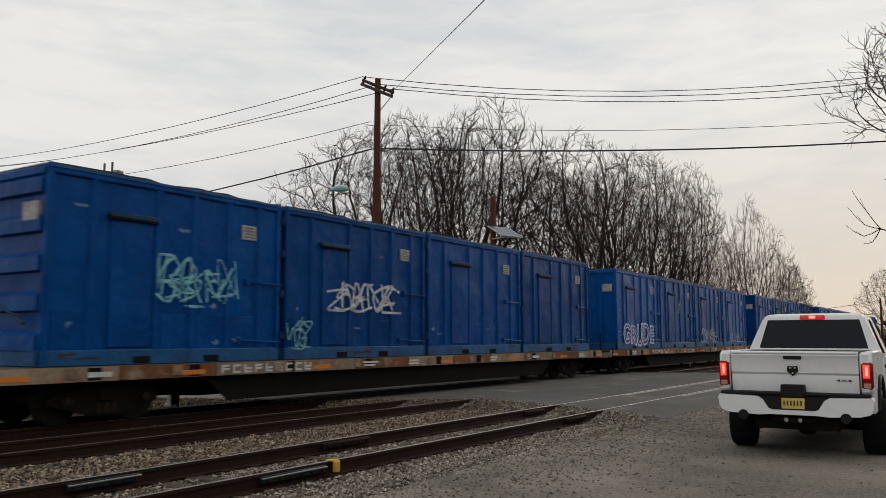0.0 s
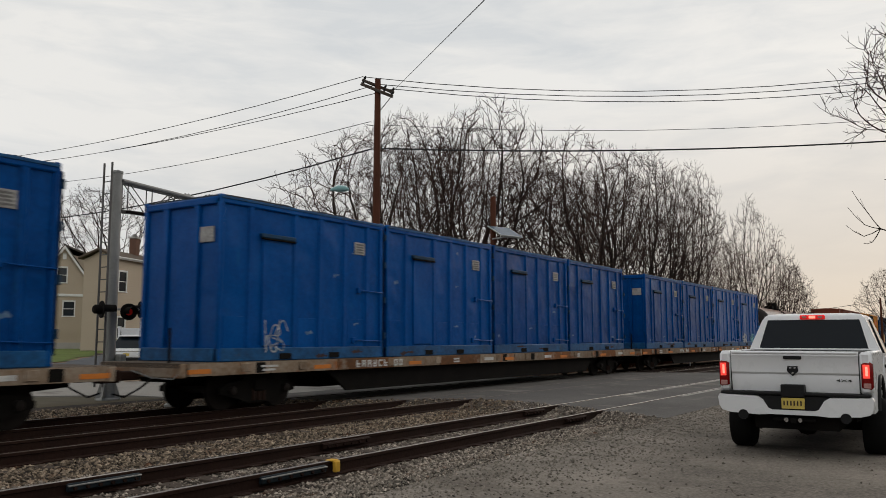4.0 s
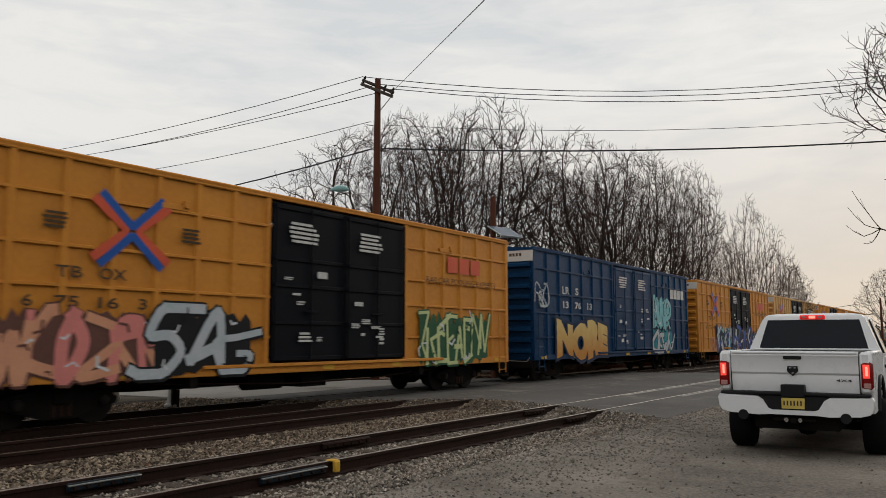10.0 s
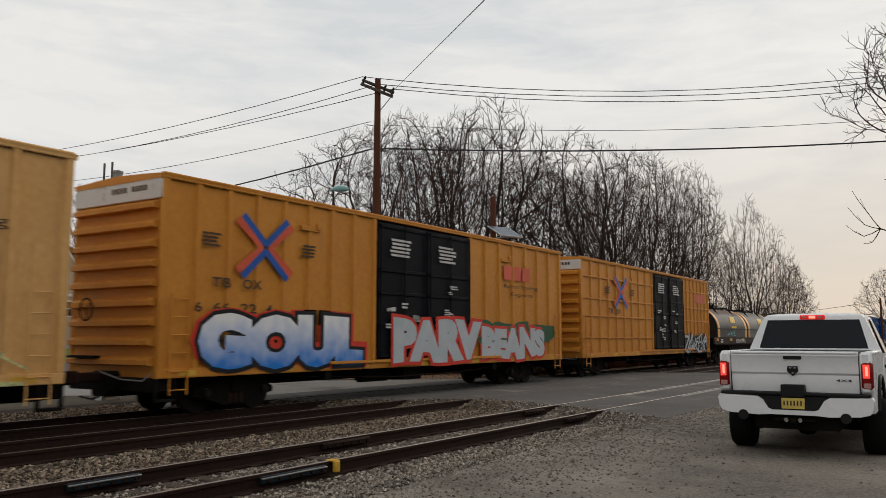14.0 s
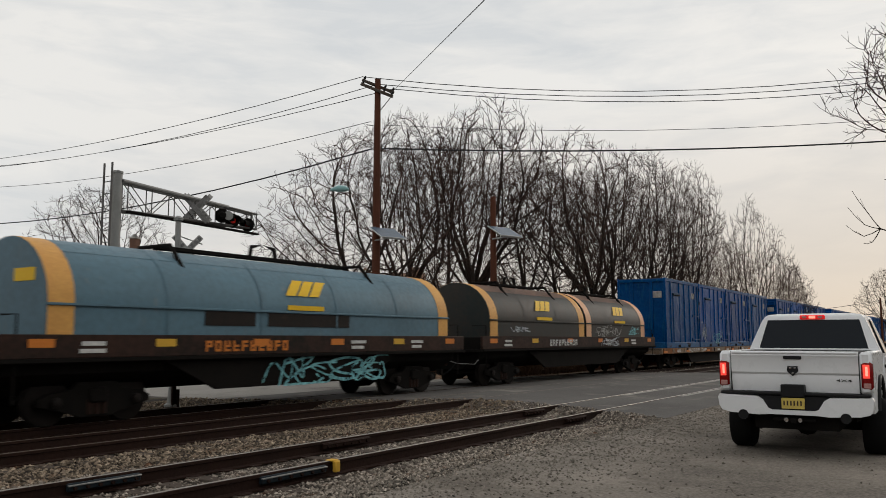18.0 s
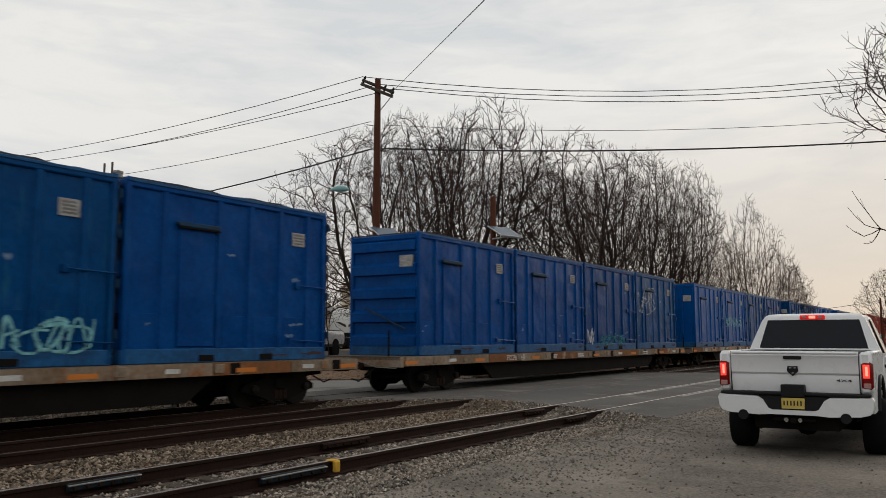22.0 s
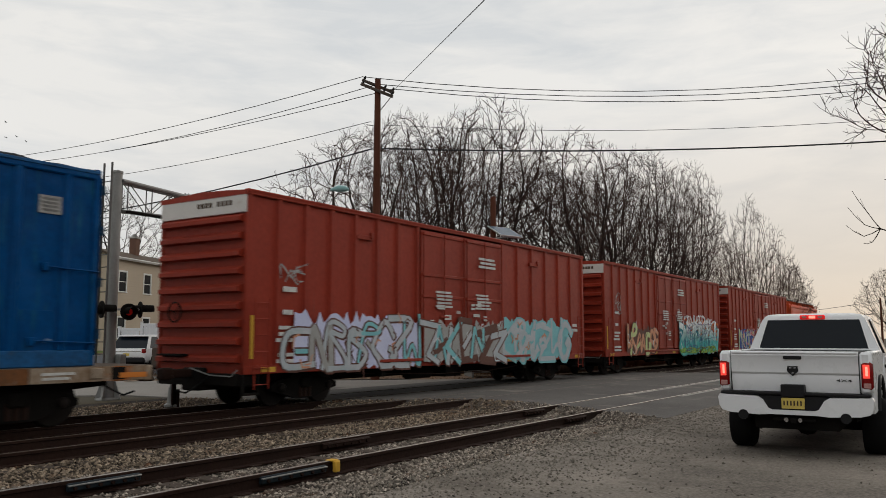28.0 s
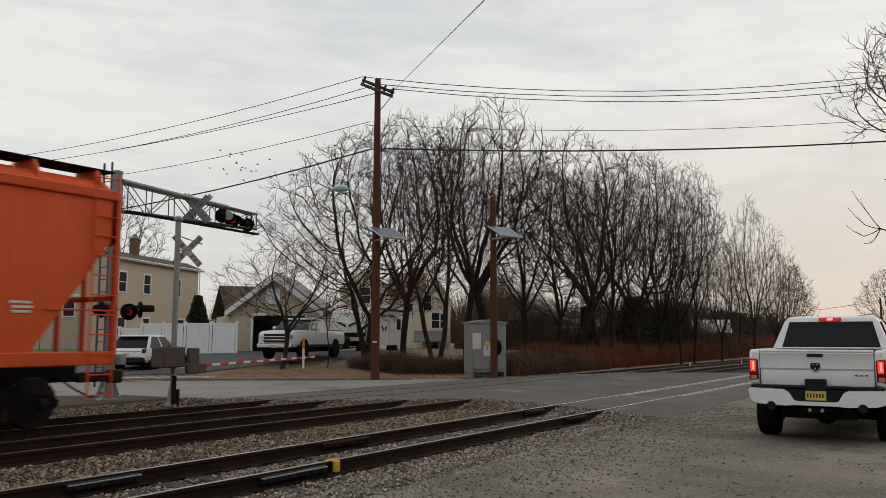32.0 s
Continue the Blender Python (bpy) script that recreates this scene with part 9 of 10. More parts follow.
c1 = coil_car(333.6, 18.2, [(1.2, 8.9, M["coil_dark"], M["coil_rust"], M["coil_band"]), (9.3, 17.2, M["coil_grey"], M["coil_grey"], M["coil_band"])], "coil car with two hoods, dark and grey, yellow-banded")
c2 = coil_car(352.9, 15.3, [(1.45, 14.1, M["coil_brown"], M["coil_brown"], M["coil_band"])], "coil car under one long brown hood with yellow bands", mark=M["orange_mark"])
c3 = coil_car(369.3, 15.3, [(0.95, 14.35, M["coil_blue"], M["coil_blue"], M["coil_band"])], "coil car under one long blue-grey hood with yellow bands", mark=M["orange_mark"])
c4 = coil_car(385.6, 17.5, [(0.7, 8.7, M["coil_dark"], M["coil_rust"], M["coil_band"]), (8.9, 16.1, M["coil_dark"], M["coil_rust"], M["coil_band_pink"])], "coil car with two rust-topped dark hoods", round_top=True)
words(c2, "BIG WINY", 5.6, 9.6, 1.84, 2.42, -1.43, M["s_grey"], None, 0.0, wave=0.02, label="grey spray-painted words")
scrawl(c2, 91, 10.4, 12.3, 1.8, 2.2, -1.43, M["s_white"], 5, 0.06, None, None, G)
scrawl(c2, 92, 2.6, 5.2, 1.8, 2.0, -1.43, M["s_grey"], 5, 0.03, None, None, G)
scrawl(c1, 93, 12.0, 16.6, 1.8, 2.2, -1.43, M["s_pale"], 7, 0.07, None, None, G)
scrawl(c1, 94, 3.4, 5.6, 1.85, 2.15, -1.43, M["s_mint"], 4, 0.06, None, None, G)
scrawl(c3, 95, 6.2, 11.5, 0.55, 1.15, -1.42, M["s_mint"], 7, 0.09, None, None, G)
for x in (4.6, 6.5, 8.0):
    part("painted_patch", Shape().box(x, x + 1.5, -1.435, -1.43, 1.95, 2.27), M["tank_black"], c3, "black painted-over patch")
scrawl(c4, 96, 9.8, 12.8, 1.8, 2.25, -1.43, M["s_grey"], 5, 0.07, None, None, G)
scrawl(c4, 97, 14.0, 15.2, 1.85, 2.2, -1.43, M["s_mint"], 2, 0.07, None, None, G)
scrawl(c4, 98, 2.2, 3.4, 1.9, 2.1, -1.43, M["s_pale"], 2, 0.06, None, None, G)
scrawl(c4, 99, 10.4, 12.6, 1.35, 1.7, -1.51, M["s_pale"], 5, 0.05, None, None, G)

# --- covered hopper ---
hp = rolling("hopper_car", 639.3, "bright orange covered hopper car with white emblem blocks", "hopper car", "hopper cars")
HL = 13.9


def hop_ring(x, zlow, w=1.52):
    pts = [(x, -w, zlow), (x, -w, 4.35), (x, -w + 0.08, 4.6), (x, -1.15, 4.78), (x, 0, 4.86), (x, 1.15, 4.78), (x, w - 0.08, 4.6), (x, w, 4.35), (x, w, zlow)]
    return pts


part("body", Shape().loft([hop_ring(0.35, 3.55), hop_ring(1.9, 1.38), hop_ring(HL - 1.9, 1.38), hop_ring(HL - 0.35, 3.55)]), M["hopper"], hp)
part("top_rail", Shape().cbox(0.2, HL - 0.2, -1.58, -1.48, 4.36, 4.56, 0.025).cbox(0.2, HL - 0.2, 1.48, 1.58, 4.36, 4.56, 0.025), M["hopper"], hp)
part("side_sill", Shape().cbox(0.2, HL - 0.2, -1.56, -1.44, 1.16, 1.42, 0.02).cbox(0.2, HL - 0.2, 1.44, 1.56, 1.16, 1.42, 0.02), M["hopper"], hp)
part("roof_walk", Shape().cbox(0.1, HL - 0.1, -1.2, -0.55, 4.98, 5.02, 0.01).cbox(0.1, HL - 0.1, 0.55, 1.2, 4.98, 5.02, 0.01), M["black"], hp)
for x in np.linspace(0.5, HL - 0.5, 11):
    part("walk_bracket", Shape().prism([(-1.45, 4.6), (-1.2, 4.98), (-0.5, 4.98), (-0.5, 4.8)], "x", x - 0.03, x + 0.03), M["hopper"], hp)
for x in np.linspace(1.6, HL - 1.6, 5):
    part("hatch", Shape().lathe([(0.4, 4.82), (0.4, 4.95), (0.1, 5.0)], "z", (x, 0, 0), 16), M["hopper"], hp)
for x in (0.12, HL - 0.24):
    part("end_post", Shape().cbox(x, x + 0.12, -1.5, -1.38, 1.2, 4.3, 0.02).cbox(x, x + 0.12, 1.38, 1.5, 1.2, 4.3, 0.02), M["hopper"], hp)
    part("end_slab", Shape().cbox(x, x + 0.12, -1.5, 1.5, 3.5, 4.5, 0.02), M["hopper"], hp)
    part("end_frame", Shape().cbox(x + 0.0, x + 0.1, -0.5, -0.4, 1.2, 3.6, 0.02).cbox(x, x + 0.1, 0.4, 0.5, 1.2, 3.6, 0.02).cbox(x, x + 0.1, -1.5, 1.5, 2.4, 2.5, 0.02), M["hopper"], hp)
for x, s_ in ((0.35, 1), (HL - 0.35, -1)):
    part("bulkhead", Shape().prism([(x + s_ * 0.9, 1.3), (x + s_ * 1.5, 1.3), (x + s_ * 0.1, 3.6), (x, 3.6)], "y", -0.12, 0.12), M["hopper"], hp)
    ld_ = part("ladder", Shape().tube([(x - 0.1 * s_, -1.56, 0.5), (x - 0.1 * s_, -1.56, 4.9)], 0.022, 5).tube([(x + 0.4 * s_, -1.56, 0.5), (x + 0.4 * s_, -1.56, 4.9)], 0.022, 5), M["hopper"], hp)
    for k in range(12):
        part("rung", Shape().tube([(x - 0.1 * s_, -1.56, 0.6 + k * 0.38), (x + 0.4 * s_, -1.56, 0.6 + k * 0.38)], 0.015, 5), M["hopper"], ld_)
    part("side_rail", Shape().tube([(x - 0.1 * s_, -1.56, 2.2), (x + 1.3 * s_, -1.53, 2.2)], 0.018, 5), M["hopper"], hp)
part("underframe", Shape().cbox(0.2, HL - 0.2, -0.35, 0.35, 0.8, 1.3, 0.02), M["black"], hp)
for x in (4.6, 6.95, 9.3):
    part("outlet", Shape().loft([[(x - 1.0, -1.2, 1.4), (x + 1.0, -1.2, 1.4), (x + 1.0, 1.2, 1.4), (x - 1.0, 1.2, 1.4)], [(x - 0.35, -0.5, 0.5), (x + 0.35, -0.5, 0.5), (x + 0.35, 0.5, 0.5), (x - 0.35, 0.5, 0.5)]]), M["black"], hp)
    part("outlet_gate", Shape().cbox(x - 0.45, x + 0.45, -0.9, 0.6, 0.42, 0.5, 0.01), M["rust"], hp)
part("brake_tank", Shape().tube([(0.3, -0.8, 1.0), (1.6, -0.8, 1.0)], 0.2, 10), M["black"], hp)
hy = -1.525
em = Shape()
for k in range(4):
    stroke(em, [(4.55 + k * 0.1, 3.72 - k * 0.12), (5.2 - k * 0.05, 3.72 - k * 0.1), (5.35 - k * 0.1, 3.45), (4.95, 3.3)], 0.06, hy - 0.002 * k)
stroke(em, [(4.55, 3.75), (4.9, 3.0)], 0.12, hy - 0.009)
stroke(em, [(4.95, 3.3), (5.4, 2.95)], 0.12, hy - 0.010)
part("emblem", em, M["letter"], hp, "white looped emblem", smooth=False)
block_letters(hp, 6.0, 9.6, 3.05, 3.45, 10, M["letter"], hy - 0.004, 0.0)
bars(hp, [(2.5, 3.5, 2.75, 2.98, 4), (2.5, 3.4, 2.25, 2.48, 4)], hy - 0.001, M["letter"], "car_marks", "white car marks")
for x, z, w_, h_, n_ in ((2.4, 1.85, 1.1, 0.22, 2), (4.3, 2.4, 0.35, 0.3, 3), (11.6, 2.1, 0.45, 0.25, 3), (11.1, 1.7, 0.3, 0.3, 3), (5.0, 1.9, 0.3, 0.4, 2)):
    stencil(hp, x, z, w_, h_, n_, hy - 0.002, M["letter"])
scrawl(hp, 101, 4.9, 9.0, 1.35, 2.2, hy, M["s_teal"], 4, 0.34, M["s_black"], None, G, ow=0.06)
for k in range(6):
    stencil(hp, -0.02, 3.6 + 0.1 * k, 0.01, 0.05, 1, -1.0, M["letter"])
for x in (2.2, HL - 2.2):
    bogie(hp, x, 639.3)
couplers(hp, 0.0, HL)
part("reflector", Shape().box(1.1, 1.5, -1.57, -1.562, 1.2, 1.36), M["letter"], hp)


# ---- road vehicles ----
def car_wheel(parent, x, y, z, r, w, rim=0.62, side=1):
    tyre = part("wheel", Shape().lathe([(rim * r, -w / 2), (r * 0.93, -w / 2), (r, -w / 2 + 0.04), (r, w / 2 - 0.04), (r * 0.93, w / 2), (rim * r, w / 2)], "y", (0, 0, 0), 28), M["rubber"], parent)
    tyre.location = (x, y, z)
    rm = part("rim", Shape().lathe([(0.03, side * (w / 2 - 0.02)), (0.08, side * (w / 2 - 0.015)), (rim * r * 0.8, side * (w / 2 - 0.05)), (rim * r, side * (w / 2 - 0.005)), (rim * r, side * (w / 2 - 0.12)), (0.03, side * (w / 2 - 0.12))], "y", (0, 0, 0), 24), M["chrome"], tyre)
    for k in range(5):
        a = k * 1.2566
        part("spoke_gap", Shape().box(-0.04, 0.04, min(side * (w / 2 - 0.03), side * (w / 2 - 0.05)), max(side * (w / 2 - 0.03), side * (w / 2 - 0.05)), rim * r * 0.42, rim * r * 0.78), M["plastic"], rm).matrix_basis = pose(0, 0, 0, 0, math.degrees(a), 0)
    return tyre


def arch_panel(x0, x1, z0, z1, wheels, y0, y1, r=0.5):
    """A body side with round wheel arches cut in its foot."""
    pts = [(x0, z0)]
    for cx in wheels:
        pts += [(cx - r * math.cos(a), z0 + r * 0.96 * math.sin(a)) for a in np.linspace(0, math.pi, 11)]
    pts += [(x1, z0), (x1, z1), (x0, z1)]
    return Shape().prism(pts, "y", y0, y1)


TX, TY, TA = 12.45, 2.31, 1.6
pick = thing("pickup_truck", pose(TX, TY, -0.012, 0, 0, TA), "white crew-cab pickup truck with lit brake lights", "pickup truck")
W2 = 1.0
# bed, with its wheel arches; x runs forward from the bumper
for s in (-1, 1):
    y0, y1 = (-W2, -W2 + 0.10) if s < 0 else (W2 - 0.10, W2)
    part("bed_side", arch_panel(0.12, 2.0, 0.66, 1.46, (1.2,), y0, y1, 0.47), M["carwhite"], pick)
    part("bed_rail", Shape().cbox(0.10, 2.0, y0 - 0.005, y1 + 0.005, 1.44, 1.50, 0.02), M["carwhite"], pick)
    part("arch_trim", Shape().tube([(1.2 - 0.5 * math.cos(a), s * (W2 + 0.01), 0.66 + 0.48 * math.sin(a)) for a in np.linspace(0, math.pi, 13)], 0.035, 6), M["plastic"], pick)
    part("cab_side", Shape().prism([(2.0, 0.55), (4.15, 0.55), (4.15, 1.40), (2.0, 1.46)], "y", y0, y1), M["carwhite"], pick)
    part("fender", arch_panel(4.15, 5.75, 0.55, 1.28, (4.85,), y0, y1, 0.47), M["carwhite"], pick)
    for x0, x1 in ((2.12, 3.05), (3.12, 4.1)):
        d = part("door", Shape().cbox(x0, x1, y0 - 0.012 if s < 0 else y1 - 0.02, y0 + 0.02 if s < 0 else y1 + 0.012, 0.62, 1.40, 0.02), M["carwhite"], pick)
        part("door_handle", Shape().cbox(x0 + 0.05, x0 + 0.25, y0 - 0.045 if s < 0 else y1 + 0.01, y0 - 0.01 if s < 0 else y1 + 0.045, 1.22, 1.27, 0.012), M["plastic"], d)
    m_ = part("side_mirror", Shape().cbox(3.95, 4.10, s * 1.03 - 0.02, s * 1.03 + 0.02, 1.44, 1.5, 0.01).cbox(3.92, 4.06, s * 1.10 - 0.10, s * 1.10 + 0.10, 1.46, 1.76, 0.05), M["plastic"], pick)
    part("running_board", Shape().cbox(2.1, 4.2, s * 0.95 - 0.08, s * 0.95 + 0.08, 0.42, 0.50, 0.02), M["plastic"], pick)
part("bed_floor", Shape().box(0.15, 2.0, -0.9, 0.9, 0.72, 0.80), M["plastic"], pick)
part("tonneau", Shape().cbox(0.16, 2.0, -0.90, 0.90, 1.445, 1.49, 0.015), M["plastic"], pick, "black bed cover")
part("front_wall", Shape().box(1.94, 2.0, -0.95, 0.95, 0.7, 1.47), M["carwhite"], pick)
# tailgate with its sculpted lower part
tg = part("tailgate", Shape().prism([(0.06, 0.93), (0.035, 1.10), (0.045, 1.17), (0.02, 1.20), (0.02, 1.40), (0.0, 1.44), (0.02, 1.495), (0.10, 1.50), (0.12, 0.93)], "y", -0.838, 0.838), M["carwhite"], pick)
part("tailgate_handle", Shape().cbox(-0.008, 0.05, -0.12, 0.12, 1.385, 1.435, 0.01), M["plastic"], tg)
part("spoiler_lip", Shape().cbox(-0.012, 0.10, -0.83, 0.83, 1.455, 1.50, 0.018), M["carwhite"], tg)
part("gate_seam", Shape().box(0.02, 0.1, -0.846, -0.838, 0.94, 1.47).box(0.02, 0.1, 0.838, 0.846, 0.94, 1.47), M["plastic"], tg)
part("emblem", Shape().prism([(-0.065, 1.29), (0.065, 1.29), (0.075, 1.22), (0.0, 1.15), (-0.075, 1.22)], "x", 0.0, 0.022), M["plastic"], tg, "dark shield emblem")
part("emblem_bar", Shape().cbox(-0.008, 0.004, -0.045, -0.012, 1.25, 1.277, 0.006).cbox(-0.008, 0.004, 0.012, 0.045, 1.25, 1.277, 0.006).cbox(-0.008, 0.004, -0.015, 0.015, 1.175, 1.21, 0.006), M["chrome"], tg)
me4 = text_mesh("badge", "4X4", 0.0, 0.20, 1.085, 1.118, 0.0, M["plastic"], 0.02)
ob4 = part("badge", me4, None, tg, "dark 4X4 badge")
ob4.matrix_basis = Matrix.Translation((0.022, -0.55, 0)) @ pose(0, 0, 0, 0, 0, -90)
part("plate_recess", Shape().cbox(-0.098, 0.07, -0.155, 0.155, 0.86, 1.035, 0.012), M["plastic"], pick)
for s in (-1, 1):
    part("corner_panel", Shape().cbox(0.0, 0.14, s * 0.922 - 0.081, s * 0.922 + 0.081, 0.92, 1.495, 0.04), M["carwhite"], pick)
    tl = part("tail_light", Shape().cbox(-0.018, 0.16, s * 0.938 - 0.072, s * 0.938 + 0.072, 0.985, 1.36, 0.03), M["red_lens"], pick, "lit red tail light")
    part("brake_lens", Shape().cbox(-0.026, -0.012, s * 0.938 - 0.035, s * 0.938 + 0.048, 1.14, 1.325, 0.012), M["red_glow"], tl)
    part("bulb", Shape().cbox(-0.032, -0.02, s * 0.938 - 0.012, s * 0.938 + 0.018, 1.17, 1.30, 0.006), M["red_hot"], tl)
    part("reverse_lens", Shape().cbox(-0.024, -0.010, s * 0.938 - 0.045, s * 0.938 + 0.045, 1.005, 1.075, 0.01), M["lens_pale"], tl)
# bumper in three pieces with a dropped middle
bump = part("bumper", Shape().prism([(-0.99, 0.88), (-0.47, 0.865), (-0.40, 0.82), (-0.33, 0.70), (-0.28, 0.68), (0.28, 0.68), (0.33, 0.70), (0.40, 0.82), (0.47, 0.865), (0.99, 0.88), (1.015, 0.84), (1.0, 0.72), (0.96, 0.655), (0.85, 0.625), (0.45, 0.605), (0.30, 0.618), (-0.30, 0.618), (-0.45, 0.605), (-0.85, 0.625), (-0.96, 0.655), (-1.0, 0.72), (-1.015, 0.84)], "x", -0.10, 0.10), M["carwhite"], pick)
part("bumper_step", Shape().cbox(-0.06, 0.10, -0.47, 0.47, 0.66, 0.89, 0.02), M["plastic"], bump)
part("bumper_top", Shape().cbox(-0.09, 0.10, -0.98, 0.98, 0.885, 0.925, 0.012), M["plastic"], bump)
pl = part("number_plate", Shape().cbox(-0.09, -0.075, -0.152, 0.152, 0.70, 0.85, 0.006), M["plate"], pick, "yellow number plate")
pb = Shape()
for k in range(6):
    pb.box(-0.094, -0.0895, 0.125 - k * 0.044 - 0.02, 0.125 - k * 0.044, 0.745, 0.81)
part("plate_bars", pb, M["letter_dark"], pl)
for s in (-0.665, 0.665):
    ex_ = part("exhaust_tip", Shape().lathe([(0.02, 0.1), (0.050, 0.1), (0.054, -0.115), (0.066, -0.12), (0.068, -0.10), (0.068, 0.3), (0.052, 0.3)], "x", (0, s, 0.60), 16), M["black"], pick)
    part("tip_rim", Shape().lathe([(0.062, -0.118), (0.069, -0.125), (0.069, -0.112), (0.062, -0.112)], "x", (0, s, 0.60), 16), M["plastic"], ex_)
part("tow_hitch", Shape().cbox(-0.12, 0.3, -0.04, 0.04, 0.50, 0.57, 0.01).cbox(-0.05, 0.05, -0.28, 0.28, 0.52, 0.57, 0.015), M["black"], pick)
part("hitch_ring", Shape().lathe([(0.03, -0.13), (0.03, -0.10)], "x", (0, 0.09, 0.55), 8).lathe([(0.03, -0.13), (0.03, -0.10)], "x", (0, -0.09, 0.55), 8), M["chrome"], pick)
# cab: lower box and a tapering glasshouse
part("cab_rear", Shape().box(2.0, 2.06, -0.97, 0.97, 0.6, 1.50), M["carwhite"], pick)


def cab_ring(z, xr, xf, w):
    return [(xr, -w, z), (xf, -w, z), (xf, w, z), (xr, w, z)]


part("roof", Shape().loft([cab_ring(1.985, 2.18, 3.72, 0.765), cab_ring(2.04, 2.20, 3.64, 0.745), cab_ring(2.075, 2.25, 3.55, 0.69), cab_ring(2.092, 2.4, 3.4, 0.55), cab_ring(2.10, 2.6, 3.2, 0.35)]), M["carwhite"], pick)
for s in (-1, 1):
    part("rear_pillar", Shape().loft([[(2.0, s * 0.985, 1.47), (2.24, s * 0.985, 1.47), (2.24, s * 0.83, 1.47), (2.0, s * 0.83, 1.47)], [(2.17, s * 0.775, 2.0), (2.34, s * 0.775, 2.0), (2.34, s * 0.69, 2.0), (2.17, s * 0.69, 2.0)]]), M["carwhite"], pick)
    part("mid_pillar", Shape().loft([[(3.04, s * 0.975, 1.43), (3.14, s * 0.975, 1.43), (3.14, s * 0.93, 1.43), (3.04, s * 0.93, 1.43)], [(3.06, s * 0.772, 2.0), (3.14, s * 0.772, 2.0), (3.14, s * 0.73, 2.0), (3.06, s * 0.73, 2.0)]]), M["plastic"], pick)
    part("front_pillar", Shape().loft([[(4.25, s * 0.96, 1.40), (4.38, s * 0.96, 1.38), (4.38, s * 0.90, 1.38), (4.25, s * 0.90, 1.40)], [(3.62, s * 0.76, 2.0), (3.72, s * 0.76, 2.0), (3.72, s * 0.69, 2.0), (3.62, s * 0.69, 2.0)]]), M["carwhite"], pick)
    part("side_window", Shape().loft([[(2.2, s * 0.955, 1.44), (4.28, s * 0.955, 1.40), (4.28, s * 0.945, 1.40), (2.2, s * 0.945, 1.44)], [(2.3, s * 0.762, 1.99), (3.66, s * 0.762, 1.99), (3.66, s * 0.752, 1.99), (2.3, s * 0.752, 1.99)]]), M["carglass"], pick)
part("rear_window", Shape().loft([[(2.03, -0.835, 1.525), (2.03, 0.835, 1.525), (2.045, 0.835, 1.525), (2.045, -0.835, 1.525)], [(2.175, -0.715, 1.985), (2.175, 0.715, 1.985), (2.19, 0.715, 1.985), (2.19, -0.715, 1.985)]]), M["carglass"], pick)
part("window_ledge", Shape().cbox(2.0, 2.06, -0.95, 0.95, 1.47, 1.52, 0.015), M["carwhite"], pick)
part("windscreen", Shape().loft([[(4.30, -0.90, 1.40), (4.30, 0.90, 1.40), (4.32, 0.90, 1.40), (4.32, -0.90, 1.40)], [(3.66, -0.70, 1.99), (3.66, 0.70, 1.99), (3.68, 0.70, 1.99), (3.68, -0.70, 1.99)]]), M["carglass"], pick)
part("high_brake_light", Shape().cbox(2.145, 2.22, -0.19, 0.19, 1.992, 2.062, 0.015), M["red_glow_dim"], pick, "red high brake light")
part("brake_lens", Shape().cbox(2.137, 2.147, -0.05, 0.05, 2.005, 2.05, 0.005), M["red_hot"], pick)
for s in (-0.12, 0.12):
    part("cargo_lamp", Shape().cbox(2.137, 2.147, s - 0.035, s + 0.035, 2.008, 2.045, 0.005), M["lens_pale"], pick)
part("hood", Shape().loft([cab_ring(1.25, 4.2, 5.72, 0.95), cab_ring(1.36, 4.28, 5.6, 0.88), cab_ring(1.40, 4.4, 5.4, 0.7)]), M["carwhite"], pick)
part("front_bumper", Shape().cbox(5.65, 5.85, -0.98, 0.98, 0.5, 0.8, 0.05), M["carwhite"], pick)
part("grille", Shape().cbox(5.70, 5.80, -0.75, 0.75, 0.82, 1.26, 0.04), M["plastic"], pick)
# liners, flaps, tank and wide underbody plate added to block light beneath the truck
for s in (-1, 1):
    part("wheel_liner", Shape().box(0.65, 1.75, s * 0.66 - 0.10, s * 0.66 + 0.10, 0.5, 0.95).box(0.2, 5.5, s * 0.8 - 0.1, s * 0.8 + 0.1, 0.62, 0.72), M["black"], pick)
    part("mud_flap", Shape().cbox(1.70, 1.73, s * 0.93 - 0.16, s * 0.93 + 0.16, 0.22, 0.66, 0.01), M["plastic"], pick)
part("fuel_tank", Shape().cbox(1.9, 3.6, -0.75, 0.1, 0.36, 0.62, 0.05), M["black"], pick)
part("chassis", Shape().box(0.1, 5.5, -0.55, 0.55, 0.40, 0.66), M["black"], pick)
part("underbody", Shape().box(0.3, 5.4, -0.76, 0.76, 0.52, 0.68), M["black"], pick)
part("rear_axle", Shape().tube([(1.2, -0.85, 0.4), (1.2, 0.85, 0.4)], 0.07, 8).lathe([(0.05, -0.2), (0.17, -0.12), (0.17, 0.12), (0.05, 0.2)], "x", (1.2, 0, 0.4), 12), M["black"], pick)
part("spare_wheel", Shape().lathe([(0.15, 0.42), (0.36, 0.42), (0.38, 0.5), (0.36, 0.6), (0.15, 0.6)], "z", (0.75, 0, 0), 20), M["rubber"], pick)
TW = [car_wheel(pick, x, s * 0.925, 0.405, 0.405, 0.31, 0.62, s) for x in (1.2, 4.85) for s in (-1, 1)]


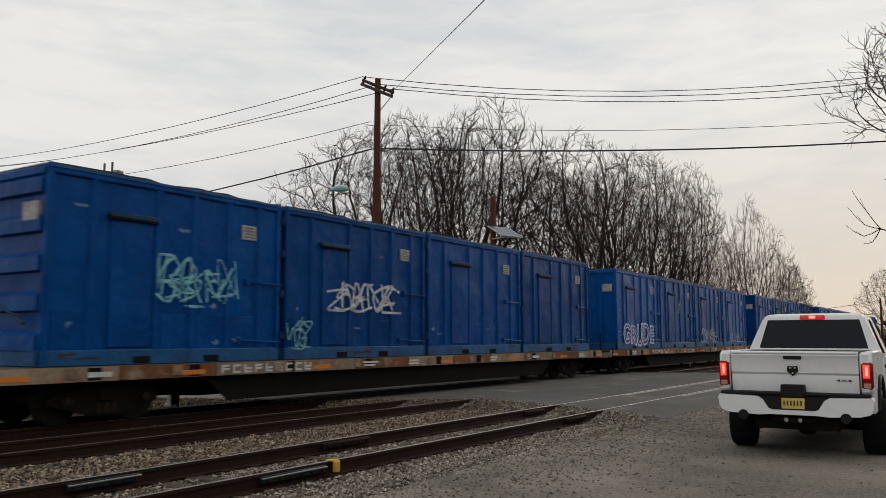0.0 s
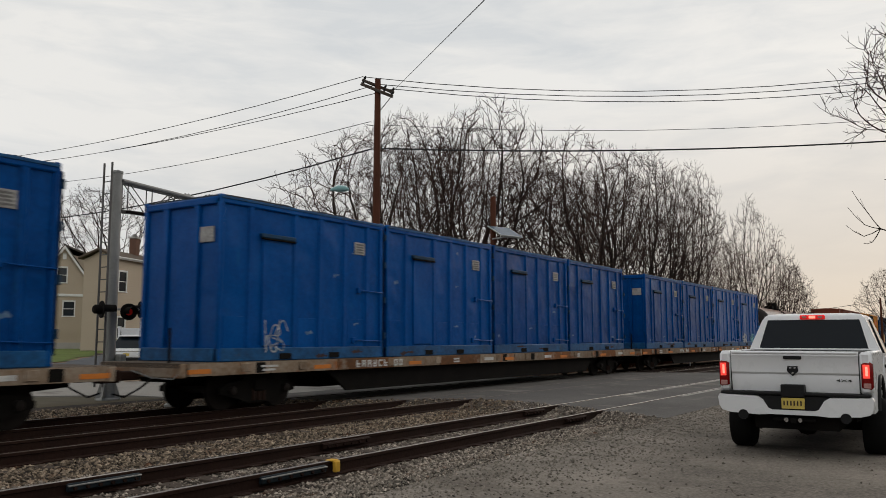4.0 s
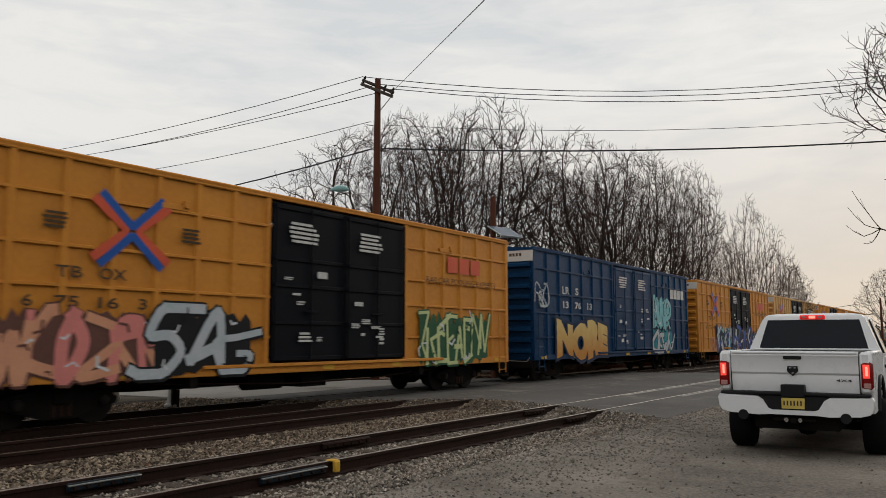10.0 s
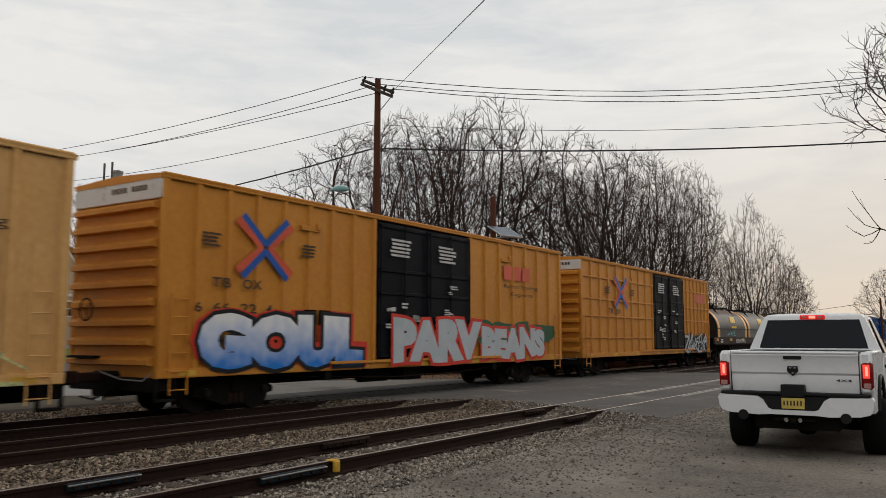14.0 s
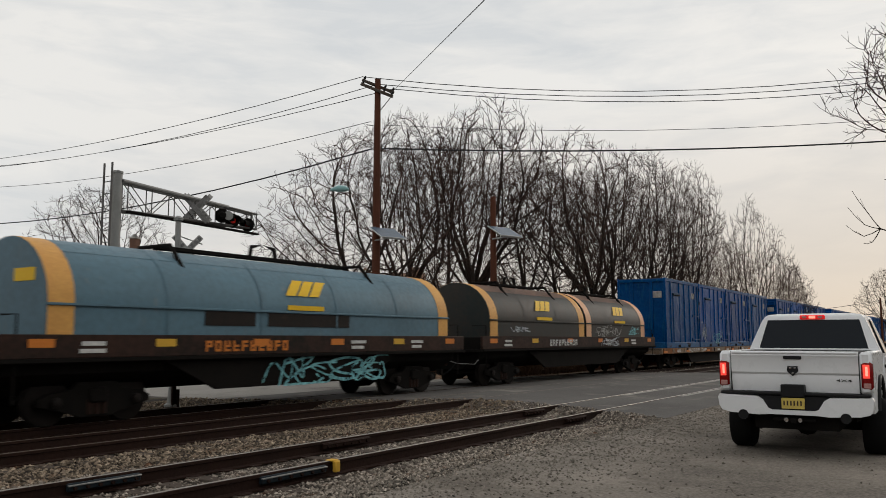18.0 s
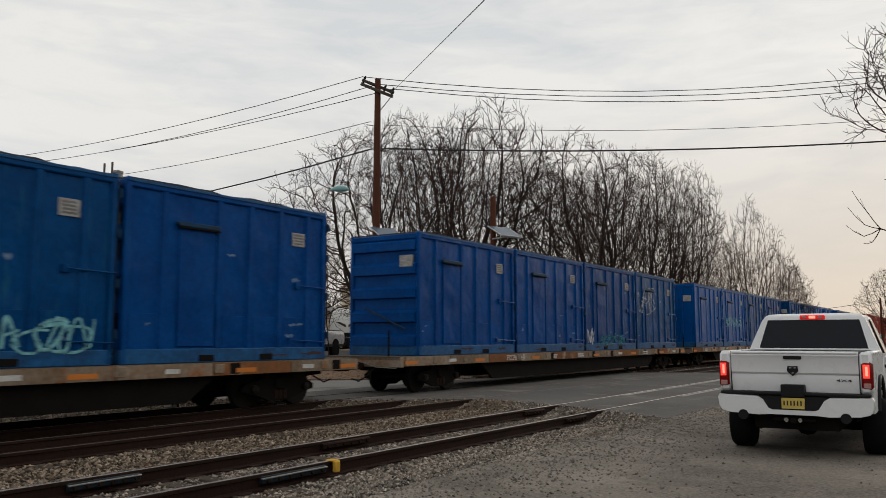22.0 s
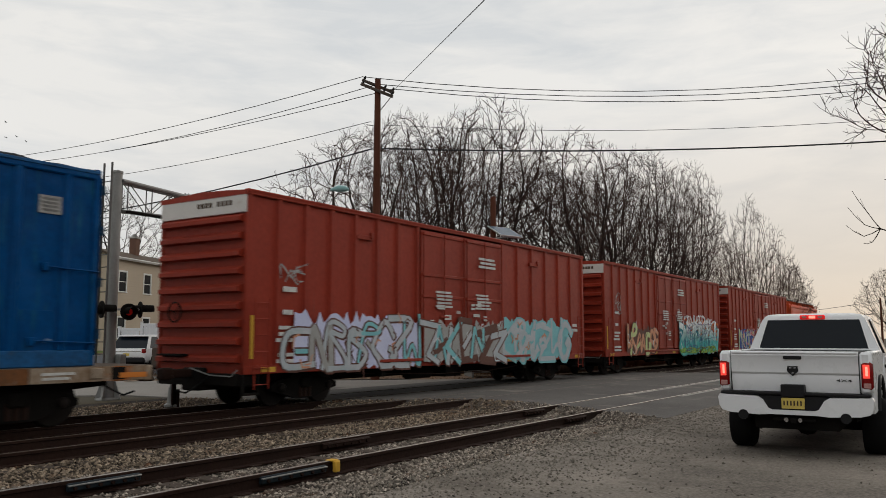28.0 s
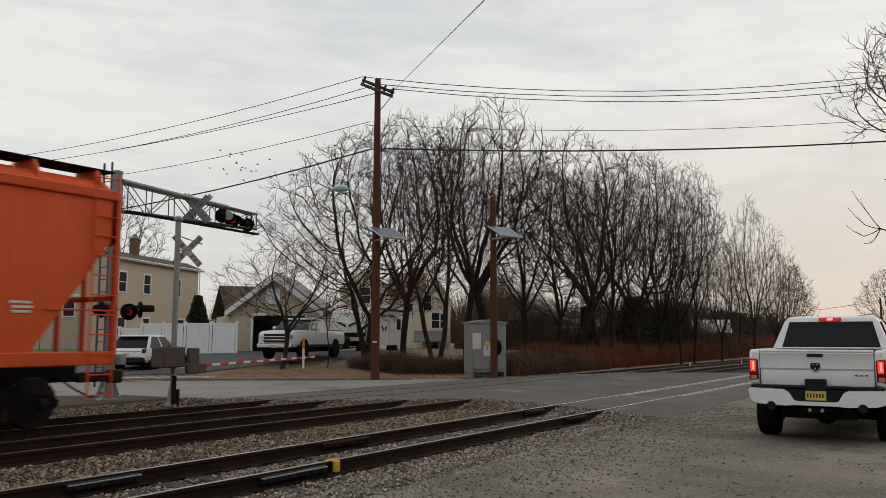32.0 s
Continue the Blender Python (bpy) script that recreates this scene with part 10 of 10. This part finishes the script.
def body_ring(x, zl, zb, hw):
    return [(x, -hw * 0.92, zl), (x, -hw, zl + 0.12), (x, -hw, zb - 0.22), (x, -hw + 0.03, zb - 0.06), (x, -hw + 0.10, zb), (x, hw - 0.10, zb), (x, hw - 0.03, zb - 0.06), (x, hw, zb - 0.22), (x, hw, zl + 0.12), (x, hw * 0.92, zl)]


def road_car(name, at, turn, stations, cabin, r, wheels, paint, label, category, pickup=False):
    """A parked car or pickup, x forward. stations: x, low edge, belt, half width; cabin: rear and front foot, rear and front of the roof, belt, roof, half width."""
    t = thing(name, pose(at.x, at.y, ground_z(at.x, at.y) + 0.078, 0, 0, turn), label, category, "parked vehicles")
    L, w = stations[-1][0], max(q[3] for q in stations)
    part("body", Shape().loft([body_ring(*q) for q in stations]), paint, t)
    f0, f1, r0, r1, belt, top, hw = cabin
    part("glasshouse", Shape().loft([[(f0, -hw, belt - 0.04), (f1, -hw, belt - 0.04), (f1, hw, belt - 0.04), (f0, hw, belt - 0.04)], [(r0, -hw * 0.8, top - 0.07), (r1, -hw * 0.8, top - 0.07), (r1, hw * 0.8, top - 0.07), (r0, hw * 0.8, top - 0.07)]]), M["carglass"], t)
    part("roof", Shape().loft([[(r0 - 0.04, -hw * 0.82, top - 0.09), (r1 + 0.06, -hw * 0.82, top - 0.09), (r1 + 0.06, hw * 0.82, top - 0.09), (r0 - 0.04, hw * 0.82, top - 0.09)],
                              [(r0, -hw * 0.78, top - 0.02), (r1 - 0.05, -hw * 0.78, top - 0.02), (r1 - 0.05, hw * 0.78, top - 0.02), (r0, hw * 0.78, top - 0.02)],
                              [(r0 + 0.3, -hw * 0.55, top), (r1 - 0.4, -hw * 0.55, top), (r1 - 0.4, hw * 0.55, top), (r0 + 0.3, hw * 0.55, top)]]), paint, t)
    for s in (-1, 1):
        for f, wd in ((0.0, 0.2 if pickup else 0.3), (0.5, 0.09), (0.95, 0.12)):
            xb, xt = f0 + (f1 - f0 - 0.1) * f, r0 + (r1 - r0 - 0.05) * f
            part("pillar", Shape().loft([[(xb, s * (hw + 0.008), belt - 0.05), (xb + wd, s * (hw + 0.008), belt - 0.05), (xb + wd, s * (hw - 0.06), belt - 0.05), (xb, s * (hw - 0.06), belt - 0.05)],
                                        [(xt, s * hw * 0.81, top - 0.07), (xt + wd * 0.8, s * hw * 0.81, top - 0.07), (xt + wd * 0.8, s * hw * 0.74, top - 0.07), (xt, s * hw * 0.74, top - 0.07)]]), paint, t)
        part("headlight", Shape().cbox(L - 0.22, L - 0.0, s * w * 0.78 - 0.13, s * w * 0.78 + 0.13, belt * 0.66, belt * 0.82, 0.04), M["galv"], t)
        part("tail_light", Shape().cbox(-0.012, 0.14, s * w * 0.84 - 0.09, s * w * 0.84 + 0.09, belt * (0.62 if pickup else 0.78), belt * 0.98, 0.03), M["red_lens"], t)
        part("side_mirror", Shape().cbox(f1 - 0.55, f1 - 0.40, s * (hw + 0.14) - 0.10, s * (hw + 0.14) + 0.10, belt + 0.02, belt + 0.22, 0.04), M["chrome"] if pickup else paint, t)
        part("side_trim", Shape().cbox(0.3, L - 0.4, s * (w - 0.01) - 0.02, s * (w - 0.01) + 0.02, stations[2][1] - 0.02, stations[2][1] + 0.12, 0.015), M["plastic"], t)
        for k in (0, 1):
            xd = f0 + (f1 - f0) * (0.27 + 0.34 * k)
            part("door_handle", Shape().cbox(xd, xd + 0.18, s * w - 0.02, s * w + 0.02, belt - 0.2, belt - 0.16, 0.01), M["plastic"], t)
        for x in wheels:
            part("wheel_arch", Shape().lathe([(0.02, s * (w - 0.2)), (r + 0.09, s * (w - 0.2)), (r + 0.09, s * (w + 0.006)), (0.02, s * (w + 0.006))], "y", (x, 0, r), 24), M["black"], t)
            car_wheel(t, x, s * (w - 0.09), r, r, 0.22, 0.66, s)
    if pickup:
        part("grille", Shape().cbox(L - 0.06, L + 0.03, -w * 0.6, w * 0.6, 0.72, belt * 0.86, 0.03), M["plastic"], t)
        for k in range(2):
            part("grille_bar", Shape().cbox(L + 0.0, L + 0.05, -w * 0.72, w * 0.72, 0.82 + k * 0.15, 0.88 + k * 0.15, 0.015), M["chrome"], t)
        part("bumper", Shape().cbox(L - 0.1, L + 0.1, -w * 0.93, w * 0.93, 0.46, 0.68, 0.05), M["chrome"], t)
        part("bed_cover", Shape().cbox(0.12, f0 - 0.05, -w + 0.1, w - 0.1, belt - 0.01, belt + 0.02, 0.01), M["black"], t)
        part("front_plate", Shape().cbox(L + 0.1, L + 0.115, -0.15, 0.15, 0.48, 0.60, 0.004), M["plate"], t)
    else:
        part("rear_bumper", Shape().cbox(-0.06, 0.2, -w * 0.90, w * 0.90, 0.36, 0.60, 0.05), M["plastic"], t, "dark lower rear bumper")
        part("tailgate_bar", Shape().cbox(-0.015, 0.06, -w * 0.72, w * 0.72, belt * 0.84, belt * 0.90, 0.01), M["chrome"], t)
        part("spoiler", Shape().cbox(r0 - 0.2, r0 + 0.1, -hw * 0.75, hw * 0.75, top - 0.09, top - 0.04, 0.015), paint, t)
        part("number_plate", Shape().cbox(-0.03, 0.0, -0.15, 0.15, belt * 0.66, belt * 0.78, 0.004), M["plate"], t)
    part("chassis", Shape().box(0.3, L - 0.3, -w + 0.25, w - 0.25, 0.25, 0.55), M["black"], t)
    return t


SUV = [(0.0, 0.52, 0.92, 0.80), (0.07, 0.42, 0.99, 0.88), (0.4, 0.34, 1.03, 0.93), (2.0, 0.32, 1.02, 0.95), (3.35, 0.34, 0.99, 0.93), (4.25, 0.38, 0.90, 0.88), (4.52, 0.42, 0.82, 0.78), (4.65, 0.5, 0.70, 0.62)]
TRUCK = [(0.0, 0.62, 1.29, 0.97), (0.12, 0.56, 1.32, 1.0), (2.3, 0.5, 1.33, 1.01), (4.4, 0.5, 1.34, 1.01), (4.65, 0.5, 1.34, 1.0), (5.8, 0.5, 1.27, 0.97), (6.05, 0.5, 1.21, 0.93), (6.15, 0.56, 1.10, 0.86)]
SUV_CABIN, TRUCK_CABIN = (0.14, 3.3, 0.66, 2.3, 1.0, 1.62, 0.88), (2.2, 4.6, 2.38, 3.75, 1.33, 1.97, 0.96)
road_car("parked_pickup", W(-6.35, 45.4), 197, TRUCK, TRUCK_CABIN, 0.41, (1.25, 5.0), M["carwhite"], "white heavy pickup truck parked by the garage", "pickup truck", True)
road_car("parked_car", W(-14.25, 37.0), 26, SUV, SUV_CABIN, 0.36, (0.9, 3.72), M["carwhite"], "white SUV parked in the driveway", "car")
road_car("parked_car", W(-25.5, 41.0), 100, [(a, b, c * 0.93, d) for a, b, c, d in SUV], (0.5, 3.4, 1.1, 2.3, 0.92, 1.42, 0.85), 0.33, (0.9, 3.72), M["silver"], "silver car at the lawn's edge", "car")

# travel trailer
tp = W(-5.75, 49.2)
trl = thing("travel_trailer", pose(tp.x, tp.y, ground_z(tp.x, tp.y) - 0.2, 0, 0, 16), "white travel trailer with a dark front skirt", "trailer")
nose = [(0.30, 0.6), (0.10, 1.0), (0.0, 1.5), (0.05, 2.0), (0.25, 2.45), (0.6, 2.75), (1.1, 2.9)]
part("body", Shape().prism(nose + [(8.2, 2.85), (8.2, 0.6)], "y", -1.2, 1.2), M["white"], trl)
part("front_skirt", Shape().prism([(0.28, 0.55), (-0.02, 1.38), (0.2, 1.38), (0.4, 0.55)], "y", -1.15, 1.15), M["plastic"], trl, "dark lower front panel")
for s in (-1, 1):
    part("edge_trim", Shape().tube([(x - 0.01, s * 1.2, z) for x, z in nose], 0.03, 6), M["plastic"], trl)
    part("front_emblem", Shape().prism([(s * 0.08, 1.84), (s * 0.5, 2.02), (s * 0.75, 2.0), (s * 0.45, 1.88), (s * 0.1, 1.70)], "x", -0.03, 0.05), M["letter_dark"], trl, "dark winged emblem")
    part("side_emblem", Shape().prism([(3.0 + s * 0.06, 1.64), (3.0 + s * 0.45, 1.86), (3.0 + s * 0.5, 1.72), (3.0 + s * 0.1, 1.45)], "y", -1.215, -1.2), M["letter_dark"], trl, "dark winged emblem")
for x in (1.5, 5.2, 6.6):
    part("window", Shape().cbox(x, x + 0.7, -1.22, -1.19, 1.6, 2.3, 0.03), M["winglass"], trl)
part("door", Shape().cbox(3.9, 4.6, -1.23, -1.19, 0.8, 2.55, 0.03), M["white"], trl)
part("awning", Shape().tube([(1.0, -1.26, 2.9), (7.5, -1.26, 2.85)], 0.06, 7), M["plastic"], trl)
for x in (4.3, 5.2):
    for s in (-1, 1):
        car_wheel(trl, x, s * 1.05, 0.33, 0.33, 0.2, 0.6, s)
part("drawbar", Shape().tube([(0.2, -0.7, 0.5), (-0.9, 0, 0.45)], 0.05, 6).tube([(0.2, 0.7, 0.5), (-0.9, 0, 0.45)], 0.05, 6), M["black"], trl)
part("propane_cover", Shape().cbox(-0.8, -0.25, -0.35, 0.35, 0.5, 1.1, 0.08), M["plastic"], trl)
part("jack_stand", Shape().tube([(-0.85, 0, -0.1), (-0.85, 0, 0.9)], 0.04, 6), M["galv"], trl)

# ---- birds ----
bird_body = mesh_of("body", Shape().lathe([(0.003, -0.08), (0.02, -0.055), (0.03, 0.0), (0.022, 0.05), (0.012, 0.075), (0.003, 0.1)], "x", (0, 0, 0), 8), M["plastic"])
wing_mesh = mesh_of("wing", Shape().prism([(-0.035, 0.0), (0.035, 0.0), (0.02, 0.1), (-0.05, 0.2), (-0.042, 0.1)], "z", -0.004, 0.004), M["plastic"])
tail_mesh = mesh_of("tail", Shape().prism([(-0.06, -0.012), (-0.06, 0.012), (-0.14, 0.03), (-0.14, -0.03)], "z", -0.004, 0.004), M["plastic"])
BIRDS = []
rb = random.Random(77)
for k in range(18):
    b = thing("bird", pose(0, 0, 30), "small dark bird flying in a loose flock", "bird", "flock of birds")
    part("body", bird_body, None, b)
    part("tail", tail_mesh, None, b)
    for s in (1, -1):
        w_ = part("wing", wing_mesh, None, b)
        w_.matrix_basis = pose(0, s * 0.03, 0.01, 18 * s, 0, 0) @ Matrix.Diagonal((1, s, 1, 1))
    BIRDS.append((b, rb.gauss(0, 0.95), rb.gauss(0, 1.5), rb.gauss(0, 0.5), rb.uniform(0, 6.28), rb.uniform(0.9, 1.05)))


# ---- what moves ----
def motions():
    """The train rolls by at a steady speed, the pickup pulls away at the end, the birds cross the sky."""
    for ob, s, z in MOVING:
        walk(ob, [(t, pose(s - SPEED * t, TRACK_Y, z)) for t in (0, 8, 16, 24, 32)])
    steps = [(0, 0.0), (15, 0.0), (30.2, 0.0), (30.5, 0.06), (31.0, 0.45), (31.5, 1.08), (32.0, 1.84)]
    walk(pick, [(t, pose(TX + d, TY, -0.012, 0, 0, TA)) for t, d in steps])
    for w in TW:
        o = w.location.copy()
        walk(w, [(t, pose(o.x, o.y, o.z, 0, math.degrees(d / 0.405), 0)) for t, d in ([(0, 0.0), (30.2, 0.0), (30.5, 0.06), (30.8, 0.27), (31.0, 0.45), (31.25, 0.75), (31.5, 1.08), (31.75, 1.45), (32.0, 1.84)])])
    a0, a1 = W(-26.1, 62, 16.5), W(-15.6, 62, 15.0)
    way = a1 - a0
    head = math.degrees(math.atan2(way.y, way.x))
    for ob, dr, dd, dz, ph, sp in BIRDS:
        rows = []
        for t in (0, 8, 16, 24, 28, 29, 30, 30.5, 31, 31.5, 32):
            f = (t - 30) / 2 * sp
            p = a0 + way * f + W(dr * (1.35 if t < 31 else 1.0), dd, dz) + Vector((0, 0, 0.35 * math.sin(t * 3.1 + ph)))
            rows.append((t, pose(p.x, p.y, p.z, 14 * math.sin(t * 4 + ph), 0, head)))
        walk(ob, rows)


motions()
